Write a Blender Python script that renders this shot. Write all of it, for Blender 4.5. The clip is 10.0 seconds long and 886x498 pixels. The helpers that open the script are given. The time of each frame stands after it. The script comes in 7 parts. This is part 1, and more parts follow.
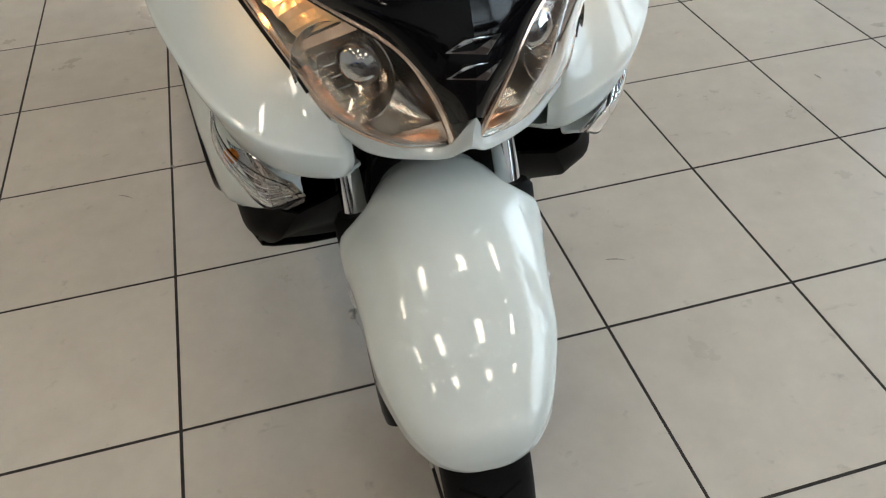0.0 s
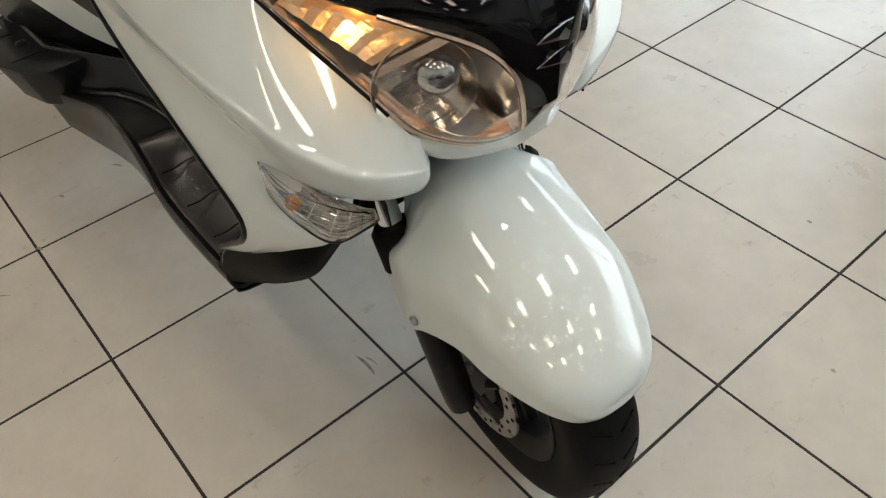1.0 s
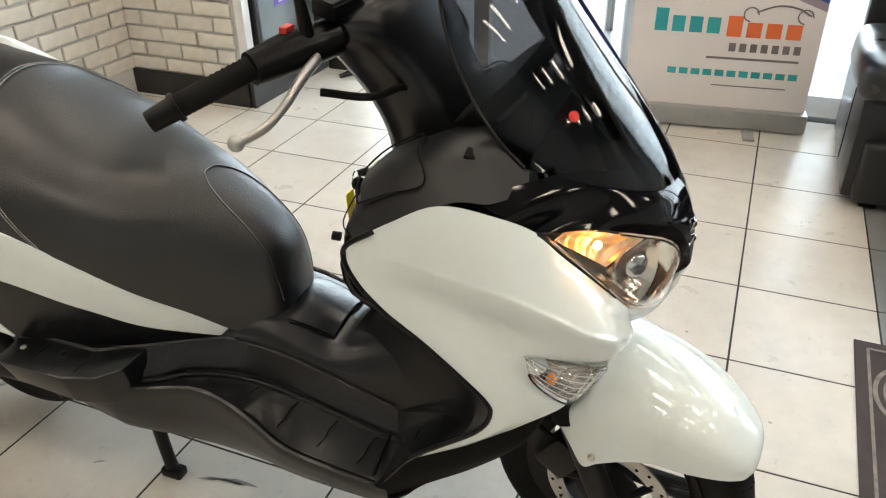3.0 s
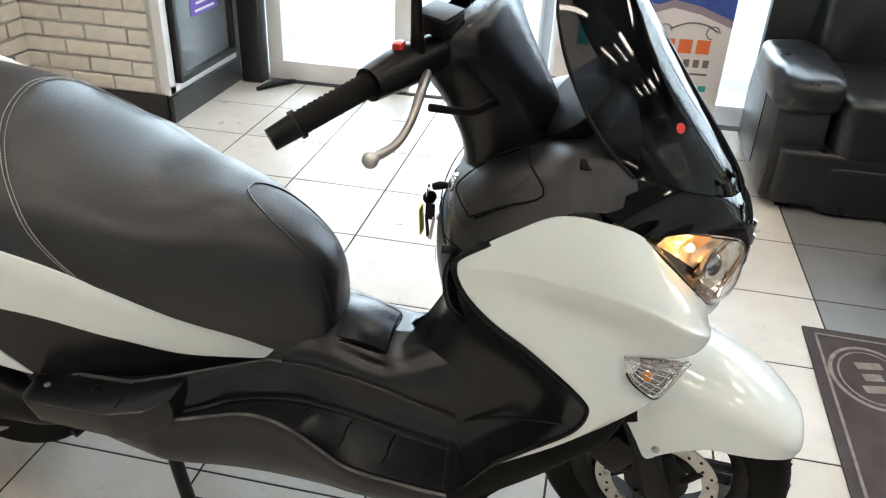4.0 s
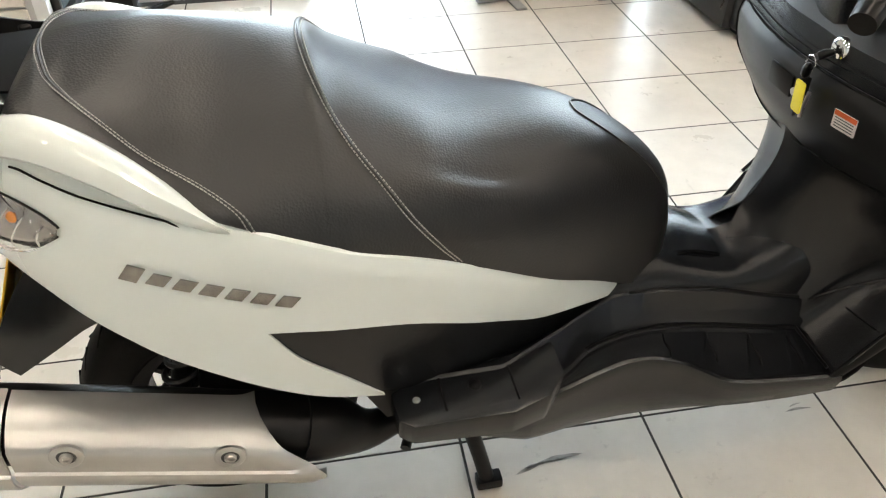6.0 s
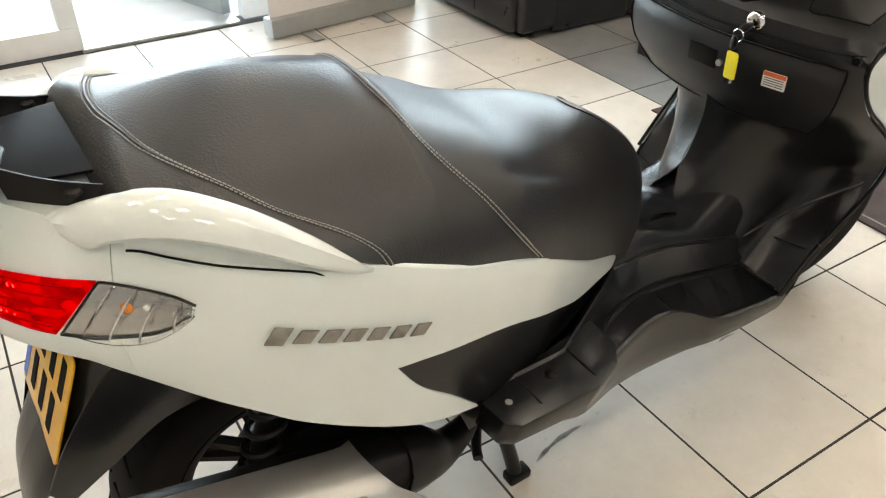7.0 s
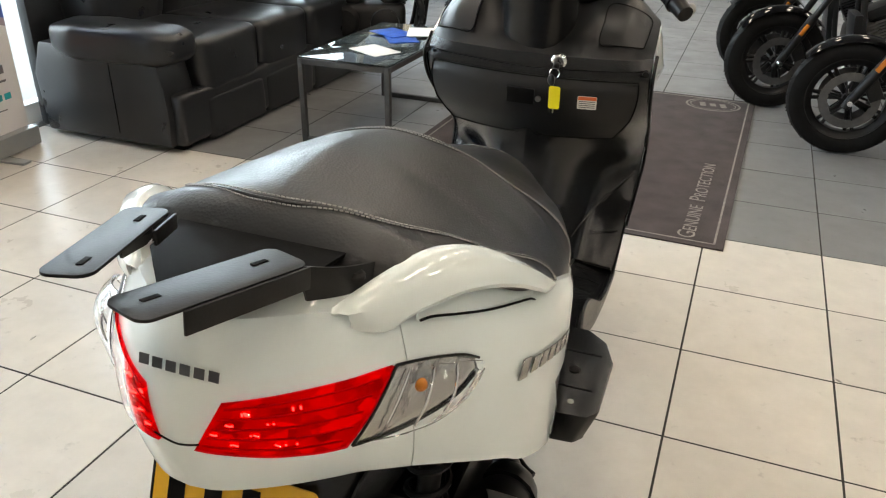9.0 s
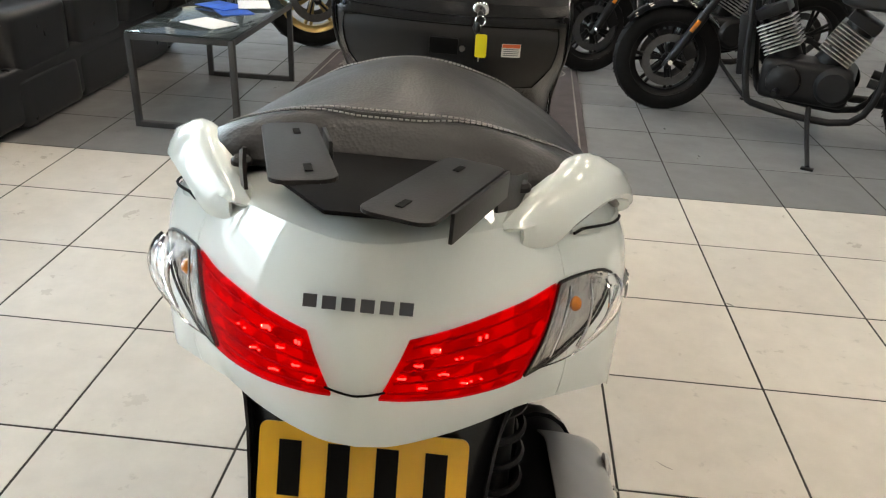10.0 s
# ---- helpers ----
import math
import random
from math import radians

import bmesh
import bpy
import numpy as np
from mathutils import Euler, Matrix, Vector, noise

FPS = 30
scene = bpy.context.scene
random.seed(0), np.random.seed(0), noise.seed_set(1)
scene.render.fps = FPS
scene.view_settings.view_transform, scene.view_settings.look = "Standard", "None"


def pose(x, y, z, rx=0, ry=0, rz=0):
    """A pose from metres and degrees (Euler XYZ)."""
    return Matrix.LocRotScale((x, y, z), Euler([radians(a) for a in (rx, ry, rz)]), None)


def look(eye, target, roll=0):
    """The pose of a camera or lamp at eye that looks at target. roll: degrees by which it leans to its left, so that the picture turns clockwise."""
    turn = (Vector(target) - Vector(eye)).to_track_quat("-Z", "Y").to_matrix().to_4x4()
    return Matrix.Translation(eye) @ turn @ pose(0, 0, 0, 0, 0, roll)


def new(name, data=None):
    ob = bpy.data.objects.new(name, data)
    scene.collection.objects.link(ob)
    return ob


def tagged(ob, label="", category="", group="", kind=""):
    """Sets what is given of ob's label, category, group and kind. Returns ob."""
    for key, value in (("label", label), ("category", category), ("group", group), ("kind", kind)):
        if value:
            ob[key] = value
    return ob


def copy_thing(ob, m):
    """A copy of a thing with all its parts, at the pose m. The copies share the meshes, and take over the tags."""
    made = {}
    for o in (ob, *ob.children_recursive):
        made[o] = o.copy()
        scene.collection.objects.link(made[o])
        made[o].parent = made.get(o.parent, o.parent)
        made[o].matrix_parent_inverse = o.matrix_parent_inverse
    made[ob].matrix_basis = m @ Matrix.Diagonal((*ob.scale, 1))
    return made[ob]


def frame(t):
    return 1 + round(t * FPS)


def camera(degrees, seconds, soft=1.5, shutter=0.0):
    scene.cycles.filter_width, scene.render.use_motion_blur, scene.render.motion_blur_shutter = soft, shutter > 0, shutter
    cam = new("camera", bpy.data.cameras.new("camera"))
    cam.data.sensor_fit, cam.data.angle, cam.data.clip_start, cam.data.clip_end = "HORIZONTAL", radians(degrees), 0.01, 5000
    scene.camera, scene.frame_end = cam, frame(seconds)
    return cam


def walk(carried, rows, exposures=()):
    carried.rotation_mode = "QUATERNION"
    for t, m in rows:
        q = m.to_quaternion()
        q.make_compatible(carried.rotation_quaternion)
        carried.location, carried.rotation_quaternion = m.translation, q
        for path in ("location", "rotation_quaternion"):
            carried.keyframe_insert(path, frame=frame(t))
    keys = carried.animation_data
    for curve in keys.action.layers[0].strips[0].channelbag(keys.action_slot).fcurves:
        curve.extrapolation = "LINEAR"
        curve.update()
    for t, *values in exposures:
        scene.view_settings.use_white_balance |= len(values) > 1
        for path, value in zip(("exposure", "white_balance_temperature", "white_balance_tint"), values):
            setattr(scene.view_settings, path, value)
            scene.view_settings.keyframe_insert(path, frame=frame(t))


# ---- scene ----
cam = camera(59.5, 10.0, soft=1.2)
PATH = [
    (0, (0.266, -0.879, 1.126), (0.618, 0.549, -0.228), -2.7),
    (0.5, (0.129, -0.831, 1.13), (0.744, 0.4, -0.322), -3.3),
    (1, (-0.049, -0.725, 1.178), (0.807, 0.387, -0.247), -3.7),
    (1.5, (-0.273, -0.64, 1.246), (0.861, 0.359, -0.065), -1.2),
    (2, (-0.407, -0.548, 1.296), (0.913, 0.37, 0.106), -0.9),
    (2.5, (-0.505, -0.42, 1.33), (0.958, 0.4, 0.24), -1.7),
    (2.7, (-0.569, -0.38, 1.348), (0.946, 0.382, 0.287), -1.8),
    (3.8, (-0.814, -0.069, 1.388), (0.898, 0.307, 0.424), 2.9),
    (4, (-0.792, 0.018, 1.377), (0.916, 0.341, 0.389), 2.7),
    (4.5, (-0.778, 0.266, 1.357), (0.896, 0.405, 0.271), 2.2),
    (5, (-0.804, 0.526, 1.347), (0.838, 0.483, 0.206), 2.9),
    (5.5, (-0.713, 0.754, 1.299), (0.892, 0.642, 0.11), 1.2),
    (6, (-0.626, 1.002, 1.309), (0.942, 0.742, 0.095), -0.7),
    (6.2, (-0.615, 1.123, 1.312), (0.93, 0.738, 0.101), -0.2),
    (7.3, (-0.442, 1.531, 1.306), (0.841, 0.488, 0.18), -0.2),
    (7.5, (-0.406, 1.594, 1.314), (0.8, 0.435, 0.217), -0.3),
    (8, (-0.319, 1.803, 1.32), (0.673, 0.37, 0.338), 0.8),
    (8.5, (-0.212, 1.953, 1.314), (0.604, 0.368, 0.409), 1.5),
    (9, (-0.024, 1.969, 1.25), (0.615, 0.306, 0.341), 1.0),
    (9.5, (0.154, 1.996, 1.209), (0.526, 0.266, 0.277), 1.4),
    (10, (0.303, 2.02, 1.147), (0.424, 0.246, 0.231), 3.3),
]
walk(cam, [(t, look(eye, target, roll)) for t, eye, target, roll in PATH],
     [(0.0, -0.63, 6650, 10), (1.0, -0.42, 6900, 10), (2.5, 0.15, 6950, 10), (4.0, 0.27, 6500, 10), (5.5, 0.42, 6650, 10), (7.5, 0.37, 7000, 10), (10.0, 0.09, 6800, 10)])

# ---------------- world, lamps ----------------
world = bpy.data.worlds.new("world")
scene.world = world
world.use_nodes = True
wn, wl = world.node_tree.nodes, world.node_tree.links
sky = wn.new("ShaderNodeTexSky")
sky.sky_type, sky.sun_disc, sky.sun_elevation, sky.sun_rotation = "NISHITA", False, radians(40), radians(120)
wl.new(sky.outputs[0], wn["Background"].inputs[0])
wn["Background"].inputs[1].default_value = 0.08

TILE = 0.40
ROOM_X0, ROOM_X1, ROOM_Y0, ROOM_Y1, ROOM_H = -4.4, 3.23, -7.2, 4.4, 3.5


# ---------------- materials ----------------


def mat(name, colour, rough=0.5, metal=0.0, bump=0.0, bump_scale=200.0, vary=0.0, vary_scale=4.0, coat=0.0,
        trans=0.0, ior=1.5, emit=None, emit_strength=0.0, rough_vary=0.0, spec=None, per_object=0.0, cells=False, flakes=0.0):
    m = bpy.data.materials.new(name)
    m.use_nodes = True
    n, l = m.node_tree.nodes, m.node_tree.links
    b = n["Principled BSDF"]
    b.inputs["Base Color"].default_value = (*colour, 1)
    b.inputs["Roughness"].default_value = rough
    b.inputs["Metallic"].default_value = metal
    b.inputs["Coat Weight"].default_value = coat
    b.inputs["Coat Roughness"].default_value = 0.008
    b.inputs["Transmission Weight"].default_value = trans
    b.inputs["IOR"].default_value = ior
    if spec is not None:
        b.inputs["Specular IOR Level"].default_value = spec
    if emit:
        b.inputs["Emission Color"].default_value = (*emit, 1)
        b.inputs["Emission Strength"].default_value = emit_strength
    co = n.new("ShaderNodeTexCoord")
    if vary or per_object or rough_vary:
        no = n.new("ShaderNodeTexNoise")
        no.inputs["Scale"].default_value, no.inputs["Detail"].default_value = vary_scale, 8
        l.new(co.outputs["Object"], no.inputs["Vector"])
        if vary or per_object:
            mx = n.new("ShaderNodeHueSaturation")
            mx.inputs["Color"].default_value = (*colour, 1)
            mp = n.new("ShaderNodeMapRange")
            mp.inputs["From Min"].default_value, mp.inputs["From Max"].default_value = 0.3, 0.7
            mp.inputs["To Min"].default_value, mp.inputs["To Max"].default_value = 1 - vary, 1 + vary
            l.new(no.outputs["Fac"], mp.inputs["Value"])
            last = mp.outputs[0]
            if per_object:
                oi = n.new("ShaderNodeObjectInfo")
                mo = n.new("ShaderNodeMapRange")
                mo.inputs["To Min"].default_value, mo.inputs["To Max"].default_value = 1 - per_object, 1 + per_object
                l.new(oi.outputs["Random"], mo.inputs["Value"])
                mu = n.new("ShaderNodeMath")
                mu.operation = "MULTIPLY"
                l.new(last, mu.inputs[0]), l.new(mo.outputs[0], mu.inputs[1])
                last = mu.outputs[0]
            l.new(last, mx.inputs["Value"])
            l.new(mx.outputs[0], b.inputs["Base Color"])
        if rough_vary:
            mr = n.new("ShaderNodeMapRange")
            mr.inputs["From Min"].default_value, mr.inputs["From Max"].default_value = 0.3, 0.7
            mr.inputs["To Min"].default_value, mr.inputs["To Max"].default_value = max(0.02, rough - rough_vary), rough + rough_vary
            l.new(no.outputs["Fac"], mr.inputs["Value"])
            l.new(mr.outputs[0], b.inputs["Roughness"])
    if bump:
        if cells:
            t2 = n.new("ShaderNodeTexVoronoi")
            t2.inputs["Scale"].default_value = bump_scale
            out = t2.outputs["Distance"]
        else:
            t2 = n.new("ShaderNodeTexNoise")
            t2.inputs["Scale"].default_value, t2.inputs["Detail"].default_value = bump_scale, 4
            out = t2.outputs["Fac"]
        l.new(co.outputs["Object"], t2.inputs["Vector"])
        bp = n.new("ShaderNodeBump")
        bp.inputs["Strength"].default_value, bp.inputs["Distance"].default_value = bump, 0.002
        l.new(out, bp.inputs["Height"])
        l.new(bp.outputs[0], b.inputs["Normal"])
    return m


WHITE_PAINT = mat("pearl_white_paint", (0.715, 0.768, 0.750), 0.42, coat=1.0, vary=0.015, vary_scale=9, spec=0.0)
WHITE_PAINT.node_tree.nodes["Principled BSDF"].inputs["Coat IOR"].default_value = 1.65
# headlamp trim; the bulb's orange light is mixed into the metal's colour
BULB_TINT_TRIM = mat("bulb_tinted_trim", (0.80, 0.62, 0.50), 0.22, 1.0, vary=0.1, vary_scale=30)
# chrome tinted gold to stand for the position bulb's warm light
BULB_TINT_CHROME = mat("bulb_tinted_chrome", (0.86, 0.62, 0.38), 0.30, 1.0, bump=1.0, bump_scale=120)
FACET = mat("faceted_chrome", (0.60, 0.59, 0.58), 0.12, 1.0, bump=0.25, bump_scale=60)
GLOSS_BLACK = mat("gloss_black_paint", (0.003, 0.003, 0.0035), 0.07, spec=0.30)
MATTE_BLACK = mat("matte_black_plastic", (0.004, 0.004, 0.0043), 0.6, spec=0.08, bump=0.1, bump_scale=500, vary=0.15, vary_scale=20)
DASH = mat("charcoal_grained_plastic", (0.0095, 0.0100, 0.0112), 0.36, spec=0.40, bump=0.12, bump_scale=900, vary=0.1, vary_scale=14)
PLASTIC = mat("black_grained_plastic", (0.0070, 0.0080, 0.0098), 0.26, spec=0.42, bump=0.07, bump_scale=900, vary=0.1, vary_scale=14)
PLASTIC_DARK = mat("satin_black_plastic", (0.003, 0.003, 0.0033), 0.30, spec=0.20, bump=0.05, bump_scale=500, vary=0.1, vary_scale=20)
LEATHER = mat("black_seat_vinyl", (0.0085, 0.0088, 0.0098), 0.37, spec=0.60, bump=0.18, bump_scale=300, cells=True, vary=0.12, vary_scale=11, rough_vary=0.03)
RUBBER = mat("tyre_rubber", (0.005, 0.005, 0.0052), 0.65, spec=0.15, bump=0.2, bump_scale=240, vary=0.25, vary_scale=30)
METAL_DARK = mat("black_coated_metal", (0.007, 0.007, 0.0075), 0.42, 0.15, spec=0.3, bump=0.08, bump_scale=400, vary=0.2, vary_scale=25)
STEEL = mat("brushed_steel", (0.48, 0.47, 0.45), 0.32, 1.0, vary=0.12, vary_scale=40, rough_vary=0.08)
BADGE = mat("dull_badge_metal", (0.30, 0.295, 0.285), 0.25, 1.0, vary=0.25, vary_scale=70)
CHROME = mat("chrome", (0.78, 0.78, 0.78), 0.06, 1.0, vary=0.03, vary_scale=30)
ALU = mat("satin_aluminium_paint", (0.46, 0.45, 0.42), 0.36, 0.85, vary=0.06, vary_scale=18, bump=0.05, bump_scale=300)
SHIELD = mat("silver_heat_shield", (0.50, 0.495, 0.48), 0.36, 0.8, vary=0.06, vary_scale=18, bump=0.05, bump_scale=300)
LENS = mat("clear_lens", (1, 1, 1), 0.02, trans=1.0, ior=1.25)
AMBER = mat("amber_plastic", (0.75, 0.24, 0.03), 0.25, trans=0.3)
DISC_DARK = mat("dark_disc_steel", (0.10, 0.10, 0.10), 0.4, 0.8, vary=0.15, vary_scale=30)
STITCH = mat("grey_stitch_thread", (0.38, 0.37, 0.35), 0.8)
REFLECTOR = mat("mirror_reflector", (0.68, 0.62, 0.55), 0.18, 1.0, bump=0.25, bump_scale=45)
LAMP_INNER = mat("grey_lamp_reflector", (0.46, 0.45, 0.44), 0.08, 1.0, bump=1.0, bump_scale=55)
FROST = mat("ribbed_clear_plastic", (0.92, 0.92, 0.91), 0.05, trans=0.95, ior=1.2, bump=0.2, bump_scale=80)
RED_LENS = mat("red_tail_lens", (0.9, 0.012, 0.02), 0.10, trans=0.95, ior=1.03, spec=0.1)
RED_REFLECTOR = mat("glowing_red_reflector", (0.40, 0.010, 0.016), 0.22, 0.3, bump=0.9, bump_scale=70, emit=(1.0, 0.015, 0.03), emit_strength=0.3, vary=0.4, vary_scale=60)
# the reflector emits in place of thrown LED light, unevenly from cell to cell
_n, _l = RED_REFLECTOR.node_tree.nodes, RED_REFLECTOR.node_tree.links
_c, _s, _v, _r = _n.new("ShaderNodeTexCoord"), _n.new("ShaderNodeMapping"), _n.new("ShaderNodeTexVoronoi"), _n.new("ShaderNodeMapRange")
_s.inputs["Scale"].default_value = (60, 60, 95)
_v.inputs["Scale"].default_value = 1.0
_r.inputs["From Min"].default_value, _r.inputs["From Max"].default_value = 0.15, 0.85
_r.inputs["To Min"].default_value, _r.inputs["To Max"].default_value = 0.02, 0.50
_l.new(_c.outputs["Object"], _s.inputs["Vector"]), _l.new(_s.outputs[0], _v.inputs["Vector"])
_l.new(_v.outputs["Color"], _r.inputs["Value"]), _l.new(_r.outputs[0], _n["Principled BSDF"].inputs["Emission Strength"])
RED_RIB = mat("dark_red_rib", (0.35, 0.006, 0.008), 0.25)
RED_GLOW = mat("lit_tail_led", (0.9, 0.05, 0.03), 0.3, emit=(1.0, 0.16, 0.10), emit_strength=9)
WARM_GLOW = mat("lit_bulb", (1, 0.8, 0.5), 0.3, emit=(1.0, 0.58, 0.22), emit_strength=90)


def tile_mat(name, colour, rough, spec, tone):
    """Glazed tile with cloudy toning, worn patches, small scuffs and specks of dirt that run across the joints."""
    m = mat(name, colour, rough, spec=spec)
    n, l = m.node_tree.nodes, m.node_tree.links
    b = n["Principled BSDF"]
    g, oi = n.new("ShaderNodeNewGeometry"), n.new("ShaderNodeObjectInfo")

    def noise_of(scale, detail, lo, hi, to0, to1, stretch=None):
        t = n.new("ShaderNodeTexNoise")
        t.inputs["Scale"].default_value, t.inputs["Detail"].default_value, t.inputs["Roughness"].default_value = scale, detail, 0.62
        if stretch:
            mp = n.new("ShaderNodeMapping")
            mp.inputs["Scale"].default_value, mp.inputs["Rotation"].default_value = stretch, (0, 0, 0.6)
            l.new(g.outputs["Position"], mp.inputs["Vector"]), l.new(mp.outputs[0], t.inputs["Vector"])
        else:
            l.new(g.outputs["Position"], t.inputs["Vector"])
        r = n.new("ShaderNodeMapRange")
        for key, v in zip(("From Min", "From Max", "To Min", "To Max"), (lo, hi, to0, to1)):
            r.inputs[key].default_value = v
        l.new(t.outputs["Fac"], r.inputs["Value"])
        return r.outputs[0]

    def times(x, y):
        mu = n.new("ShaderNodeMath")
        mu.operation = "MULTIPLY"
        l.new(x, mu.inputs[0]), l.new(y, mu.inputs[1])
        return mu.outputs[0]

    per = n.new("ShaderNodeMapRange")
    per.inputs["To Min"].default_value, per.inputs["To Max"].default_value = 1 - tone, 1 + tone
    l.new(oi.outputs["Random"], per.inputs["Value"])
    v = times(noise_of(1.3, 5, 0.3, 0.7, 0.90, 1.06), noise_of(12, 8, 0.3, 0.7, 0.94, 1.05))
    v = times(v, noise_of(19, 4, 0.64, 0.80, 1.0, 0.66))
    v = times(v, noise_of(7, 5, 0.66, 0.80, 1.0, 0.72, (1.0, 3.5, 1.0)))
    v = times(v, per.outputs[0])
    h = n.new("ShaderNodeHueSaturation")
    h.inputs["Color"].default_value = (*colour, 1)
    l.new(v, h.inputs["Value"]), l.new(h.outputs[0], b.inputs["Base Color"])
    l.new(noise_of(5, 6, 0.3, 0.7, rough - 0.09, rough + 0.10), b.inputs["Roughness"])
    t2, bp = n.new("ShaderNodeTexNoise"), n.new("ShaderNodeBump")
    t2.inputs["Scale"].default_value = 45
    l.new(g.outputs["Position"], t2.inputs["Vector"])
    bp.inputs["Strength"].default_value, bp.inputs["Distance"].default_value = 0.035, 0.002
    l.new(t2.outputs["Fac"], bp.inputs["Height"]), l.new(bp.outputs[0], b.inputs["Normal"])
    return m


TILE_LIGHT = tile_mat("cream_floor_tile", (0.585, 0.55, 0.495), 0.34, 0.40, 0.03)
TILE_DARK = tile_mat("grey_floor_tile", (0.175, 0.175, 0.175), 0.36, 0.5, 0.04)
GROUT = mat("dark_grout", (0.028, 0.025, 0.022), 0.9, vary=0.3, vary_scale=30)
WALL = mat("grey_wall_paint", (0.52, 0.52, 0.51), 0.7, bump=0.1, bump_scale=120, vary=0.04)
BRICK = mat("cream_painted_brick", (0.66, 0.63, 0.57), 0.75, bump=0.5, bump_scale=90, vary=0.06, vary_scale=20, per_object=0.05)
SKIRT = mat("black_skirting_paint", (0.015, 0.015, 0.016), 0.4, vary=0.2, vary_scale=15)
FRAME_WHITE = mat("white_powder_coat", (0.74, 0.75, 0.75), 0.4, vary=0.04, vary_scale=10)
FRAME_GREY = mat("grey_aluminium_frame", (0.36, 0.37, 0.37), 0.42, 0.6, vary=0.06, vary_scale=10)
GLASS = mat("window_glass", (0.97, 0.99, 0.98), 0.01, trans=1.0, ior=1.45)
CEIL = mat("ceiling_grey", (0.24, 0.24, 0.24), 0.8, bump=0.1, bump_scale=200, vary=0.03)
PANEL_GLOW = mat("lit_ceiling_panel", (1, 1, 1), 0.5, emit=(1.0, 0.885, 0.745), emit_strength=21)
SOFA = mat("black_sofa_leather", (0.0110, 0.0122, 0.0145), 0.30, spec=0.50, bump=0.25, bump_scale=16, vary=0.12, vary_scale=9, rough_vary=0.03)
TABLE_METAL = mat("dark_grey_table_metal", (0.055, 0.055, 0.055), 0.45, 0.5, vary=0.15, vary_scale=20)
MAT_BROWN = mat("brown_black_carpet", (0.055, 0.043, 0.043), 0.95, bump=0.6, bump_scale=900, vary=0.25, vary_scale=9)
MAT_PRINT = mat("beige_mat_print", (0.22, 0.20, 0.18), 0.95, bump=0.5, bump_scale=900, vary=0.25, vary_scale=40)
PAPER = mat("white_paper", (0.78, 0.78, 0.77), 0.6, vary=0.03, vary_scale=20)
BLUE = mat("blue_print", (0.02, 0.10, 0.5), 0.4, vary=0.3, vary_scale=25)
BANNER = mat("banner_white_print", (0.70, 0.67, 0.67), 0.5, vary=0.03)
BANNER_TEAL = mat("teal_print", (0.02, 0.33, 0.36), 0.5)
BANNER_ORANGE = mat("orange_print", (0.75, 0.16, 0.05), 0.5)
BANNER_GREY = mat("grey_print", (0.16, 0.14, 0.15), 0.5)
BANNER_BLUE = mat("blue_banner_print", (0.04, 0.08, 0.33), 0.5, vary=0.5, vary_scale=6)
BANNER_MAUVE = mat("mauve_banner_print", (0.30, 0.24, 0.29), 0.5)
BANNER_RED = mat("red_banner_print", (0.42, 0.05, 0.08), 0.5, vary=0.4, vary_scale=8)
YELLOW = mat("yellow_key_tag", (0.85, 0.72, 0.02), 0.4)
PLATE = mat("yellow_number_plate", (0.78, 0.42, 0.015), 0.32, coat=0.4, vary=0.04, vary_scale=30)
# print; also laid on gaps, grooves and holes as their painted shade
INK_AND_GAPS = mat("black_print_and_gap_shade", (0.006, 0.006, 0.006), 0.8, spec=0.1)
SCUFF = mat("grey_rubber_scuff", (0.27, 0.255, 0.235), 0.6, vary=0.35, vary_scale=60)
DECAL_DARK = mat("dark_grey_decal", (0.06, 0.065, 0.075), 0.4)
PALE = mat("white_sticker", (0.72, 0.71, 0.69), 0.5)
RED_PAINT = mat("red_plastic", (0.6, 0.03, 0.02), 0.4)
ORANGE_STICK = mat("orange_sticker_band", (0.72, 0.14, 0.04), 0.5)
BLUE_PAINT = mat("blue_bodywork", (0.01, 0.05, 0.55), 0.2, coat=0.8)
GOLD = mat("gold_rim_paint", (0.42, 0.30, 0.12), 0.35, 0.8, vary=0.08, vary_scale=20)
OUTSIDE = mat("bright_outdoor_sky", (0.8, 0.8, 0.8), 0.9, emit=(0.72, 0.87, 1.0), emit_strength=8.5)
STREET = mat("bright_outdoor_street", (0.6, 0.6, 0.6), 0.9, emit=(0.80, 0.91, 1.0), emit_strength=4.0)
PAVE = mat("pale_concrete_paving", (0.45, 0.44, 0.42), 0.85, bump=0.3, bump_scale=60, vary=0.12, vary_scale=3)
MIRROR = mat("mirror_glass", (0.85, 0.86, 0.86), 0.02, 1.0)
POSTER_PURPLE = mat("purple_notice_print", (0.13, 0.07, 0.42), 0.5)
GLASS_DARK = mat("dark_door_glass", (0.12, 0.14, 0.15), 0.05, spec=0.8, vary=0.2, vary_scale=3)

SCREEN = bpy.data.materials.new("smoked_windscreen")
SCREEN.use_nodes = True
sn, sl = SCREEN.node_tree.nodes, SCREEN.node_tree.links
s_gloss, s_clear, s_mix, s_fres = sn.new("ShaderNodeBsdfGlossy"), sn.new("ShaderNodeBsdfTransparent"), sn.new("ShaderNodeMixShader"), sn.new("ShaderNodeFresnel")
s_gloss.inputs["Roughness"].default_value = 0.03
s_clear.inputs["Color"].default_value = (0.34, 0.34, 0.35, 1)
s_fres.inputs["IOR"].default_value = 1.45
sl.new(s_fres.outputs[0], s_mix.inputs[0]), sl.new(s_clear.outputs[0], s_mix.inputs[1]), sl.new(s_gloss.outputs[0], s_mix.inputs[2])
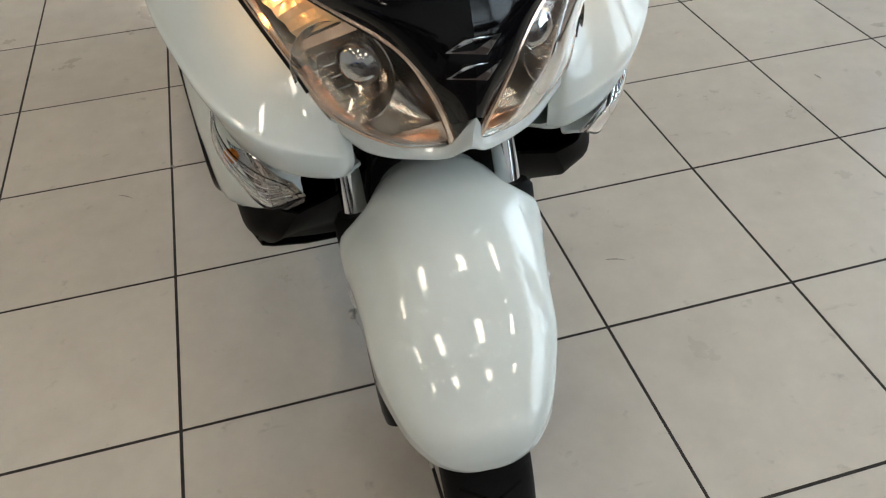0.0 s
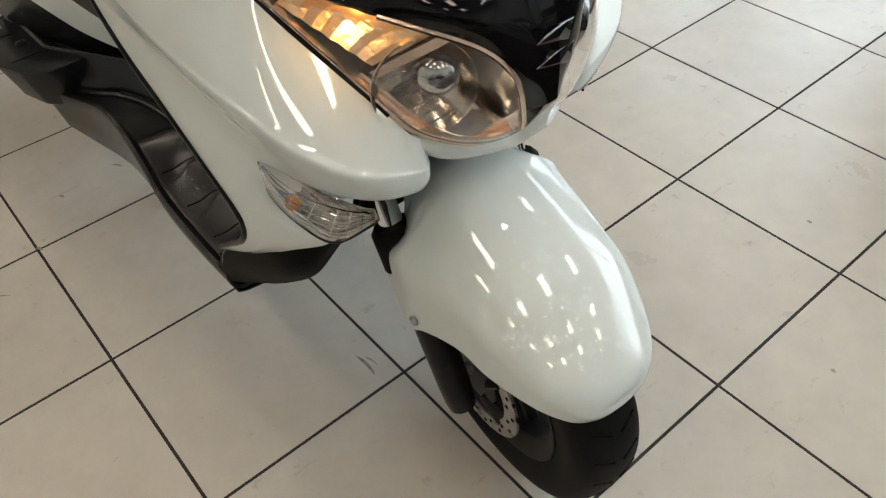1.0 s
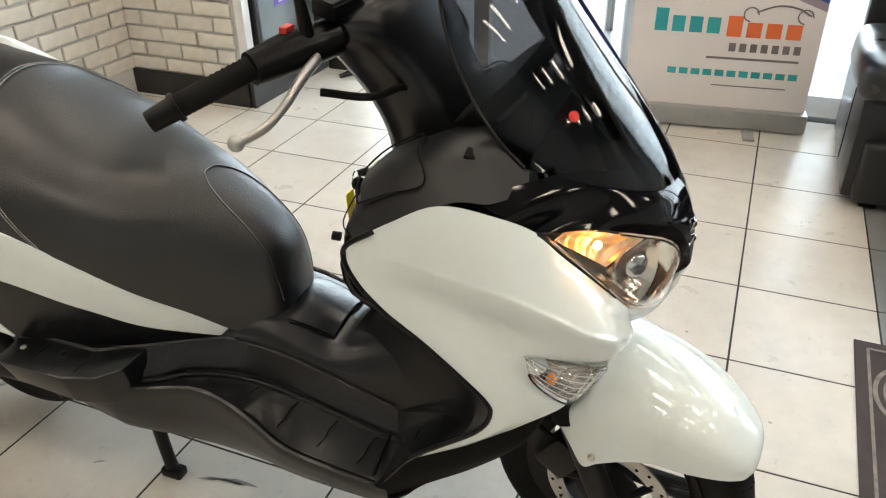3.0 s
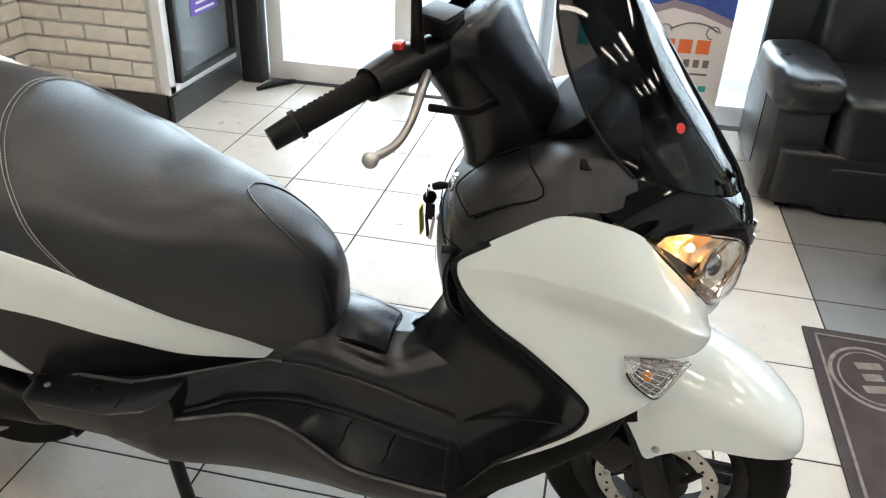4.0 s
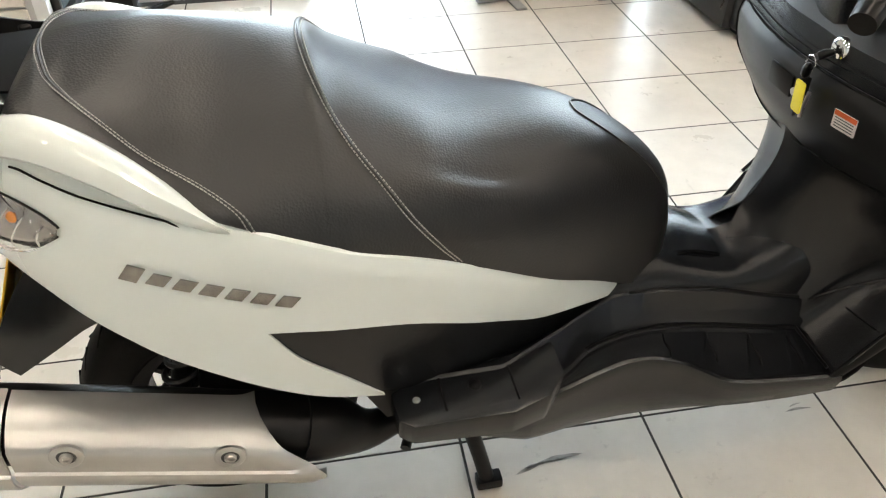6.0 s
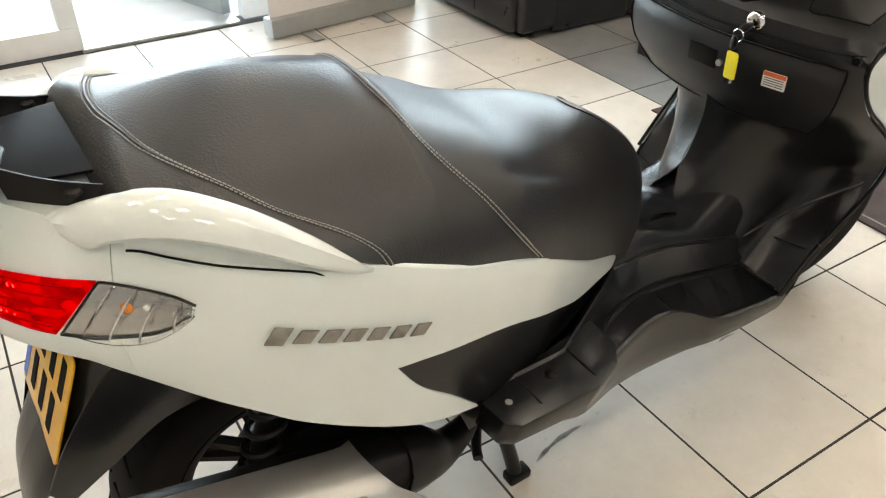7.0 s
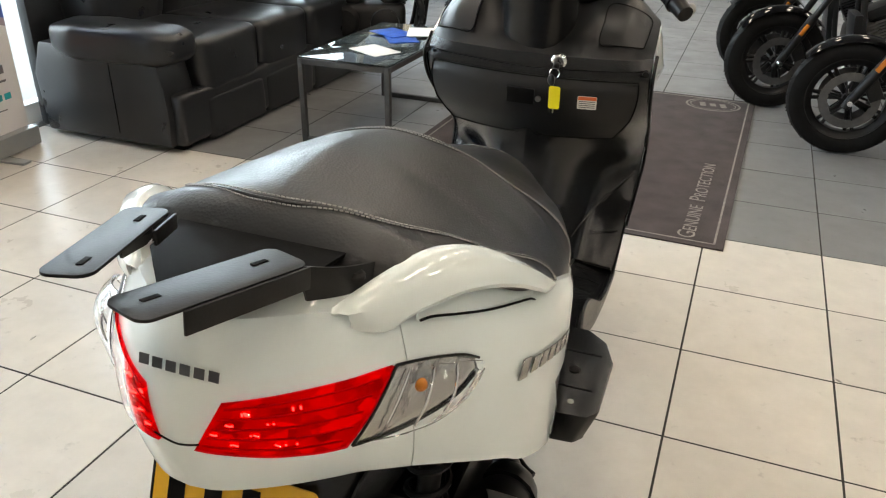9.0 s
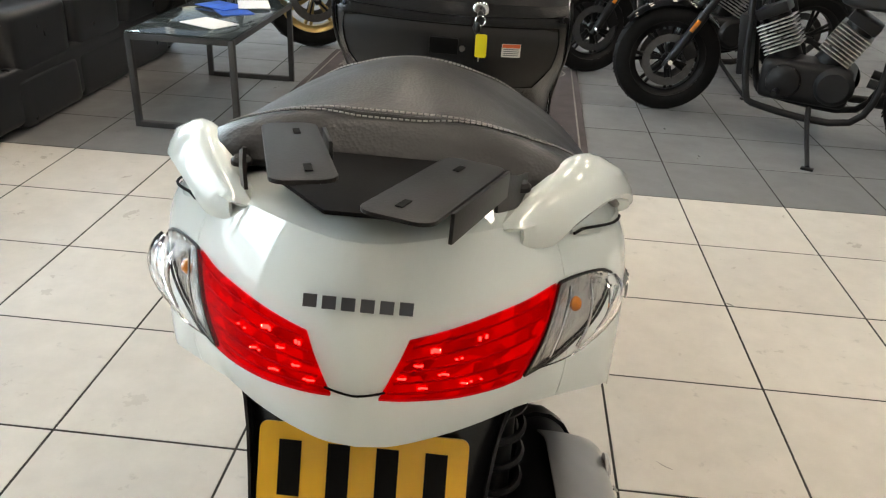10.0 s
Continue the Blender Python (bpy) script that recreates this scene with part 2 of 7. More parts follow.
sl.new(s_mix.outputs[0], sn["Material Output"].inputs["Surface"])

# ---------------- mesh helpers ----------------


def part(name, bm, material, parent=None, label="", smooth=True):
    """Link a bmesh as one mesh object under parent."""
    bmesh.ops.recalc_face_normals(bm, faces=bm.faces)
    me = bpy.data.meshes.new(name)
    if smooth:
        for f in bm.faces:
            f.smooth = True
        for e in bm.edges:
            if len(e.link_faces) == 2 and e.calc_face_angle(0) > radians(38):
                e.smooth = False
    bm.to_mesh(me)
    bm.free()
    me.materials.append(material)
    ob = new(name, me)
    if material in (LENS, FROST, RED_LENS):
        ob.visible_shadow = False
    if parent is not None:
        ob.parent = parent
    if label:
        ob["label"] = label
    return ob


def empty(name, m=None, **tags):
    ob = new(name)
    ob.empty_display_size = 0.1
    if m is not None:
        ob.matrix_world = m
    return tagged(ob, **tags)


def crom(pts, n):
    """Catmull-Rom curve through pts, n points a span."""
    p = [np.array(q, float) for q in pts]
    p = [2 * p[0] - p[1]] + p + [2 * p[-1] - p[-2]]
    out = []
    for i in range(1, len(p) - 2):
        for k in range(n):
            t = k / n
            a, b, c, d = p[i - 1], p[i], p[i + 1], p[i + 2]
            out.append(0.5 * (2 * b + (c - a) * t + (2 * a - 5 * b + 4 * c - d) * t * t + (3 * b - a - 3 * c + d) * t ** 3))
    out.append(p[-2])
    return out


def grid_bm(rows, bm=None, close=False):
    bm = bm or bmesh.new()
    vs = [[bm.verts.new(tuple(p)) for p in r] for r in rows]
    n = len(rows[0])
    for a, b in zip(vs, vs[1:]):
        for i in range(n if close else n - 1):
            j = (i + 1) % n
            try:
                bm.faces.new((a[i], a[j], b[j], b[i]))
            except ValueError:
                pass
    return bm


def skin(ctrl, nu=5, nv=5, thick=0.004):
    """A smooth shell through a net of control points."""
    a = [crom(r, nu) for r in ctrl]
    cols = [crom([r[i] for r in a], nv) for i in range(len(a[0]))]
    bm = grid_bm([[c[j] for c in cols] for j in range(len(cols[0]))])
    bmesh.ops.remove_doubles(bm, verts=bm.verts, dist=0.0004)
    bmesh.ops.recalc_face_normals(bm, faces=bm.faces)
    if thick:
        bmesh.ops.solidify(bm, geom=bm.faces[:], thickness=thick)
    return bm


def mirror_y(bm):
    for v in bm.verts:
        v.co.y = -v.co.y
    return bm


def tube(pts, r, n=12, smooth=4, bm=None, flat=1.0, up=None):
    """A round (or flattened) bar along a curve; r is one radius or one a point."""
    rs = r if isinstance(r, (list, tuple)) else [r] * len(pts)
    c = crom([(*p, q) for p, q in zip(pts, rs)], smooth) if smooth > 1 else [np.array((*p, q), float) for p, q in zip(pts, rs)]
    rows, ref = [], np.array(up if up is not None else (0.123, 0.31, 0.94), float)
    for i, q in enumerate(c):
        d = (c[min(i + 1, len(c) - 1)] - c[max(i - 1, 0)])[:3]
        d = d / (np.linalg.norm(d) + 1e-9)
        s = np.cross(d, ref)
        s /= np.linalg.norm(s) + 1e-9
        u = np.cross(s, d)
        rows.append([q[:3] + q[3] * (math.cos(a) * s * flat + math.sin(a) * u) for a in (2 * math.pi * k / n for k in range(n))])
    bm = grid_bm(rows, bm, close=True)
    bm.verts.ensure_lookup_table()
    total = len(bm.verts)
    for base in (total - n * len(rows), total - n):
        bm.faces.new([bm.verts[base + k] for k in range(n)])
    return bm


def box(cx, cy, cz, sx, sy, sz, bevel=0.003, rot=None, bm=None, seg=2):
    b2 = bmesh.new()
    bmesh.ops.create_cube(b2, size=1.0)
    for v in b2.verts:
        v.co = Vector((v.co.x * sx, v.co.y * sy, v.co.z * sz))
    if bevel:
        bmesh.ops.bevel(b2, geom=b2.edges[:], offset=min(bevel, 0.45 * min(sx, sy, sz)), segments=seg, profile=0.6, affect="EDGES")
    m = Matrix.Translation((cx, cy, cz)) @ (Euler([radians(a) for a in rot]).to_matrix().to_4x4() if rot else Matrix())
    bmesh.ops.transform(b2, matrix=m, verts=b2.verts)
    if bm is None:
        return b2
    return merge(bm, b2)


def merge(bm, other):
    me = bpy.data.meshes.new("tmp")
    other.to_mesh(me)
    other.free()
    bm.from_mesh(me)
    bpy.data.meshes.remove(me)
    return bm


def lathe(profile, n=40, m=None, arc=2 * math.pi, bm=None):
    """Turn (radius, along-axis) pairs about the y axis."""
    full = abs(arc - 2 * math.pi) < 1e-6
    rows = []
    for k in range(n if full else n + 1):
        a = arc * k / n
        rows.append([(r * math.cos(a), y, r * math.sin(a)) for r, y in profile])
    if full:
        rows.append(rows[0])
    b2 = grid_bm(rows)
    bmesh.ops.remove_doubles(b2, verts=b2.verts, dist=1e-5)
    if m is not None:
        bmesh.ops.transform(b2, matrix=m, verts=b2.verts)
    return b2 if bm is None else merge(bm, b2)


def prism(outline, depth, m=None, bevel=0.0, bm=None):
    """A plate from an (x, y) outline, thick along z."""
    b2 = bmesh.new()
    bot = [b2.verts.new((x, y, 0)) for x, y in outline]
    f = b2.faces.new(bot)
    r = bmesh.ops.extrude_face_region(b2, geom=[f])
    for v in r["geom"]:
        if isinstance(v, bmesh.types.BMVert):
            v.co.z += depth
    if bevel:
        bmesh.ops.bevel(b2, geom=[e for e in b2.edges], offset=bevel, segments=2, profile=0.6, affect="EDGES")
    if m is not None:
        bmesh.ops.transform(b2, matrix=m, verts=b2.verts)
    return b2 if bm is None else merge(bm, b2)


def rounded(w, h, r, n=5):
    out = []
    for cx, cy, a0 in ((w / 2 - r, h / 2 - r, 0), (-w / 2 + r, h / 2 - r, 90), (-w / 2 + r, -h / 2 + r, 180), (w / 2 - r, -h / 2 + r, 270)):
        for k in range(n + 1):
            a = radians(a0 + 90 * k / n)
            out.append((cx + r * math.cos(a), cy + r * math.sin(a)))
    return out


def basis(o, ex, ey):
    """A frame at o with x along ex and y near ey."""
    ex = Vector(ex).normalized()
    ez = ex.cross(Vector(ey)).normalized()
    ey = ez.cross(ex)
    return Matrix(((ex.x, ey.x, ez.x, o[0]), (ex.y, ey.y, ez.y, o[1]), (ex.z, ey.z, ez.z, o[2]), (0, 0, 0, 1)))


def text_bm(s, size, m, depth=0.001):
    cu = bpy.data.curves.new("words", "FONT")
    cu.body, cu.size, cu.extrude, cu.align_x, cu.align_y = s, size, depth, "CENTER", "CENTER"
    ob = bpy.data.objects.new("words", cu)
    scene.collection.objects.link(ob)
    me = bpy.data.meshes.new_from_object(ob.evaluated_get(bpy.context.evaluated_depsgraph_get()))
    bm = bmesh.new()
    bm.from_mesh(me)
    bpy.data.objects.remove(ob), bpy.data.curves.remove(cu), bpy.data.meshes.remove(me)
    bmesh.ops.transform(bm, matrix=m, verts=bm.verts)
    return bm


# ---------------- the room ----------------
def wall_piece(name, x0, x1, y0, y1, z0, z1, material, label):
    ob = part(name, box((x0 + x1) / 2, (y0 + y1) / 2, (z0 + z1) / 2, x1 - x0, y1 - y0, z1 - z0, 0), material, None, "", False)
    return tagged(ob, label, "wall", kind="structure")


WX = 3.28
wall_piece("wall_south", ROOM_X0 - 0.15, 3.6, ROOM_Y0 - 0.15, ROOM_Y0, 0, ROOM_H, WALL, "plain grey painted showroom end wall")
wall_piece("wall_north", ROOM_X0 - 0.15, 3.6, ROOM_Y1, ROOM_Y1 + 0.15, 0, ROOM_H, WALL, "plain grey painted showroom wall behind")
wall_piece("wall_west", ROOM_X0 - 0.15, ROOM_X0, ROOM_Y0, ROOM_Y1, 0, ROOM_H, WALL, "plain grey painted long side wall")
wall_piece("wall_above_glazing", WX - 0.05, WX + 0.15, ROOM_Y0, 1.98, 3.02, ROOM_H, WALL, "grey wall strip above the glazed shop front")
wall_piece("wall_north_east", WX - 0.05, WX + 0.15, 1.98, ROOM_Y1, 0, ROOM_H, WALL, "grey wall beside the shop door")
ceiling = part("ceiling", box((ROOM_X0 + 3.4) / 2, (ROOM_Y0 + ROOM_Y1) / 2, ROOM_H + 0.06, 3.4 - ROOM_X0 + 0.3, ROOM_Y1 - ROOM_Y0 + 0.3, 0.12, 0), CEIL, None, "", False)
tagged(ceiling, "flat pale grey showroom ceiling with light panels", "ceiling", kind="structure")


def light_panel():
    e = empty("ceiling_light", label="lit oblong ceiling light panel in a white frame", category="light", group="ceiling light panels")
    fr = bmesh.new()
    for sx, sy, px, py in ((0.02, 0.62, 0.15, 0), (0.02, 0.62, -0.15, 0), (0.28, 0.02, 0, 0.30), (0.28, 0.02, 0, -0.30)):
        box(px, py, -0.012, sx, sy, 0.024, 0.002, bm=fr)
    part("frame", fr, FRAME_WHITE, e)
    part("diffuser", box(0, 0, -0.006, 0.278, 0.578, 0.01, 0), PANEL_GLOW, e, "", False)
    return e


first_panel = light_panel()
first_panel.matrix_world = pose(-2.6, -5.4, ROOM_H)
for i in range(4):
    for j in range(6):
        if i or j:
            copy_thing(first_panel, pose(-2.6 + 1.6 * i, -5.4 + 1.7 * j, ROOM_H))

# brick pier beside the door, with its dark framed glass panel
pier = empty("wall_brick", label="cream painted brick wall and pier beside the door", category="wall", kind="structure")
part("pier_core", box((2.46 + 3.24) / 2, 3.2, ROOM_H / 2, 3.24 - 2.46, 2.36, ROOM_H, 0), WALL, pier, "", False)
part("pier_return", box(2.05, 2.78, ROOM_H / 2, 0.8, 0.12, ROOM_H, 0), WALL, pier, "", False)
part("pier_post", box(2.475, 2.01, 0.13 + 1.385, 0.055, 0.05, 2.77, 0.004), FRAME_WHITE, pier, "smooth white painted corner post")
for wall_face, (p0, length) in {"x": ((2.452, 2.06), 0.70), "y": ((2.44, 2.712), 0.78)}.items():
    for row in range(22):
        z = 0.165 + row * 0.077
        k, pos = 0, (-0.11 if row % 2 else 0.0)
        while pos < length - 0.02:
            a, b = max(pos, 0.0), min(pos + 0.212, length)
            pos += 0.222
            if b - a < 0.03:
                continue
            bm = box(0, 0, 0, 0.016, b - a, 0.066, 0.004, seg=1)
            o = part("brick", bm, BRICK, pier, "", False)
            if wall_face == "x":
                o.location = (p0[0] + random.uniform(-0.0015, 0.0015), p0[1] + (a + b) / 2, z)
            else:
                o.location = (p0[0] - (a + b) / 2, p0[1] + random.uniform(-0.0015, 0.0015), z)
                o.rotation_euler = (0, 0, radians(90))
sk = bmesh.new()
box(2.438, 2.36, 0.064, 0.02, 0.72, 0.128, 0.003, bm=sk)
box(2.80, 1.976, 0.064, 0.74, 0.02, 0.128, 0.003, bm=sk)
tagged(part("baseboard", sk, SKIRT), "black painted skirting board round the pier", "baseboard", kind="structure")
wp = empty("window_1", label="dark framed glass panel with a purple notice", category="window", kind="structure")
fr = bmesh.new()
for x0, x1, z0, z1 in ((2.52, 3.12, 0.17, 0.20), (2.52, 3.12, 1.95, 1.98), (2.52, 2.55, 0.20, 1.95), (3.09, 3.12, 0.20, 1.95)):
    box((x0 + x1) / 2, 1.985, (z0 + z1) / 2, x1 - x0, 0.05, z1 - z0, 0.003, bm=fr)
part("window_frame", fr, SKIRT, wp)
part("pane", box(2.82, 1.992, 1.075, 0.54, 0.008, 1.75, 0), GLASS_DARK, wp, "", False)
part("notice", box(2.86, 1.985, 0.54, 0.28, 0.002, 0.2, 0), POSTER_PURPLE, wp, "purple notice with white lines", False)
nb = bmesh.new()
for k in range(5):
    box(2.86, 1.9835, 0.46 + 0.035 * k, 0.2 - 0.03 * (k % 3), 0.001, 0.012, 0, bm=nb)
part("print_lines", nb, PALE, wp, "", False)
part("pier_plinth", box(2.80, 2.0, 0.15, 0.72, 0.03, 0.04, 0.002), FRAME_WHITE, pier)


def frame_rect(y0, y1, z0, z1, w, d, x, bottom=None):
    bm = bmesh.new()
    wb = bottom or w
    for a0, a1, b0, b1 in ((y0, y1, z0, z0 + wb), (y0, y1, z1 - w, z1), (y0, y0 + w, z0 + wb, z1 - w), (y1 - w, y1, z0 + wb, z1 - w)):
        box(x, (a0 + a1) / 2, (b0 + b1) / 2, d, a1 - a0, b1 - b0, 0.003, bm=bm)
    return bm


# shop door: fixed leaf, open doorway, and glazing behind the sofa
d1 = empty("door_1", label="white framed glazed shop door leaf, closed", category="door", kind="structure")
part("door_frame", frame_rect(1.01, 1.82, 0.01, 2.3, 0.085, 0.05, 3.25, 0.105), FRAME_WHITE, d1)
g = part("pane", box(3.255, 1.415, 1.16, 0.008, 0.64, 2.1, 0), GLASS, d1, "", False)
g.visible_shadow = False
part("door_post", box(3.19, 1.89, 1.17, 0.10, 0.12, 2.34, 0.004), SKIRT, d1, "dark door jamb")
d2 = empty("door_2", label="grey framed glazed shop door leaf, standing open outwards", category="door", kind="structure")
part("door_frame", frame_rect(0.0, 0.8, 0.012, 2.3, 0.08, 0.05, 0, 0.105), FRAME_GREY, d2)
g = part("pane", box(0, 0.4, 1.16, 0.008, 0.66, 2.1, 0), GLASS, d2, "", False)
g.visible_shadow = False
part("door_handle", tube([(-0.05, 0.72, 0.75), (-0.05, 0.72, 1.35)], 0.015, smooth=1), CHROME, d2)
d2.matrix_world = pose(3.36, 0.30, 0, 0, 0, -72)
w2 = empty("window_2", label="tall shop front window in a pale frame", category="window", kind="structure")
for k in range(5):
    y1 = 0.26 - 1.49 * k
    f = part("window_frame", frame_rect(y1 - 1.49, y1, 0.02, 3.02, 0.06, 0.07, 3.25, 0.10), FRAME_WHITE, w2)
    g = part("pane", box(3.255, y1 - 0.745, 1.53, 0.008, 1.38, 2.88, 0), GLASS, w2, "", False)
    g.visible_shadow = False
part("transom", box(3.25, 1.14, 2.36, 0.07, 1.72, 0.08, 0.004), FRAME_WHITE, d1)
g = part("fanlight", box(3.255, 1.14, 2.71, 0.008, 1.72, 0.62, 0), GLASS, d1, "", False)
g.visible_shadow = False
part("threshold", box(3.27, 0.65, 0.006, 0.12, 0.74, 0.02, 0.003), ALU, d1)
tagged(part("pavement", box(9.3, -1.0, -0.03, 11.9, 26, 0.05, 0), PAVE, None, "", False), "pale bright paving outside the shop", "pavement", kind="structure")
tagged(part("backdrop", box(9.5, -1.0, 4.3, 0.05, 26, 5.8, 0), OUTSIDE, None, "", False), "overexposed bright sky above the street outside", "backdrop", kind="structure")
tagged(part("backdrop_street", box(9.5, -1.0, 0.70, 0.05, 26, 1.39, 0), STREET, None, "", False), "overexposed bright street outside the glazing", "backdrop", kind="structure")
# door wedge on the floor
tagged(part("door_stop", tube([(3.0, 1.80, 0.012), (3.1, 1.74, 0.02), (3.2, 1.66, 0.012)], [0.012, 0.02, 0.012], 8), PLASTIC), "black rubber door stop lying on the tiles", "door stop")

# ---------------- the scooter ----------------
SC_F = Vector((0.0296, -1.0, 0.0)).normalized()
SC_L = Vector((1.0, 0.0296, 0.0)).normalized()
SCOOTER_M = Matrix(((SC_F.x, SC_L.x, 0, 0.444), (SC_F.y, SC_L.y, 0, 0.0), (0, 0, 1, 0), (0, 0, 0, 1)))
scooter = empty("scooter", SCOOTER_M, label="pearl white and black maxi scooter on its centre stand", category="scooter")
AXIS_P, AXIS_D = Vector((0.335, 0, 0)), Vector((-math.sin(radians(27)), 0, math.cos(radians(27))))
STEER = Matrix.Translation(AXIS_P) @ Matrix.Rotation(radians(-9.5), 4, AXIS_D) @ Matrix.Translation(-AXIS_P)


# the body leans a little to its right on the stand
LEAN = 0.0215


def sp(name, bm, material, parent=None, label="", smooth=True, steer=False):
    if steer:
        bmesh.ops.transform(bm, matrix=STEER, verts=bm.verts)
    for v in bm.verts:
        f = min(1.0, max(0.0, (v.co.z - 0.27) / 0.2))
        v.co.z += (0.0040 + LEAN * v.co.y) * f
    return part(name, bm, material, parent or scooter, label, smooth)


def both(name, make, material, label="", parent=None, steer=False, smooth=True):
    """A part on the right side (negative y) and its mirror image."""
    a = sp(name, make(), material, parent, label, smooth, steer)
    b = sp(name, mirror_y(make()), material, parent, label, smooth, steer)
    return a, b


def R(pts):
    """(x, width, z) to points on the right side."""
    return [(x, -w, z) for x, w, z in pts]


def table(pairs):
    xs, zs = [p[0] for p in pairs], [p[1] for p in pairs]
    if xs[0] > xs[-1]:
        xs, zs = xs[::-1], zs[::-1]
    return lambda x: float(np.interp(x, xs, zs))


def smooth_table(pairs, n=8):
    c = crom([(a, b) for a, b in pairs], n)
    return table([(float(p[0]), float(p[1])) for p in c])


# rear body: plan curve and how the flank leans in above and below its shoulder
PLAN = crom([(-0.44, 0.075), (-0.523, 0.112), (-0.63, 0.153), (-0.75, 0.203), (-0.855, 0.24), (-1.0, 0.267), (-1.1, 0.273), (-1.2, 0.267), (-1.275, 0.255),
             (-1.335, 0.232), (-1.40, 0.186), (-1.455, 0.14), (-1.505, 0.085), (-1.535, 0.035), (-1.542, 0.0)], 8)
PX = [float(p[0]) for p in PLAN]


def flank(i, z, off=0.0):
    """A point of the rear body's right side at plan place i (real) and height z."""
    k = min(max(int(i), 0), len(PLAN) - 2)
    f = i - k
    p = PLAN[k] * (1 - f) + PLAN[k + 1] * f
    t = PLAN[min(k + 2, len(PLAN) - 1)] - PLAN[max(k - 1, 0)]
    if k >= len(PLAN) - 3:
        t = np.array((0.0, -1.0)) if f > 0.5 or k == len(PLAN) - 2 else t
    t = t / np.linalg.norm(t)
    n = np.array((t[1], -t[0]))
    if n[1] < 0 and p[0] > -1.5:
        n = -n
    if p[0] <= -1.5 and n[0] > 0:
        n = -n
    tail = min(max((-1.3 - p[0]) / 0.15, 0.0), 1.0)
    zm = 0.67 + 0.075 * tail
    d = (0.85 + 1.6 * tail) * (z - zm) ** 2 if z > zm else (0.22 + 3.2 * tail) * (z - zm) ** 2
    roll = max(0.0, 0.030 - (top_edge(float(p[0])) - z))
    q = p + n * (off - d - 7.0 * roll * roll * (1 - tail))
    return (float(q[0]), -max(float(q[1]), 0.0), z)


def at_x(x):
    return float(np.interp(-x, [-v for v in PX], range(len(PX))))


END = len(PLAN) - 1.0


def patch(i0, i1, low, high, ni, nz, off=0.0, thick=0.004):
    rows = []
    for a in range(ni + 1):
        i = i0 + (i1 - i0) * a / ni
        x = float(np.interp(i, range(len(PX)), PX))
        z0, z1 = low(x), high(x)
        rows.append([flank(i, z0 + (z1 - z0) * b / nz, off) for b in range(nz + 1)])
    bm = grid_bm(rows)
    bmesh.ops.remove_doubles(bm, verts=bm.verts, dist=0.0003)
    return bm


def shell(bm, thick=0.004):
    """Give an open surface a thickness towards its inner side."""
    bmesh.ops.remove_doubles(bm, verts=bm.verts, dist=0.0004)
    bmesh.ops.recalc_face_normals(bm, faces=bm.faces)
    c = sum((f.calc_center_median() for f in bm.faces), Vector()) / len(bm.faces)
    c = Vector((c.x, 0.0, c.z - 0.02))
    if sum(f.normal.dot(f.calc_center_median() - c) * f.calc_area() for f in bm.faces) < 0:
        bmesh.ops.reverse_faces(bm, faces=bm.faces[:])
    bm.normal_update()
    faces, rim = bm.faces[:], [e for e in bm.edges if e.is_boundary]
    inner = {v: bm.verts.new(v.co - v.normal * thick) for v in bm.verts[:]}
    sides = [(e.verts[0], e.verts[1]) for e in rim]
    for f in faces:
        bm.faces.new([inner[v] for v in reversed(f.verts)])
    for a, b in sides:
        try:
            bm.faces.new((a, b, inner[b], inner[a]))
        except ValueError:
            pass
    return bm


top_edge = smooth_table([(-0.523, 0.441), (-0.56, 0.485), (-0.629, 0.527), (-0.72, 0.578), (-0.855, 0.655), (-1.0, 0.715), (-1.12, 0.767), (-1.16, 0.776), (-1.2, 0.785), (-1.3, 0.815), (-1.37, 0.841), (-1.41, 0.856), (-1.47, 0.868), (-1.55, 0.874)])
leaf_top = smooth_table([(-0.523, 0.44), (-0.6, 0.449), (-0.70, 0.473), (-0.80, 0.522), (-0.92, 0.573), (-1.05, 0.602), (-1.117, 0.612)])
leaf_low = smooth_table([(-0.967, 0.438), (-1.02, 0.497), (-1.08, 0.555), (-1.117, 0.612)])
body_mid = smooth_table([(-1.117, 0.612), (-1.2, 0.645), (-1.3, 0.69), (-1.4, 0.73), (-1.5, 0.755), (-1.55, 0.76)])
body_low = smooth_table([(-0.967, 0.436), (-1.07, 0.474), (-1.16, 0.524), (-1.25, 0.583), (-1.31, 0.628), (-1.41, 0.676), (-1.5, 0.698), (-1.55, 0.704)])
JOINT = at_x(-1.407)


def side_panel():
    bm = patch(at_x(-0.523), at_x(-1.117), leaf_top, top_edge, 40, 8)
    merge(bm, patch(at_x(-1.117), JOINT, body_mid, top_edge, 20, 8))
    merge(bm, patch(at_x(-1.117), JOINT, body_low, body_mid, 20, 8))
    merge(bm, patch(at_x(-0.967), at_x(-1.117), body_low, leaf_low, 14, 8))
    lip = []
    for a in range(61):
        i = at_x(-0.56) + (JOINT - at_x(-0.56)) * a / 60
        x = float(np.interp(i, range(len(PX)), PX))
        p = np.array(flank(i, top_edge(x)))
        lip.append([p, p + (0, 0.004, 0.0035), p + (0, 0.012, 0.005), p + (0, 0.024, 0.003)])
    merge(bm, grid_bm(lip))
    return shell(bm)


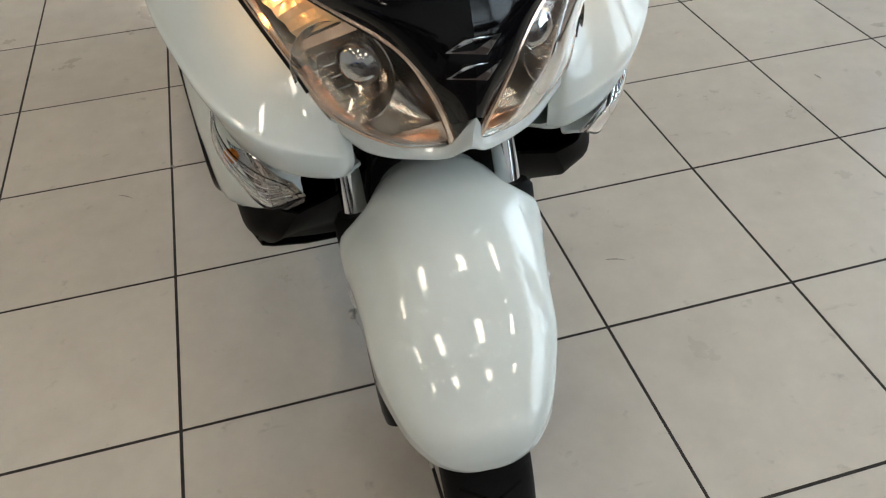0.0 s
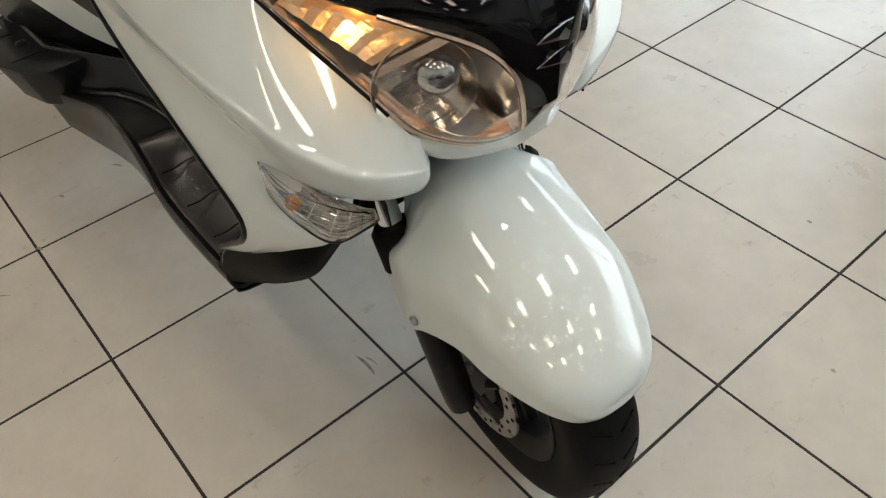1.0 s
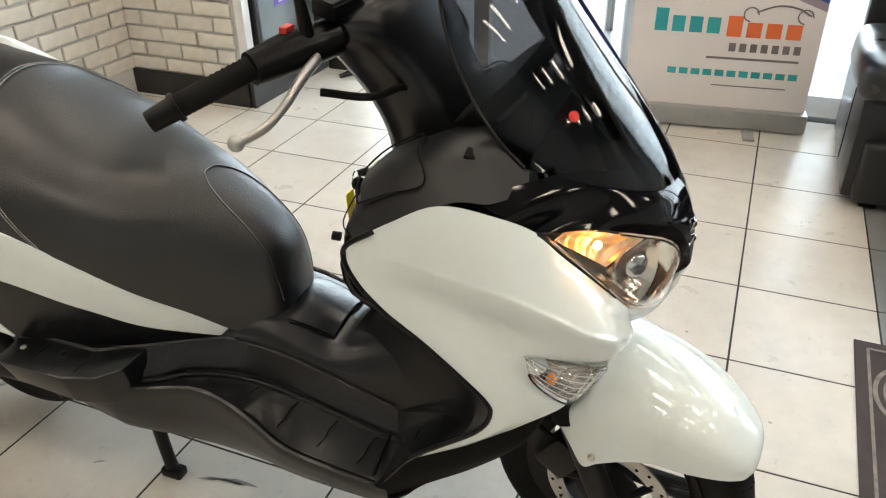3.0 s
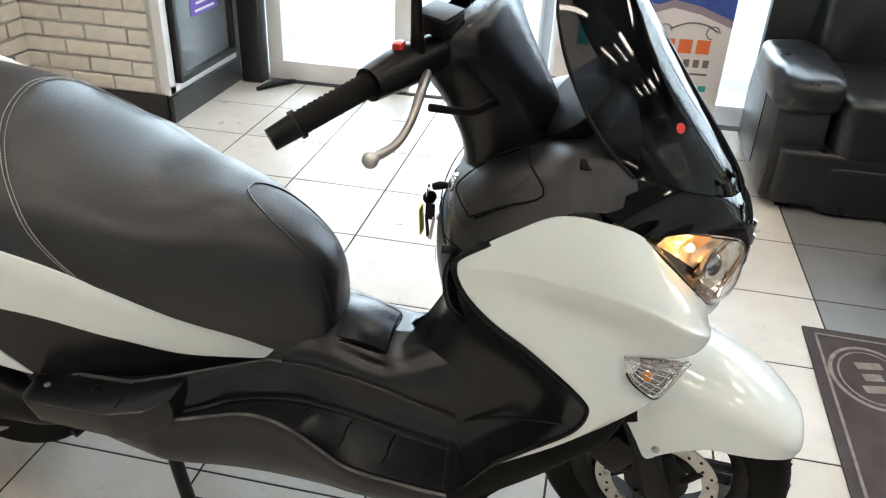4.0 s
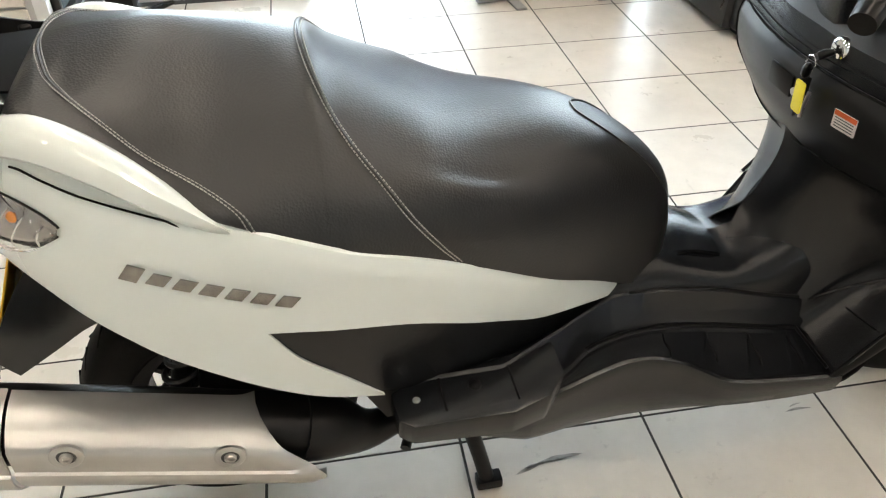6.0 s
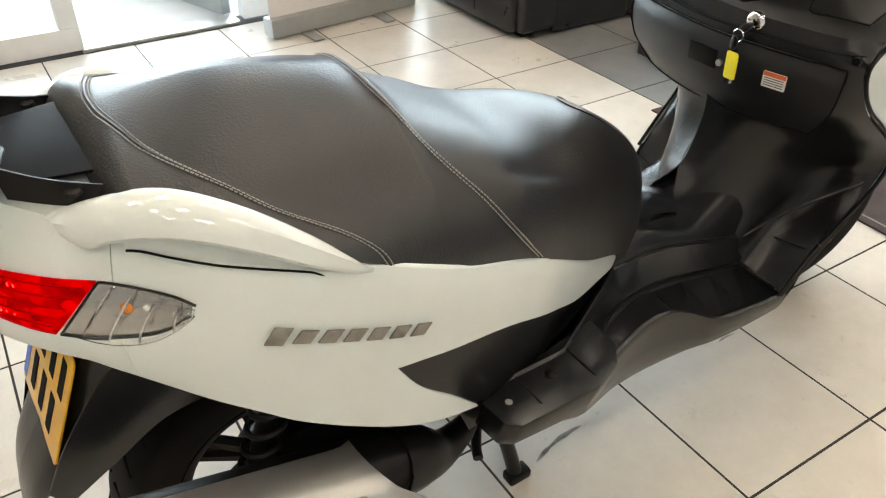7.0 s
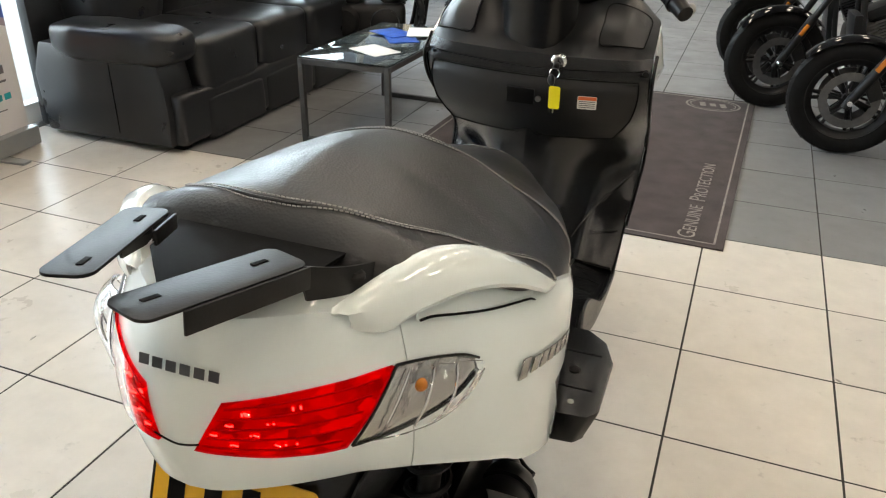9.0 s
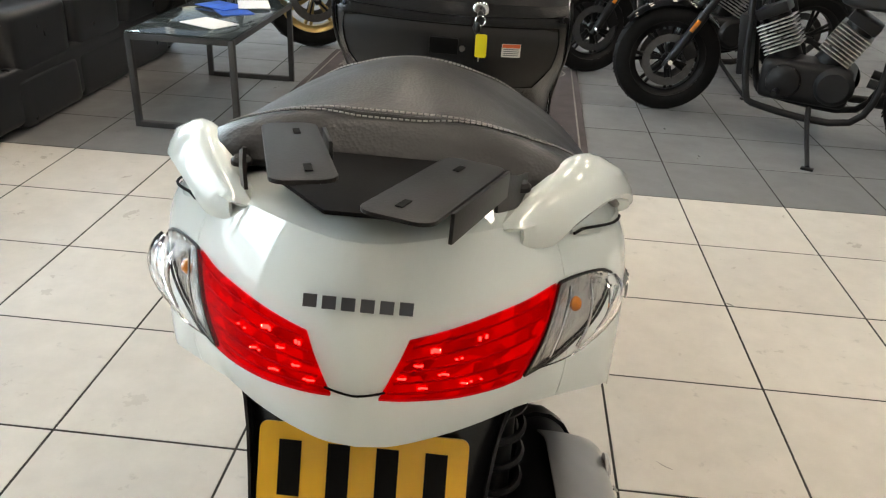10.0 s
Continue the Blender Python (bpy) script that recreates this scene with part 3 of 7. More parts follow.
def tail_panel():
    bm = patch(JOINT + 0.12, END, body_mid, top_edge, 24, 8)
    merge(bm, patch(JOINT + 0.12, END, body_low, body_mid, 24, 6))
    lo = bmesh.new()
    rows = []
    for a in range(25):
        i = JOINT + 0.12 + (END - JOINT - 0.12) * a / 24
        x = float(np.interp(i, range(len(PX)), PX))
        p = np.array(flank(i, body_low(x)))
        q = np.array((max(p[0] + 0.05, -1.45), p[1] * 0.75, p[2] - 0.012))
        rows.append([p * (1 - t) + q * t for t in (0, 0.35, 0.7, 1.0)])
    merge(bm, grid_bm(rows, lo))
    return shell(merge(bm, mirror_y(bm.copy())))


both("side_panel", side_panel, WHITE_PAINT, "glossy pearl white rear side panel")
sp("tail_panel", tail_panel(), WHITE_PAINT, None, "glossy pearl white tail panel")


def deck():
    rows = []
    i0 = at_x(-1.17)
    for a in range(31):
        i = i0 + (END - i0) * a / 30
        x = float(np.interp(i, range(len(PX)), PX))
        p = np.array(flank(i, top_edge(x)))
        q = np.array((max(min(p[0] + 0.03, -1.2), -1.40), p[1] * 0.30, 0.885))
        q[0] = p[0] * 0.45 + -1.25 * 0.55 if p[0] < -1.25 else p[0]
        row = []
        for b in range(9):
            t = b / 8
            r = p * (1 - t) + q * t
            r[2] = p[2] + (q[2] - p[2]) * math.sin(t * math.pi / 2) + 0.004 * math.sin(t * math.pi)
            row.append(r)
        rows.append(row)
    bm = grid_bm(rows)
    return shell(merge(bm, mirror_y(bm.copy())), 0.003)


sp("tail_deck", deck(), WHITE_PAINT)


def leaf():
    def low(x):
        return leaf_low(x) if x < -0.967 else float(np.interp(-x, [0.4, 0.6, 0.7, 0.9, 0.967], [0.40, 0.41, 0.42, 0.43, 0.437]))
    return shell(patch(at_x(-0.46), at_x(-1.115), low, lambda x: leaf_top(x) if x < -0.523 else 0.44, 40, 8, -0.004))


both("flank_insert", leaf, PLASTIC, "black grained plastic insert")


def inner_body():
    bm = patch(at_x(-0.46), END, lambda x: body_low(x) + 0.012 if x < -0.967 else 0.36, lambda x: top_edge(x) - 0.006 if x < -0.523 else 0.435, 40, 6, -0.012)
    return shell(bm, 0.003)


both("inner_body", inner_body, PLASTIC_DARK)

def seat_base():
    rows = []
    for a in range(61):
        i = at_x(-0.56) + (JOINT - at_x(-0.56)) * a / 60
        x = float(np.interp(i, range(len(PX)), PX))
        p = np.array(flank(i, top_edge(x)))
        rows.append([p + (0, 0.008, -0.006), p + (0, 0.04, -0.010), (p[0], p[1] * 0.45, p[2] - 0.012)])
    return shell(grid_bm(rows), 0.003)


both("seat_base", seat_base, PLASTIC_DARK)

# lamps at the tail
tl_up = smooth_table([(-1.335, 0.779), (-1.36, 0.793), (-1.415, 0.806), (-1.47, 0.807), (-1.53, 0.805), (-1.55, 0.80)])
tl_low = smooth_table([(-1.335, 0.772), (-1.38, 0.745), (-1.46, 0.737), (-1.50, 0.743), (-1.53, 0.754), (-1.55, 0.765)])


def slanted(i0, i1, lean, off, thick, ni=16, nz=6, swell=0.0):
    """A lamp patch whose ends slope along the flank."""
    rows = []
    for a in range(ni + 1):
        row = []
        for b in range(nz + 1):
            v = b / nz
            i = i0 + (i1 - i0) * a / ni + lean[0] * (1 - v) * (1 - a / ni) + lean[1] * (1 - v) * (a / ni)
            x = float(np.interp(i, range(len(PX)), PX))
            row.append(flank(i, tl_low(x) + (tl_up(x) - tl_low(x)) * v, off + swell * math.sin(math.pi * min(a / ni + 0.12, 1)) * math.sin(math.pi * (0.15 + 0.7 * v))))
        rows.append(row)
    return shell(grid_bm(rows), thick)


def slanted_rows(i0, i1, lean, ni=16, nz=6):
    rows = []
    for a in range(ni + 1):
        row = []
        for b in range(nz + 1):
            v = b / nz
            i = i0 + (i1 - i0) * a / ni + lean[0] * (1 - v) * (1 - a / ni) + lean[1] * (1 - v) * (a / ni)
            x = float(np.interp(i, range(len(PX)), PX))
            row.append(flank(i, tl_low(x) + (tl_up(x) - tl_low(x)) * v, 0.003))
        rows.append(row)
    return rows


I_TIP, I_SPLIT, I_IN = at_x(-1.337), at_x(-1.420), END - 9.5
for side in (1, -1):
    flip = (lambda b: mirror_y(b)) if side < 0 else (lambda b: b)
    t = sp("tail_light", flip(slanted(I_SPLIT, I_IN, (6.5, 5.0), 0.0045, 0.003)), RED_LENS, None, "lit red tail lamp lens")
    sp("reflector", flip(slanted(I_SPLIT + 0.1, I_IN - 0.1, (6.5, 5.0), 0.001, 0.0006)), RED_REFLECTOR, t)
    def lamp_at(u, v, off):
        i = I_SPLIT + (I_IN - I_SPLIT) * u + 6.5 * (1 - v) * (1 - u) + 5.0 * (1 - v) * u
        x = float(np.interp(i, range(len(PX)), PX))
        return flank(i, tl_low(x) + (tl_up(x) - tl_low(x)) * v, off)
    for row in range(5):
        v = 0.12 + 0.19 * row
        sp("lens_rib", flip(tube([lamp_at(u, v, 0.0020) for u in (0.06, 0.3, 0.55, 0.8, 0.95)], 0.0011, 6, 3)), RED_RIB, t)
    spots = [(0.30 + 0.62 * ((k * 0.618 + 0.13 * side) % 1.0) ** 0.7, 0.205 + 0.19 * (k * 3 % 4)) for k in range(17)]
    for k, (u, v) in enumerate(spots):
        p = lamp_at(u, v, 0.0024)
        sp("led", flip(box(p[0], p[1], p[2], 0.001, 0.0022 + 0.0045 * (k % 3 == 0), 0.0018 + 0.0022 * (k % 4 == 1), 0.0004, seg=1)), RED_GLOW, t)
    t = sp("rear_indicator", flip(slanted(I_TIP, I_SPLIT - 0.25, (0.4, 6.2), 0.0045, 0.003, swell=0.027)), LENS, None, "clear ribbed rear indicator lens")
    sp("reflector", flip(slanted(I_TIP + 0.3, I_SPLIT - 0.3, (0.5, 6.0), 0.001, 0.0006)), LAMP_INNER, t)
    for k in range(4):
        u = (k + 0.6) / 4.4
        pts = []
        for v in (0.1, 0.4, 0.7, 0.92):
            i = I_TIP + (I_SPLIT - 0.25 - I_TIP) * u + 0.4 * (1 - v) * (1 - u) + 6.2 * (1 - v) * u
            x = float(np.interp(i, range(len(PX)), PX))
            pts.append(flank(i, tl_low(x) + (tl_up(x) - tl_low(x)) * v, 0.0035 + 0.020 * math.sin(math.pi * min(u + 0.12, 1)) * math.sin(math.pi * (0.15 + 0.7 * v))))
        sp("lens_rib", flip(tube(pts, 0.0014, 6, 3)), CHROME, t)
    rim = [r[0] for r in slanted_rows(I_TIP, I_SPLIT - 0.25, (0.4, 6.2))] + slanted_rows(I_TIP, I_SPLIT - 0.25, (0.4, 6.2))[-1] + [r[-1] for r in slanted_rows(I_TIP, I_SPLIT - 0.25, (0.4, 6.2))][::-1]
    sp("gasket", flip(tube(rim, 0.0016, 6, 1)), PLASTIC_DARK, t)
    p = flank(I_SPLIT - 3, 0.776, -0.0005)
    am = bmesh.new()
    bmesh.ops.create_uvsphere(am, u_segments=10, v_segments=8, radius=0.0075)
    bmesh.ops.transform(am, matrix=Matrix.Translation(p), verts=am.verts)
    sp("bulb", flip(am), AMBER, t)

sp("tail_joint", tube([(flank(END, .761, .001)[0] + .9 * y * y, y, .760 + 1.6 * abs(y) ** 1.5) for y in (-.024, -.016, -.008, 0, .008, .016, .024)], .0010, 6, 3), INK_AND_GAPS)

# seat
SEAT = [(-0.440, 0.580, 0.50, 0.02), (-0.448, 0.606, 0.478, 0.055), (-0.472, 0.645, 0.458, 0.085), (-0.528, 0.694, 0.462, 0.114), (-0.605, 0.738, 0.508, 0.147),
        (-0.70, 0.772, 0.56, 0.186), (-0.80, 0.799, 0.622, 0.218), (-0.86, 0.817, 0.655, 0.233), (-0.93, 0.842, 0.686, 0.246), (-0.985, 0.871, 0.707, 0.255), (-1.015, 0.898, 0.714, 0.257),
        (-1.03, 0.903, 0.718, 0.258), (-1.08, 0.917, 0.748, 0.258), (-1.15, 0.931, 0.782, 0.255), (-1.22, 0.940, 0.803, 0.241), (-1.29, 0.937, 0.842, 0.211),
        (-1.335, 0.931, 0.862, 0.188), (-1.356, 0.922, 0.873, 0.170), (-1.374, 0.903, 0.878, 0.152), (-1.384, 0.887, 0.880, 0.126)]
SEAT_C = crom(SEAT, 8)
SEAT_X = [float(c[0]) for c in SEAT_C]
REAR_CREASE = [(-1.171, 23.2), (-1.237, 30.5), (-1.294, 40), (-1.324, 50), (-1.338, 63), (-1.348, 78)]
SHAPE_X = (0.88, 1.03, 1.10, 1.18, 1.26, 1.31, 1.35, 1.37)


def seat_point(x, a, off=0.0):
    """A point of the seat's skin: place x along it, angle a (0 right edge, 90 top)."""
    f = float(np.interp(-x, [-v for v in SEAT_X], range(len(SEAT_X))))
    k = min(int(f), len(SEAT_C) - 2)
    c = SEAT_C[k] * (1 - (f - k)) + SEAT_C[k + 1] * (f - k)
    ca, sa = math.cos(radians(a)), math.sin(radians(a))
    p = float(np.interp(-c[0], SHAPE_X, (0.66, 1.18, 1.22, 1.41, 1.40, 1.38, 1.07, 0.80)))
    q = float(np.interp(-c[0], SHAPE_X, (0.84, 1.15, 1.58, 1.61, 1.39, 1.34, 1.08, 0.85)))
    y = -math.copysign(abs(ca) ** p, ca) * c[3]
    z = c[2] + (c[1] - c[2]) * abs(sa) ** q
    g = math.exp(-((c[0] + 0.80) / 0.105) ** 2)
    f = min(max((abs(sa) - 0.56) / 0.22, 0.0), 1.0)
    z -= 0.019 * g * f * f * (3 - 2 * f)
    # the side wall swells out under the rear seam
    edge = float(np.interp(-c[0], [-e[0] for e in REAR_CREASE], [e[1] for e in REAR_CREASE]))
    low = min(a, 180 - a)
    if c[0] < -1.10 and low < edge:
        b = min((-1.10 - c[0]) / 0.10, 1.0) * 0.007 * math.sin(math.pi * low / edge) ** 0.8
        y -= math.copysign(0.9 * b, ca)
        z += 0.35 * b
    return (float(c[0]), float(y) * (1 + off * 3), float(z) + off * abs(sa))


rows = [[seat_point(x, 180 * k / 72) for k in range(73)] for x in SEAT_X]
bm = grid_bm(rows)
bm.verts.ensure_lookup_table()
bm.faces.new([bm.verts[k] for k in range(73)])
bm.faces.new([bm.verts[len(bm.verts) - 73 + k] for k in range(73)])
for a, b in zip(range(0, len(SEAT_X) - 1), range(1, len(SEAT_X))):
    bm.faces.new([bm.verts[a * 73], bm.verts[a * 73 + 72], bm.verts[b * 73 + 72], bm.verts[b * 73]])
seat = sp("seat", bm, LEATHER, None, "black grained vinyl dual seat with grey stitching")


def seam(curve, gap, dash=True):
    """Rows of stitches along a seam given as (x, angle) pairs."""
    c = crom(curve, 24)
    bm = bmesh.new()
    for side in ((-gap, gap) if gap else (0,)):
        pts = [np.array(seat_point(p[0] + side, p[1], 0.0022)) for p in c]
        d = [0.0]
        for a, b in zip(pts, pts[1:]):
            d.append(d[-1] + float(np.linalg.norm(b - a)))
        n = max(int(d[-1] / 0.0055), 2)
        for k in range(n):
            e0, e1 = d[-1] * (k + 0.15) / n, d[-1] * (k + 0.85) / n
            ends = [[float(np.interp(e, d, [q[j] for q in pts])) for j in range(3)] for e in (e0, e1)]
            tube(ends, 0.0009, 5, 1, bm)
    return bm


def seam_line(curve):
    c = crom(curve, 12)
    return tube([seat_point(p[0], p[1], 0.0010) for p in c], 0.0018, 6, 1)


H_MID = [(-0.852, 1), (-0.878, 6.5), (-0.910, 17.5), (-0.946, 33.5), (-0.981, 47), (-1.007, 58.5), (-1.022, 72.5)]
MID = H_MID + [(-1.027, 90)] + [(x, 180 - a) for x, a in H_MID[::-1]]
H_REAR = [(-1.112, 2), (-1.125, 14), *REAR_CREASE]
REAR = H_REAR + [(-1.350, 90)] + [(x, 180 - a) for x, a in H_REAR[::-1]]
H_FRONT = [(-0.450, 14), (-0.456, 34), (-0.470, 52), (-0.505, 65), (-0.560, 75), (-0.606, 85)]
FRONT = H_FRONT + [(-0.620, 90)] + [(x, 180 - a) for x, a in H_FRONT[::-1]]
for curve, gap in ((MID, 0.0045), (REAR, 0.004), (FRONT, 0)):
    sp("seam_stitching", seam(curve, gap), STITCH, seat, "grey seam stitching")
    sp("seam", seam_line(curve), LEATHER, seat)

# grab rails: a broad sloping band that lifts off the flank, with an inset panel and a finger gap under it
RAIL_TOP = [(-1.138, .256, .769), (-1.165, .247, .797), (-1.205, .233, .832), (-1.255, .212, .868), (-1.305, .190, .893), (-1.345, .170, .900), (-1.390, .143, .889), (-1.418, .124, .877), (-1.437, .110, .866)]
RAIL_LOW = [(-1.138, .259, .766), (-1.170, .262, .783), (-1.210, .260, .806), (-1.260, .247, .835), (-1.310, .227, .856), (-1.350, .206, .864), (-1.390, .177, .858), (-1.412, .156, .847), (-1.431, .126, .852)]


def rail_rows():
    rows = []
    for a, b in zip(crom(RAIL_TOP, 5), crom(RAIL_LOW, 5)):
        c = a * .5 + b * .5 + np.array((0, .007, .007))
        inn = a + np.array((.004, -.016, -.010))
        und = b + np.array((.002, -.020, -.004))
        rows.append([inn, a + (.0, -.007, -.0015), a + (0, .001, .0), a * .85 + b * .15 + (0, .004, .003), c, a * .15 + b * .85 + (0, .003, .003), b, b + (0, -.003, -.005), und])
    return rows


for side in (1, -1):
    flip = (lambda b: mirror_y(b)) if side < 0 else (lambda b: b)
    gr = sp("grab_rail", flip(shell(grid_bm([[(p[0], -p[1], p[2]) for p in r] for r in rail_rows()]), 0.004)), WHITE_PAINT, None, "glossy white grab rail")
    inset, foot = [], []
    for k in range(17):
        x = -1.195 - .0115 * k
        p = flank(at_x(x), top_edge(x))
        f = math.sin(math.pi * k / 16) ** .4
        inset.append([(x, p[1] + .001 + .002 * f, p[2] - .005), (x, p[1] + .003 + .006 * f, p[2] + .012), (x, p[1] + .012 + .022 * f, p[2] + .020 + .030 * f)])
        foot.append((x, p[1] - .0004 + .001 * f, p[2] - .004 + .009 * f))
    sp("rail_inset", flip(shell(grid_bm(inset), 0.003)), WHITE_PAINT, gr, "white panel recessed behind the rail")
    # black line painted for the shade in the finger gap
    sp("finger_slot", flip(tube(foot, 0.0015, 6, 2)), INK_AND_GAPS, gr)

# luggage rack
for side in (1, -1):
    m = basis((-1.533, -0.058, 0.937) if side > 0 else (-1.530, 0.042, 0.954), (0.142, -0.044 * side, -0.018), (0.044 * side, 0.142, 0))
    def rackbar():
        outline = rounded(0.165, 0.05 if side > 0 else 0.042, 0.012)
        b = prism(outline, 0.003, m, 0.0008)
        w = -0.0265
        b2 = box(0.016, w, -0.009, 0.128, 0.003, 0.021, 0.001) if side > 0 else box(0.05, -0.0265, -0.006, 0.05, 0.003, 0.014, 0.001)
        bmesh.ops.transform(b2, matrix=m, verts=b2.verts)
        return merge(b, b2)
    r = sp("rack_bar", rackbar(), METAL_DARK, None, "black steel luggage rack arm with slots")
    for dx in (-0.055, 0.05):
        s = box(dx, 0.004 * side, 0.0033, 0.016, 0.005, 0.0008, 0)
        bmesh.ops.transform(s, matrix=m, verts=s.verts)
        sp("slot", s, INK_AND_GAPS, r)
sp("rack_base", prism([(-1.50, -0.03), (-1.44, -0.085), (-1.36, -0.10), (-1.36, 0.10), (-1.44, 0.085), (-1.50, 0.03)], 0.004, Matrix.Translation((0, 0, 0.894)), 0.001), MATTE_BLACK)
both("rack_bracket", lambda: shell(skin([R([(-1.470, .098, .930), (-1.468, .100, .914), (-1.464, .101, .892)]), R([(-1.430, .114, .912), (-1.428, .116, .898), (-1.424, .117, .880)]), R([(-1.385, .126, .897), (-1.383, .128, .886), (-1.379, .129, .870)]), R([(-1.34, .136, .888), (-1.338, .137, .878), (-1.334, .138, .864)])], 4, 4, 0), 0.003), METAL_DARK, "black steel rack bracket")
both("bracket_bolt", lambda: lathe([(0, .005), (.006, .005), (.009, .002), (.009, -.002)], 14, basis((-1.405, -.121, .892), (1, 0, 0), (0, 0, 1))), METAL_DARK)

# front legshield panels
def leg_panel():
    """Side panel: lamp edge, flat upper field, ridge running forward to the beak, hollow below it, lower tongue."""
    top = [(-.184, .276, .818), (-.115, .272, .862), (-.045, .268, .897), (.03, .247, .882), (.078, .217, .851), (.110, .195, .811), (.154, .165, .760), (.204, .130, .697)]
    ridge = [(-.184, .277, .795), (-.105, .280, .803), (-.02, .283, .792), (.06, .280, .776), (.12, .263, .746), (.165, .240, .714), (.205, .196, .682), (.217, .130, .657)]
    mid = []
    for f, dw in ((.35, .002), (.66, .002), (.90, .001)):
        mid.append([(a[0] * (1 - f) + b[0] * f, a[1] * (1 - f) + b[1] * f + dw * (1 if 0 < k < 7 else 0), a[2] * (1 - f) + b[2] * f) for k, (a, b) in enumerate(zip(top, ridge))])
    s = [top] + mid + [ridge,
         [(-.181, .277, .782), (-.10, .277, .784), (-.02, .276, .768), (.055, .272, .750), (.115, .256, .721), (.163, .233, .692), (.204, .190, .664), (.217, .130, .645)],
         [(-.166, .276, .752), (-.095, .270, .752), (-.02, .262, .735), (.045, .256, .717), (.100, .245, .690), (.155, .226, .665), (.197, .186, .646), (.213, .132, .634)],
         [(-.128, .275, .71), (-.068, .270, .707), (-.01, .262, .695), (.042, .253, .680), (.087, .242, .663), (.145, .221, .649), (.188, .180, .632), (.205, .133, .624)],
         [(-.062, .273, .66), (-.022, .272, .657), (.016, .266, .650), (.045, .258, .650), (.072, .245, .652), (.118, .208, .637), (.16, .170, .617), (.185, .130, .612)],
         [(-.005, .270, .61), (.015, .270, .61), (.035, .266, .61), (.055, .259, .61), (.075, .248, .613), (.095, .228, .610), (.115, .205, .603), (.13, .185, .60)],
         [(.022, .268, .585), (.032, .267, .584), (.045, .264, .583), (.06, .259, .583), (.078, .251, .585), (.094, .240, .586), (.110, .226, .583), (.124, .208, .578)],
         [(.032, .266, .55), (.042, .264, .55), (.055, .260, .55), (.07, .254, .552), (.085, .247, .556), (.105, .237, .561), (.125, .224, .560), (.138, .210, .556)],
         [(.012, .265, .51), (.02, .263, .508), (.03, .260, .507), (.040, .257, .508), (.050, .252, .511), (.062, .246, .515), (.074, .240, .519), (.085, .234, .523)],
         [(-.05, .26, .455), (-.044, .259, .453), (-.037, .258, .452), (-.029, .256, .452), (-.021, .253, .454), (-.012, .250, .457), (-.003, .248, .461), (.005, .246, .465)],
         [(-.109, .255, .405), (-.107, .255, .404), (-.105, .254, .404), (-.103, .254, .404), (-.100, .253, .404), (-.097, .253, .405), (-.094, .252, .406), (-.09, .252, .408)]]
    wrap = {8: (.165, .10, .608), 9: (.125, .15, .597), 10: (.122, .165, .574), 11: (.126, .170, .552), 12: (.083, .222, .523), 13: (.003, .240, .466), 14: (-.090, .251, .4085)}
    for k, row in enumerate(s):
        x, w, z = row[-1]
        row.append(wrap.get(k, (x - .014, w - .020, z - .005)))
    return shell(skin([R(r) for r in s], 5, 4, 0), 0.004)


both("leg_shield_panel", leg_panel, WHITE_PAINT, "glossy pearl white front side panel")


def chin():
    s = [[(.200, .128, .696), (.212, .110, .684), (.225, .084, .673), (.238, .048, .665), (.247, .02, .664), (.270, .008, .697), (.281, 0, .714)],
         [(.202, .126, .680), (.214, .106, .669), (.228, .078, .660), (.243, .048, .656), (.251, .02, .656), (.266, .006, .682), (.272, 0, .692)],
         [(.180, .112, .655), (.205, .098, .650), (.222, .076, .648), (.236, .046, .648), (.246, .02, .650), (.254, .006, .658), (.258, 0, .662)],
         [(.15, .11, .652), (.17, .095, .648), (.175, .075, .646), (.185, .046, .646), (.19, .02, .648), (.19, .006, .650), (.19, 0, .650)]]
    return shell(skin([R(r) for r in s], 5, 5, 0), 0.004)


both("front_chin", chin, WHITE_PAINT, "white strip under the headlamp")

# headlamps
HL_UP = [(.078, .214, .85), (.145, .172, .843), (.205, .122, .820), (.246, .070, .789), (.263, .042, .750), (.254, .021, .690), (.247, .016, .666)]
HL_LOW = [(.078, .214, .849), (.109, .193, .811), (.142, .171, .772), (.172, .150, .735), (.203, .126, .698), (.232, .074, .670), (.246, .018, .664)]


def headlamp_surface(bulge, shrink=0.0, back=0.0):
    up, lo = crom(HL_UP, 5), crom(HL_LOW, 5)
    rows = []
    for j, (a, b) in enumerate(zip(up, lo)):
        row = []
        for k in range(9):
            t = k / 8 * (1 - 2 * shrink) + shrink
            p = a * (1 - t) + b * t
            u = j / (len(up) - 1)
            h = bulge * math.sin(math.pi * t) * math.sin(math.pi * min(max(u, 0), 1)) ** 0.7
            p = p + np.array((0.78, 0.5, 0.05)) * (h - back)
            row.append((p[0], -p[1], p[2]))
        rows.append(row)
    return rows


def bulb_bm(p, r):
    b = bmesh.new()
    bmesh.ops.create_uvsphere(b, u_segments=12, v_segments=8, radius=r)
    bmesh.ops.transform(b, matrix=Matrix.Translation(p), verts=b.verts)
    return b


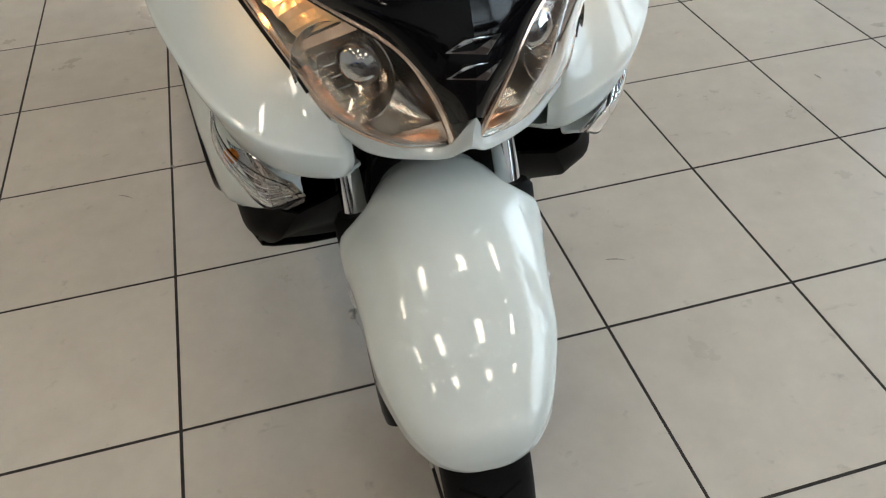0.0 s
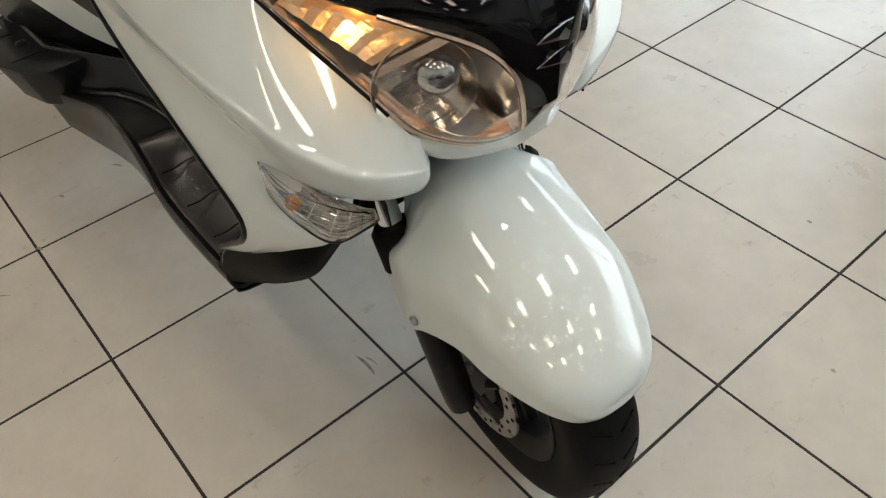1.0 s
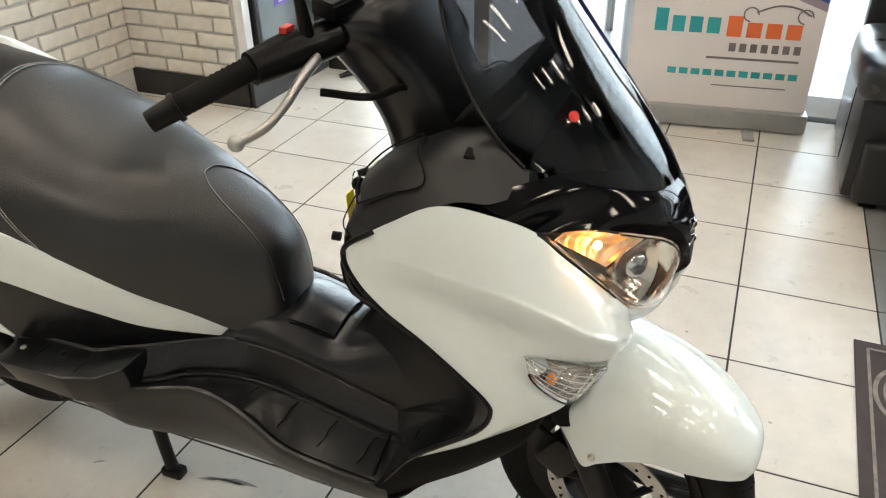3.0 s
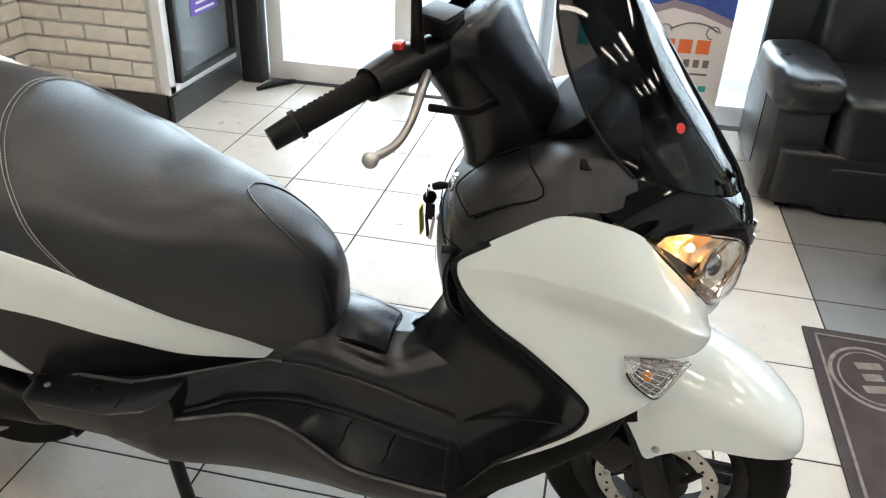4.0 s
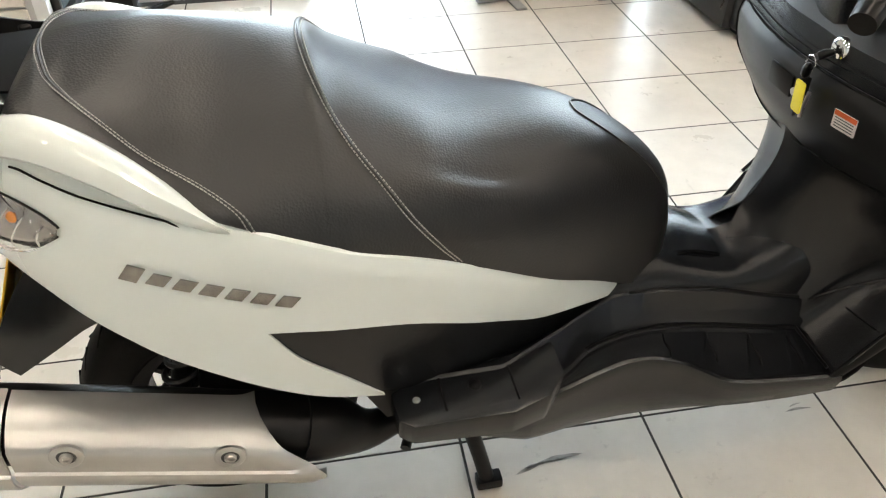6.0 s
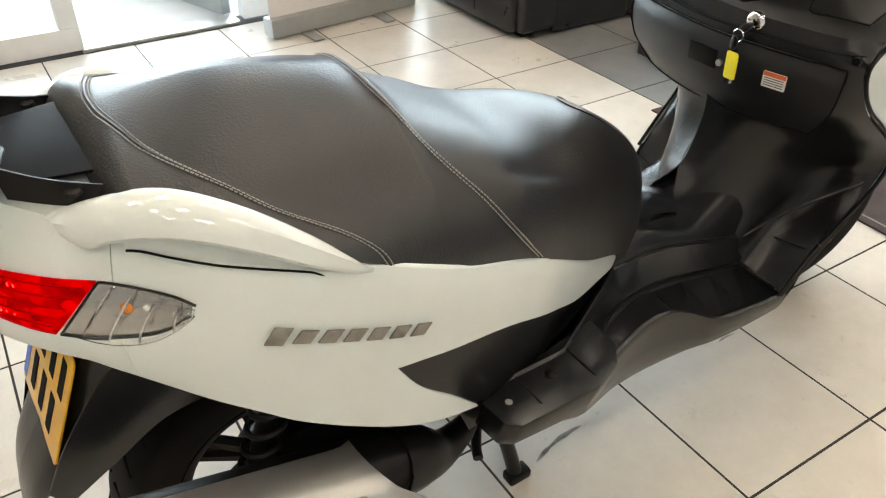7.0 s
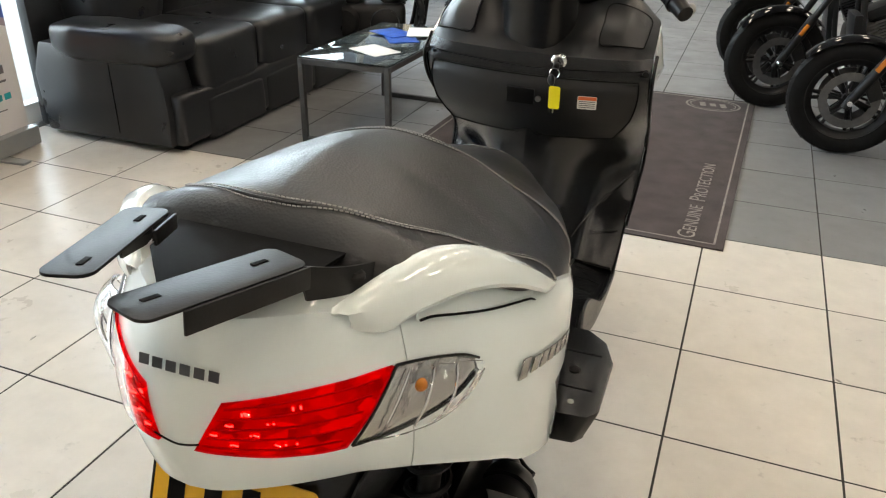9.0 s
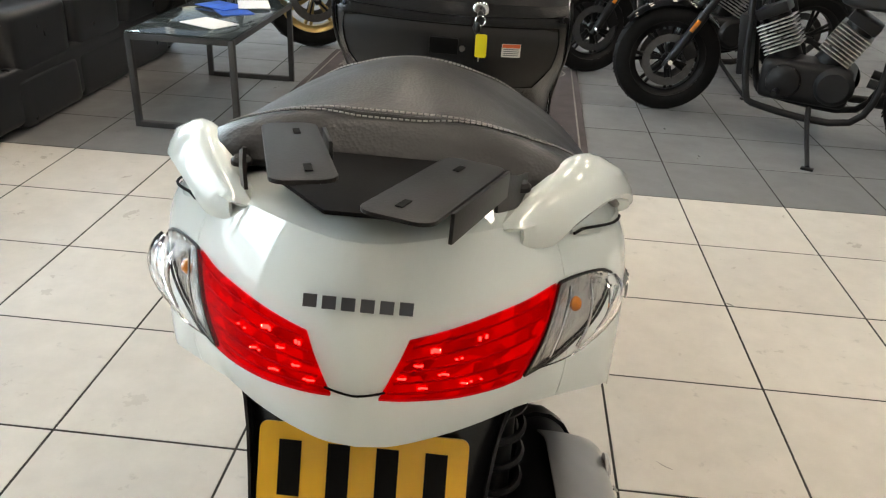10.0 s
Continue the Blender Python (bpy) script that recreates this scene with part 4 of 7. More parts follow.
def lamp_strip(u0, u1, t0, t1, depth, nu, nt, wave=0.0, bow=0.0):
    """A piece of reflector inside the headlamp between places u (rear to front) and t (top to bottom)."""
    up, lo = crom(HL_UP, 12), crom(HL_LOW, 12)
    rows = []
    for a in range(nu + 1):
        u = u0 + (u1 - u0) * a / nu
        j = u * (len(up) - 1)
        k = min(int(j), len(up) - 2)
        pu, pl = up[k] * (1 - j + k) + up[k + 1] * (j - k), lo[k] * (1 - j + k) + lo[k + 1] * (j - k)
        row = []
        for b in range(nt + 1):
            t = t0 + (t1 - t0) * b / nt
            d = depth + wave * (a % 2) + bow * math.sin(math.pi * a / nu) * math.sin(math.pi * b / nt)
            p = pu * (1 - t) + pl * t - np.array((0.78, 0.5, 0.05)) * d
            row.append((p[0], -p[1], p[2]))
        rows.append(row)
    return shell(grid_bm(rows), 0.0008)


def lamp_point(u, t, depth):
    up, lo = crom(HL_UP, 12), crom(HL_LOW, 12)
    k = int(u * (len(up) - 1))
    p = up[k] * (1 - t) + lo[k] * t - np.array((0.78, 0.5, 0.05)) * depth
    return (float(p[0]), -float(p[1]), float(p[2]))


for side in (1, -1):
    flip = (lambda b: mirror_y(b)) if side < 0 else (lambda b: b)
    hl = sp("headlamp", flip(shell(grid_bm(headlamp_surface(0.022)), 0.002)), LENS, None, "lit headlamp with a clear lens")
    sp("housing", flip(shell(grid_bm(headlamp_surface(-0.060, 0.0, 0.004)), 0.002)), REFLECTOR, hl, "silvery headlamp reflector")
    up, lo = crom(HL_UP, 5), crom(HL_LOW, 5)
    # rims and divider carry the bulb's warm light in their colour
    sp("bezel", flip(tube([(p[0] - .002, -p[1] + .002, p[2] + .003) for p in lo[2:-1]], 0.0055, 8, 1)), BULB_TINT_TRIM, hl, "lens rim tinted with painted bulb light")
    sp("bezel", flip(tube([(p[0] - .002, -p[1] + .002, p[2] - .003) for p in up[8:-1]], 0.0045, 8, 1)), BULB_TINT_TRIM, hl)
    sp("gasket", flip(tube([(p[0], -p[1] - .002, p[2]) for p in lo[:-13]], 0.0032, 8, 1)), PLASTIC_DARK, hl)
    def bowl(centre, r, depth, n, rings):
        prof = [(r * math.sqrt(k / rings), depth * k / rings) for k in range(rings + 1)]
        b = lathe(prof, n, basis(centre, (0.5, 0.8, 0.05), (0.84, -0.52, 0.06)))
        bmesh.ops.solidify(b, geom=b.faces[:], thickness=0.001)
        return b
    sp("main_reflector", flip(bowl((0.168, -0.088, 0.742), 0.054, 0.044, 40, 10)), REFLECTOR, hl, "silvery reflector bowl")
    dome = lathe([(0, .012), (.010, .011), (.019, .006), (.023, 0), (.021, -.003), (0, -.004)], 28, basis((0.205, -0.094, 0.752), (0.5, 0.8, 0.05), (0.84, -0.52, 0.06)))
    sp("lamp_shield", flip(dome), FACET, hl, "grey bulb shield")
    sp("shield_stem", flip(tube([(0.172, -0.089, 0.745), (0.203, -0.094, 0.751)], 0.006, 10, 1)), CHROME, hl)
    # the warm bulb glow is partly painted into this reflector's chrome
    sp("position_reflector", flip(lamp_strip(.10, .40, .10, .74, 0.004, 11, 7, .0030, .020)), BULB_TINT_CHROME, hl, "faceted position lamp reflector tinted with painted bulb light", smooth=False)
    sp("bulb", flip(bulb_bm(lamp_point(.27, .44, .006), 0.0062)), WARM_GLOW, hl, "warm glowing position bulb")
    sp("divider", flip(lamp_strip(.405, .435, .04, .80, 0.001, 1, 8)), BULB_TINT_TRIM, hl, "strip between the chambers tinted with painted bulb light")
    for k in range(7):
        u = .47 + .042 * k
        sp("facet_edge", flip(lamp_strip(u, u + .004, .66, .90, 0.012, 1, 4)), CHROME, hl)
    sp("inner_rim", flip(lamp_strip(.40, .95, .86, .985, 0.004, 14, 3, 0, 0.003)), BULB_TINT_TRIM, hl)
    sp("inner_rim", flip(lamp_strip(.80, .965, .06, .90, 0.005, 4, 8, 0, 0.005)), BULB_TINT_TRIM, hl)

# glossy black nose between the lamps
def nose():
    s = [[(.281, 0, .714), (.275, .008, .708), (.260, .016, .698), (.256, .022, .698)],
         [(.281, 0, .750), (.277, .018, .751), (.270, .034, .752), (.263, .043, .752)],
         [(.276, 0, .790), (.271, .03, .790), (.260, .056, .790), (.246, .071, .790)],
         [(.264, 0, .826), (.256, .045, .826), (.240, .090, .824), (.206, .123, .821)],
         [(.252, 0, .848), (.238, .06, .850), (.202, .118, .850), (.147, .173, .844)],
         [(.236, 0, .862), (.216, .07, .868), (.165, .135, .874), (.080, .216, .852)],
         [(.215, 0, .872), (.192, .075, .882), (.135, .145, .900), (.035, .245, .884)],
         [(.190, 0, .880), (.165, .08, .895), (.105, .155, .918), (-.005, .250, .905)]]
    return shell(skin([R(r) for r in s], 5, 5, 0), 0.003)


both("nose_panel", nose, GLOSS_BLACK, "glossy black nose panel")
# maker's mark as two plain chevron bars
mk = bmesh.new()
for dz in (0.0125, -0.0125):
    m = basis((0.2800 - 0.08 * dz, 0.0, 0.774 + dz), (0.0, 1, 0), (-0.10, 0, 1))
    prism([(-0.027, -0.004), (-0.010, 0.009), (0.027, 0.004), (0.010, -0.009)], 0.003, m, 0.0006, mk)
for v in mk.verts:
    v.co.x -= 13.0 * v.co.y ** 2
sp("front_emblem", mk, CHROME, None, "chrome maker's mark of two plain bars")

# windscreen
def screen_half():
    s = [[(.243, 0, .866), (.222, .07, .868), (.150, .14, .895), (.050, .188, .930)],
         [(.225, 0, .895), (.202, .07, .905), (.128, .14, .935), (.018, .186, .958)],
         [(.180, 0, .955), (.158, .07, .968), (.088, .138, .995), (-.025, .180, 1.010)],
         [(.128, 0, 1.022), (.106, .07, 1.036), (.042, .132, 1.060), (-.062, .168, 1.075)],
         [(.076, 0, 1.092), (.055, .065, 1.104), (-.005, .122, 1.120), (-.082, .152, 1.132)],
         [(.035, 0, 1.150), (.016, .055, 1.160), (-.036, .105, 1.165), (-.086, .132, 1.165)],
         [(.005, 0, 1.195), (-.012, .045, 1.200), (-.045, .080, 1.198), (-.078, .104, 1.190)]]
    return s


net = []
for r in screen_half():
    net.append([(x, -w, z) for x, w, z in r[::-1]] + [(x, w, z) for x, w, z in r[1:]])
ws = sp("windscreen", shell(skin(net, 6, 6, 0), 0.003), SCREEN, None, "smoked plastic windscreen")
edge = [(x, -w, z) for x, w, z in [r[-1] for r in screen_half()]] + [(x, y, z) for x, y, z in net[-1][1:-1]] + [(x, w, z) for x, w, z in [r[-1] for r in screen_half()]][::-1]
sp("screen_edge", tube(edge, 0.0026, 6, 4), PLASTIC_DARK, ws, "polished dark screen edge")

sp("screen_sticker", prism([(0.0075 * math.cos(2 * math.pi * k / 20), 0.0075 * math.sin(2 * math.pi * k / 20)) for k in range(20)], 0.0008, Matrix.Translation((0.105, -0.153, 0.997)) @ Vector((0.55, -0.75, 0.45)).to_track_quat("Z", "Y").to_matrix().to_4x4()), RED_PAINT, ws, "small round red sticker")

# upper cowl and inner legshield
def upper_cowl():
    s = [[(-.150, .268, .842), (-.195, .22, .842), (-.215, .14, .842), (-.225, .07, .842), (-.225, 0, .842)],
         [(-.115, .268, .862), (-.165, .225, .880), (-.185, .14, .880), (-.190, .07, .872), (-.190, 0, .868)],
         [(-.06, .268, .888), (-.105, .222, .922), (-.125, .14, .925), (-.13, .07, .90), (-.13, 0, .895)],
         [(-.02, .262, .905), (-.045, .21, .948), (-.055, .14, .955), (-.06, .07, .94), (-.06, 0, .94)],
         [(.02, .245, .900), (.01, .20, .950), (.005, .13, .965), (.0, .07, .965), (.0, 0, .965)],
         [(.06, .20, .900), (.055, .17, .935), (.06, .12, .950), (.06, .06, .955), (.06, 0, .955)]]
    return shell(skin([R(r) for r in s], 5, 5, 0), 0.003)


both("upper_cowl", upper_cowl, DASH, "black grained plastic dash side")


def inner_shield():
    s = [[(-.150, .268, .842), (-.195, .22, .842), (-.215, .14, .842), (-.225, .07, .842), (-.225, 0, .842)],
         [(-.186, .271, .808), (-.206, .235, .808), (-.224, .14, .808), (-.234, .07, .808), (-.238, 0, .808)],
         [(-.174, .271, .76), (-.196, .238, .76), (-.228, .14, .76), (-.240, .07, .76), (-.245, 0, .76)],
         [(-.126, .270, .70), (-.163, .235, .70), (-.222, .14, .70), (-.234, .07, .70), (-.238, 0, .70)],
         [(-.045, .268, .64), (-.100, .232, .64), (-.165, .145, .64), (-.212, .075, .64), (-.228, 0, .64)],
         [(.018, .264, .585), (-.035, .232, .585), (-.11, .155, .585), (-.210, .080, .585), (-.238, 0, .585)],
         [(.025, .261, .535), (-.005, .235, .53), (-.04, .16, .52), (-.215, .085, .52), (-.272, 0, .52)],
         [(-.03, .258, .465), (-.045, .238, .455), (-.06, .155, .44), (-.22, .095, .44), (-.31, .03, .468)],
         [(-.11, .252, .395), (-.115, .238, .385), (-.12, .15, .375), (-.205, .115, .385), (-.32, .05, .43)],
         [(-.18, .245, .29), (-.18, .232, .30), (-.18, .15, .315), (-.235, .115, .34), (-.32, .08, .37)]]
    return shell(skin([R(r) for r in s], 5, 5, 0), 0.003)


both("inner_leg_shield", inner_shield, PLASTIC, "black plastic inner leg shield")


def rim_strip():
    pts = [(-.14, .275, .845), (-.188, .276, .808), (-.175, .276, .76), (-.13, .275, .71), (-.062, .273, .66), (.02, .268, .585), (.033, .266, .55), (.012, .265, .51), (-.05, .26, .455), (-.11, .254, .402)]
    return tube(R(pts), 0.0042, 8, 6)


both("shield_rim", rim_strip, PLASTIC_DARK)

# glove box lid, pockets, ignition, label
LID = crom([(-.244, .797, .246, .75), (-.254, .762, .250, .75), (-.248, .705, .238, .85), (-.224, .650, .200, 1.15)], 6)


def lid_point(v, u, out=0.0):
    """A point of the glove box lid: v down it, u across from -1 to 1."""
    f = v * (len(LID) - 1)
    k = min(int(f), len(LID) - 2)
    xc, z, w, c = LID[k] * (1 - f + k) + LID[k + 1] * (f - k)
    return (float(xc + c * (u * w) ** 2 - out), float(u * w), float(z))


gl = sp("glove_box_lid", shell(grid_bm([[lid_point(a / 18, b / 12 - 1) for b in range(25)] for a in range(19)]), 0.005), DASH, None, "black glove box lid")
sp("lid_latch", box(-0.2545, 0.012, 0.748, 0.006, 0.066, 0.036, 0.002), PLASTIC_DARK, gl, "recessed black latch")
sp("lock", tube([(-0.253, -0.030, 0.745), (-0.259, -0.030, 0.745)], 0.0065, 14, 1), STEEL, gl)
lm = basis((-0.2400, -0.141, 0.746), (-0.21, 1, 0), (-0.05, 0, 1))
st = sp("warning_label", prism(rounded(0.044, 0.030, 0.002), -0.0012, lm), PALE, None, "white and orange warning label")
ob_b = box(0, 0.0105, -0.0014, 0.042, 0.008, 0.0006, 0)
bmesh.ops.transform(ob_b, matrix=lm, verts=ob_b.verts)
sp("orange_band", ob_b, ORANGE_STICK, st)
lines = bmesh.new()
for k in range(4):
    b = box(0, 0.003 - 0.0045 * k, -0.0014, 0.036, 0.0014, 0.0005, 0)
    bmesh.ops.transform(b, matrix=lm, verts=b.verts)
    merge(lines, b)
sp("print_lines", lines, DECAL_DARK, st)
igm = basis((-0.226, -0.066, 0.828), (0.0, 0.0, 1.0), (-1, 0, 0.3))
ig = sp("ignition_lock", lathe([(0.0, 0.004), (0.012, 0.006), (0.017, 0.004), (0.020, 0.0), (0.020, -0.006)], 24, igm), CHROME, None, "chrome ignition barrel")
sp("key_hole", box(-0.230, -0.066, 0.829, 0.004, 0.003, 0.012, 0), INK_AND_GAPS, ig)
for side in (1, -1):
    def pocket():
        return shell(skin([R([(-.170, .245, .868), (-.192, .20, .872), (-.203, .15, .872)]), R([(-.125, .247, .892), (-.150, .205, .910), (-.160, .15, .912)]), R([(-.072, .244, .914), (-.095, .205, .938), (-.105, .155, .944)])], 6, 6, 0), 0.006)
    b = pocket()
    if side < 0:
        mirror_y(b)
    sp("pocket_lid", b, DASH, None, "black pocket lid")
    sp("cowl_screw", tube([(-0.20, -0.259 * side, 0.817), (-0.212, -0.261 * side, 0.818)], 0.007, 12, 1), PLASTIC_DARK)
    sp("air_slot", box(-0.012, -0.205 * side, 0.945, 0.035, 0.02, 0.008, 0.003, (20 * side, 20, 10 * side)), INK_AND_GAPS)

def outline(pts, r=0.0011):
    return tube(list(pts) + [pts[0]], r, 6, 4)


LID_RIM = [lid_point(.02, u / 4 - 1, .0015) for u in range(9)] + [lid_point(v / 6, 1, .0015) for v in range(1, 6)] + [lid_point(1, 1 - u / 4, .0015) for u in range(9)] + [lid_point(1 - v / 6, -1, .0015) for v in range(1, 6)]
# black outlines stand for the shade in the gaps round lids and cowl
sp("lid_gap", tube(LID_RIM + LID_RIM[:1], .0018, 6, 1), INK_AND_GAPS, gl)
both("pocket_gap", lambda: outline(R([(-.176, .246, .868), (-.198, .20, .872), (-.208, .152, .873), (-.166, .150, .914), (-.110, .155, .946), (-.098, .205, .941), (-.074, .246, .915), (-.128, .250, .893)]), 0.0014), INK_AND_GAPS)
sp("cowl_gap", tube([(-.186, -.262, .822), (-.215, -.22, .820), (-.234, -.14, .818), (-.245, -.07, .816), (-.248, 0, .815), (-.245, .07, .816), (-.234, .14, .818), (-.215, .22, .820), (-.186, .262, .822)], .0012, 6, 4), INK_AND_GAPS)

# centre tunnel with filler lid
def tunnel():
    s = []
    for x, zt, zr in ((-.18, .53, .372), (-.24, .495, .388), (-.30, .468, .405), (-.345, .464, .420), (-.40, .480, .433), (-.46, .499, .444), (-.52, .498, .446), (-.58, .48, .44)):
        h = zt - zr
        s.append([(x, -.119, zr), (x, -.111, zr + h * .38), (x, -.090, zr + h * .74), (x, -.048, zt - .006), (x, 0, zt)])
    return shell(skin(s, 5, 5, 0), 0.003)


both("tunnel", tunnel, PLASTIC, "black centre tunnel")
def lid_at(u, v):
    """A point of the filler lid: u from its front to its rear, v across."""
    y = v * (.066 + .008 * u)
    return (-.342 - .115 * u, y, .4725 + .030 * u + .006 * math.sin(u * 3.1) - 3.0 * y * y)


fl = sp("filler_lid", shell(skin([[lid_at(u, v) for v in (-1, -.5, 0, .5, 1)] for u in (0, .33, .66, 1)], 5, 5, 0), 0.006), PLASTIC, None, "black fuel filler lid")
edge = [lid_at(u, v) for u, v in ((0, -1), (0, 0), (0, 1), (.5, 1), (1, 1), (1, 0), (1, -1), (.5, -1), (0, -1))]
sp("lid_gap", tube([(x, y * 1.03, z - .003) for x, y, z in edge], .0014, 6, 4), INK_AND_GAPS, fl)
sp("lid_catch", box(-.470, -.036, .5035, .016, .032, .012, .004, (10, 8, 0)), PLASTIC_DARK, fl)

# floorboards
BOARD_RIM = smooth_table([(-.16, .294), (-.22, .299), (-.28, .307), (-.345, .315), (-.385, .326), (-.43, .352), (-.47, .376), (-.52, .396), (-.57, .401), (-.62, .393), (-.67, .386), (-.74, .384)])
BOARD_OUT = smooth_table([(-.16, .246), (-.28, .247), (-.38, .243), (-.43, .237), (-.50, .232), (-.57, .233), (-.64, .243), (-.74, .270)])
MAT_IN = smooth_table([(-.16, .144), (-.28, .144), (-.38, .142), (-.48, .144), (-.56, .156), (-.62, .176), (-.66, .205), (-.74, .25)])
MAT_Z = smooth_table([(-.16, .306), (-.20, .313), (-.28, .330), (-.37, .350), (-.47, .368), (-.55, .374), (-.62, .372), (-.74, .37)])
WALL_Z = smooth_table([(-.16, .368), (-.26, .394), (-.37, .427), (-.47, .445), (-.53, .446), (-.62, .444), (-.74, .44)])


BOARD_LOW = smooth_table([(-.16, .224), (-.50, .222), (-.67, .236), (-.77, .262), (-.85, .302), (-.94, .362)])


def board():
    """Foot tray: wall beside the tunnel, sunken mat, raised outer rim, side skin and underside."""
    rows = []
    for k in range(78):
        x = -.16 - .01 * k
        zl = BOARD_LOW(x)
        o, zr, i, zm, zw = BOARD_OUT(x), BOARD_RIM(x), MAT_IN(x), MAT_Z(x), WALL_Z(x)
        i = min(i, o - .03)
        ww = min(.117 + max(0.0, -.56 - x) * .5, i - .012)
        f = min(zm, zr - .006)
        rows.append([(x, -w, z) for w, z in (
            (ww - .004, zw - .004), (ww + .002, zw), (ww + .007, zw - .004), (ww + .5 * (i - ww), zw + .55 * (zm - zw)), (i - .006, zm + .020), (i - .004, zm + .009), (i, zm + .008), (i + .004, zm + .006), (i + .006, zm),
            (i + .3 * (o - i), zm * .7 + f * .3), (o - .026, f), (o - .016, f), (o - .013, f + .003), (o - .011, zr - .001), (o - .006, zr + .001), (o - .001, zr - .002), (o + .001, zr - .008), (o - .001, zr - .022),
            (o - .004, zr * .55 + zl * .45), (o - .010, zr * .3 + zl * .7), (o - .026, zl + .014), (max(.16, o - .09), zl + .003), (max(.08, o - .17), zl))])
    return shell(grid_bm(rows), 0.003)


both("floorboard", board, PLASTIC, "black plastic floorboard with a sunken foot mat")
for side in (1, -1):
    for x in (-.235, -.315, -.40, -.485):
        pts = []
        for k in range(7):
            t = k / 6
            xx = x + .018 * t - .004 * math.tanh(9 * (t - .5))
            w = MAT_IN(xx) + .010 + (BOARD_OUT(xx) - .034 - MAT_IN(xx)) * (1 - t)
            zz = MAT_Z(xx) * (.7 + .3 * t) + min(MAT_Z(xx), BOARD_RIM(xx) - .006) * (.3 - .3 * t)
            pts.append((xx, -w * side, zz + .0004))
        # groove shade drawn as a dark line lying on the mat
        sp("floor_groove", tube(pts, .0015, 6, 2), INK_AND_GAPS)
both("mat_edge", lambda: tube([(x, -(MAT_IN(x) - .002), MAT_Z(x) + .0095) for x in [-.20 - .02 * k for k in range(22)]], .0030, 8, 2), PLASTIC_DARK, "raised edge of the foot mat")
both("rim_groove", lambda: tube([(x, -(BOARD_OUT(x) - .0145), min(MAT_Z(x), BOARD_RIM(x) - .006) + .0012) for x in [-.19 - .02 * k for k in range(22)]], .0016, 6, 2), INK_AND_GAPS)
both("mat_end", lambda: tube(R([(-.198, .142, .3225), (-.194, .19, .316), (-.190, .236, .310)]), .0030, 8, 4), PLASTIC_DARK)
both("tunnel_ridge", lambda: tube([(x, -.1185, WALL_Z(x) - .0005) for x in [-.172 - .02 * k for k in range(19)]], .0034, 8, 2), PLASTIC_DARK)
both("toe_crease", lambda: tube(R([(-.176, .124, .372), (-.125, .150, .412), (-.072, .185, .452), (-.030, .222, .487), (-.002, .248, .512)]), .0034, 8, 6), PLASTIC)
both("toe_groove", lambda: tube(R([(-.128, .165, .377), (-.124, .20, .380), (-.120, .235, .386)]), .0014, 6, 4), INK_AND_GAPS)

# passenger footrest boxes
PEG = [(-.690, .192), (-.692, .262), (-.725, .300), (-.785, .321), (-.935, .319), (-.956, .303), (-.961, .247), (-.90, .232), (-.80, .212)]
for side in (1, -1):
    b = prism([(x, -w * side) for x, w in PEG], -0.062, Matrix.Translation((0, 0, 0.436)), 0.006)
    for v in b.verts:
        if v.co.z < 0.40:
            v.co.y *= 0.94
            v.co.z -= 0.02 * (v.co.x + 0.96) / 0.3
    pg = sp("footrest_box", b, PLASTIC, None, "black plastic passenger footrest")
    sp("footrest_bolt", lathe([(0, .003), (.006, .003), (.010, .001), (.010, -.002)], 18, basis((-.833, -.259 * side, .437), (1, 0, 0), (0, 0, 1))), PLASTIC_DARK, pg)
    sp("footrest_screw", lathe([(0, .002), (.004, .002), (.006, 0), (.006, -.002)], 14, basis((-.925, -.27 * side, .437), (1, 0, 0), (0, 0, 1))), STEEL, pg)
    for x in (-.885, -.775):
        sp("groove", box(x, -.262 * side, .4365, .0025, .075, .001, 0), INK_AND_GAPS, pg)

# belly and front lower cowl
def belly():
    s = [[(.095, .175, .50), (.06, .10, .50), (-.05, 0, .50)], [(.07, .205, .445), (.03, .12, .445), (-.05, 0, .445)], [(0, .222, .385), (-.02, .12, .385), (-.06, 0, .385)],
         [(-.09, .232, .322), (-.10, .12, .312), (-.11, 0, .31)], [(-.18, .238, .258), (-.18, .12, .238), (-.18, 0, .235)], [(-.45, .20, .236), (-.45, .1, .225), (-.45, 0, .22)], [(-.76, .15, .25), (-.76, .08, .24), (-.76, 0, .24)]]
    return shell(skin([R(r) for r in s], 4, 4, 0), 0.004)


both("belly_panel", belly, MATTE_BLACK, "black lower belly panel")


def belly_side():
    s = [[(.112, .205, .560), (.115, .198, .53), (.095, .175, .50)], [(.05, .244, .512), (.075, .234, .475), (.07, .205, .445)], [(-.02, .250, .46), (-.005, .246, .42), (0, .222, .385)],
         [(-.10, .250, .405), (-.095, .248, .36), (-.09, .232, .322)], [(-.185, .245, .30), (-.183, .245, .28), (-.18, .238, .258)]]
    return shell(skin([R(r) for r in s], 4, 5, 0), 0.003)


both("lower_cowl", belly_side, MATTE_BLACK)
sp("radiator", box(-0.02, 0, 0.50, 0.05, 0.22, 0.20, 0.006), METAL_DARK, None, "dark radiator behind the front wheel")
sp("front_inner_cover", box(0.06, 0, 0.62, 0.10, 0.22, 0.09, 0.02), MATTE_BLACK)

# front wheel, fork and mudguard (turned a little to the right)
WC = Vector((0.215, 0, 0.247))
WR = 0.247


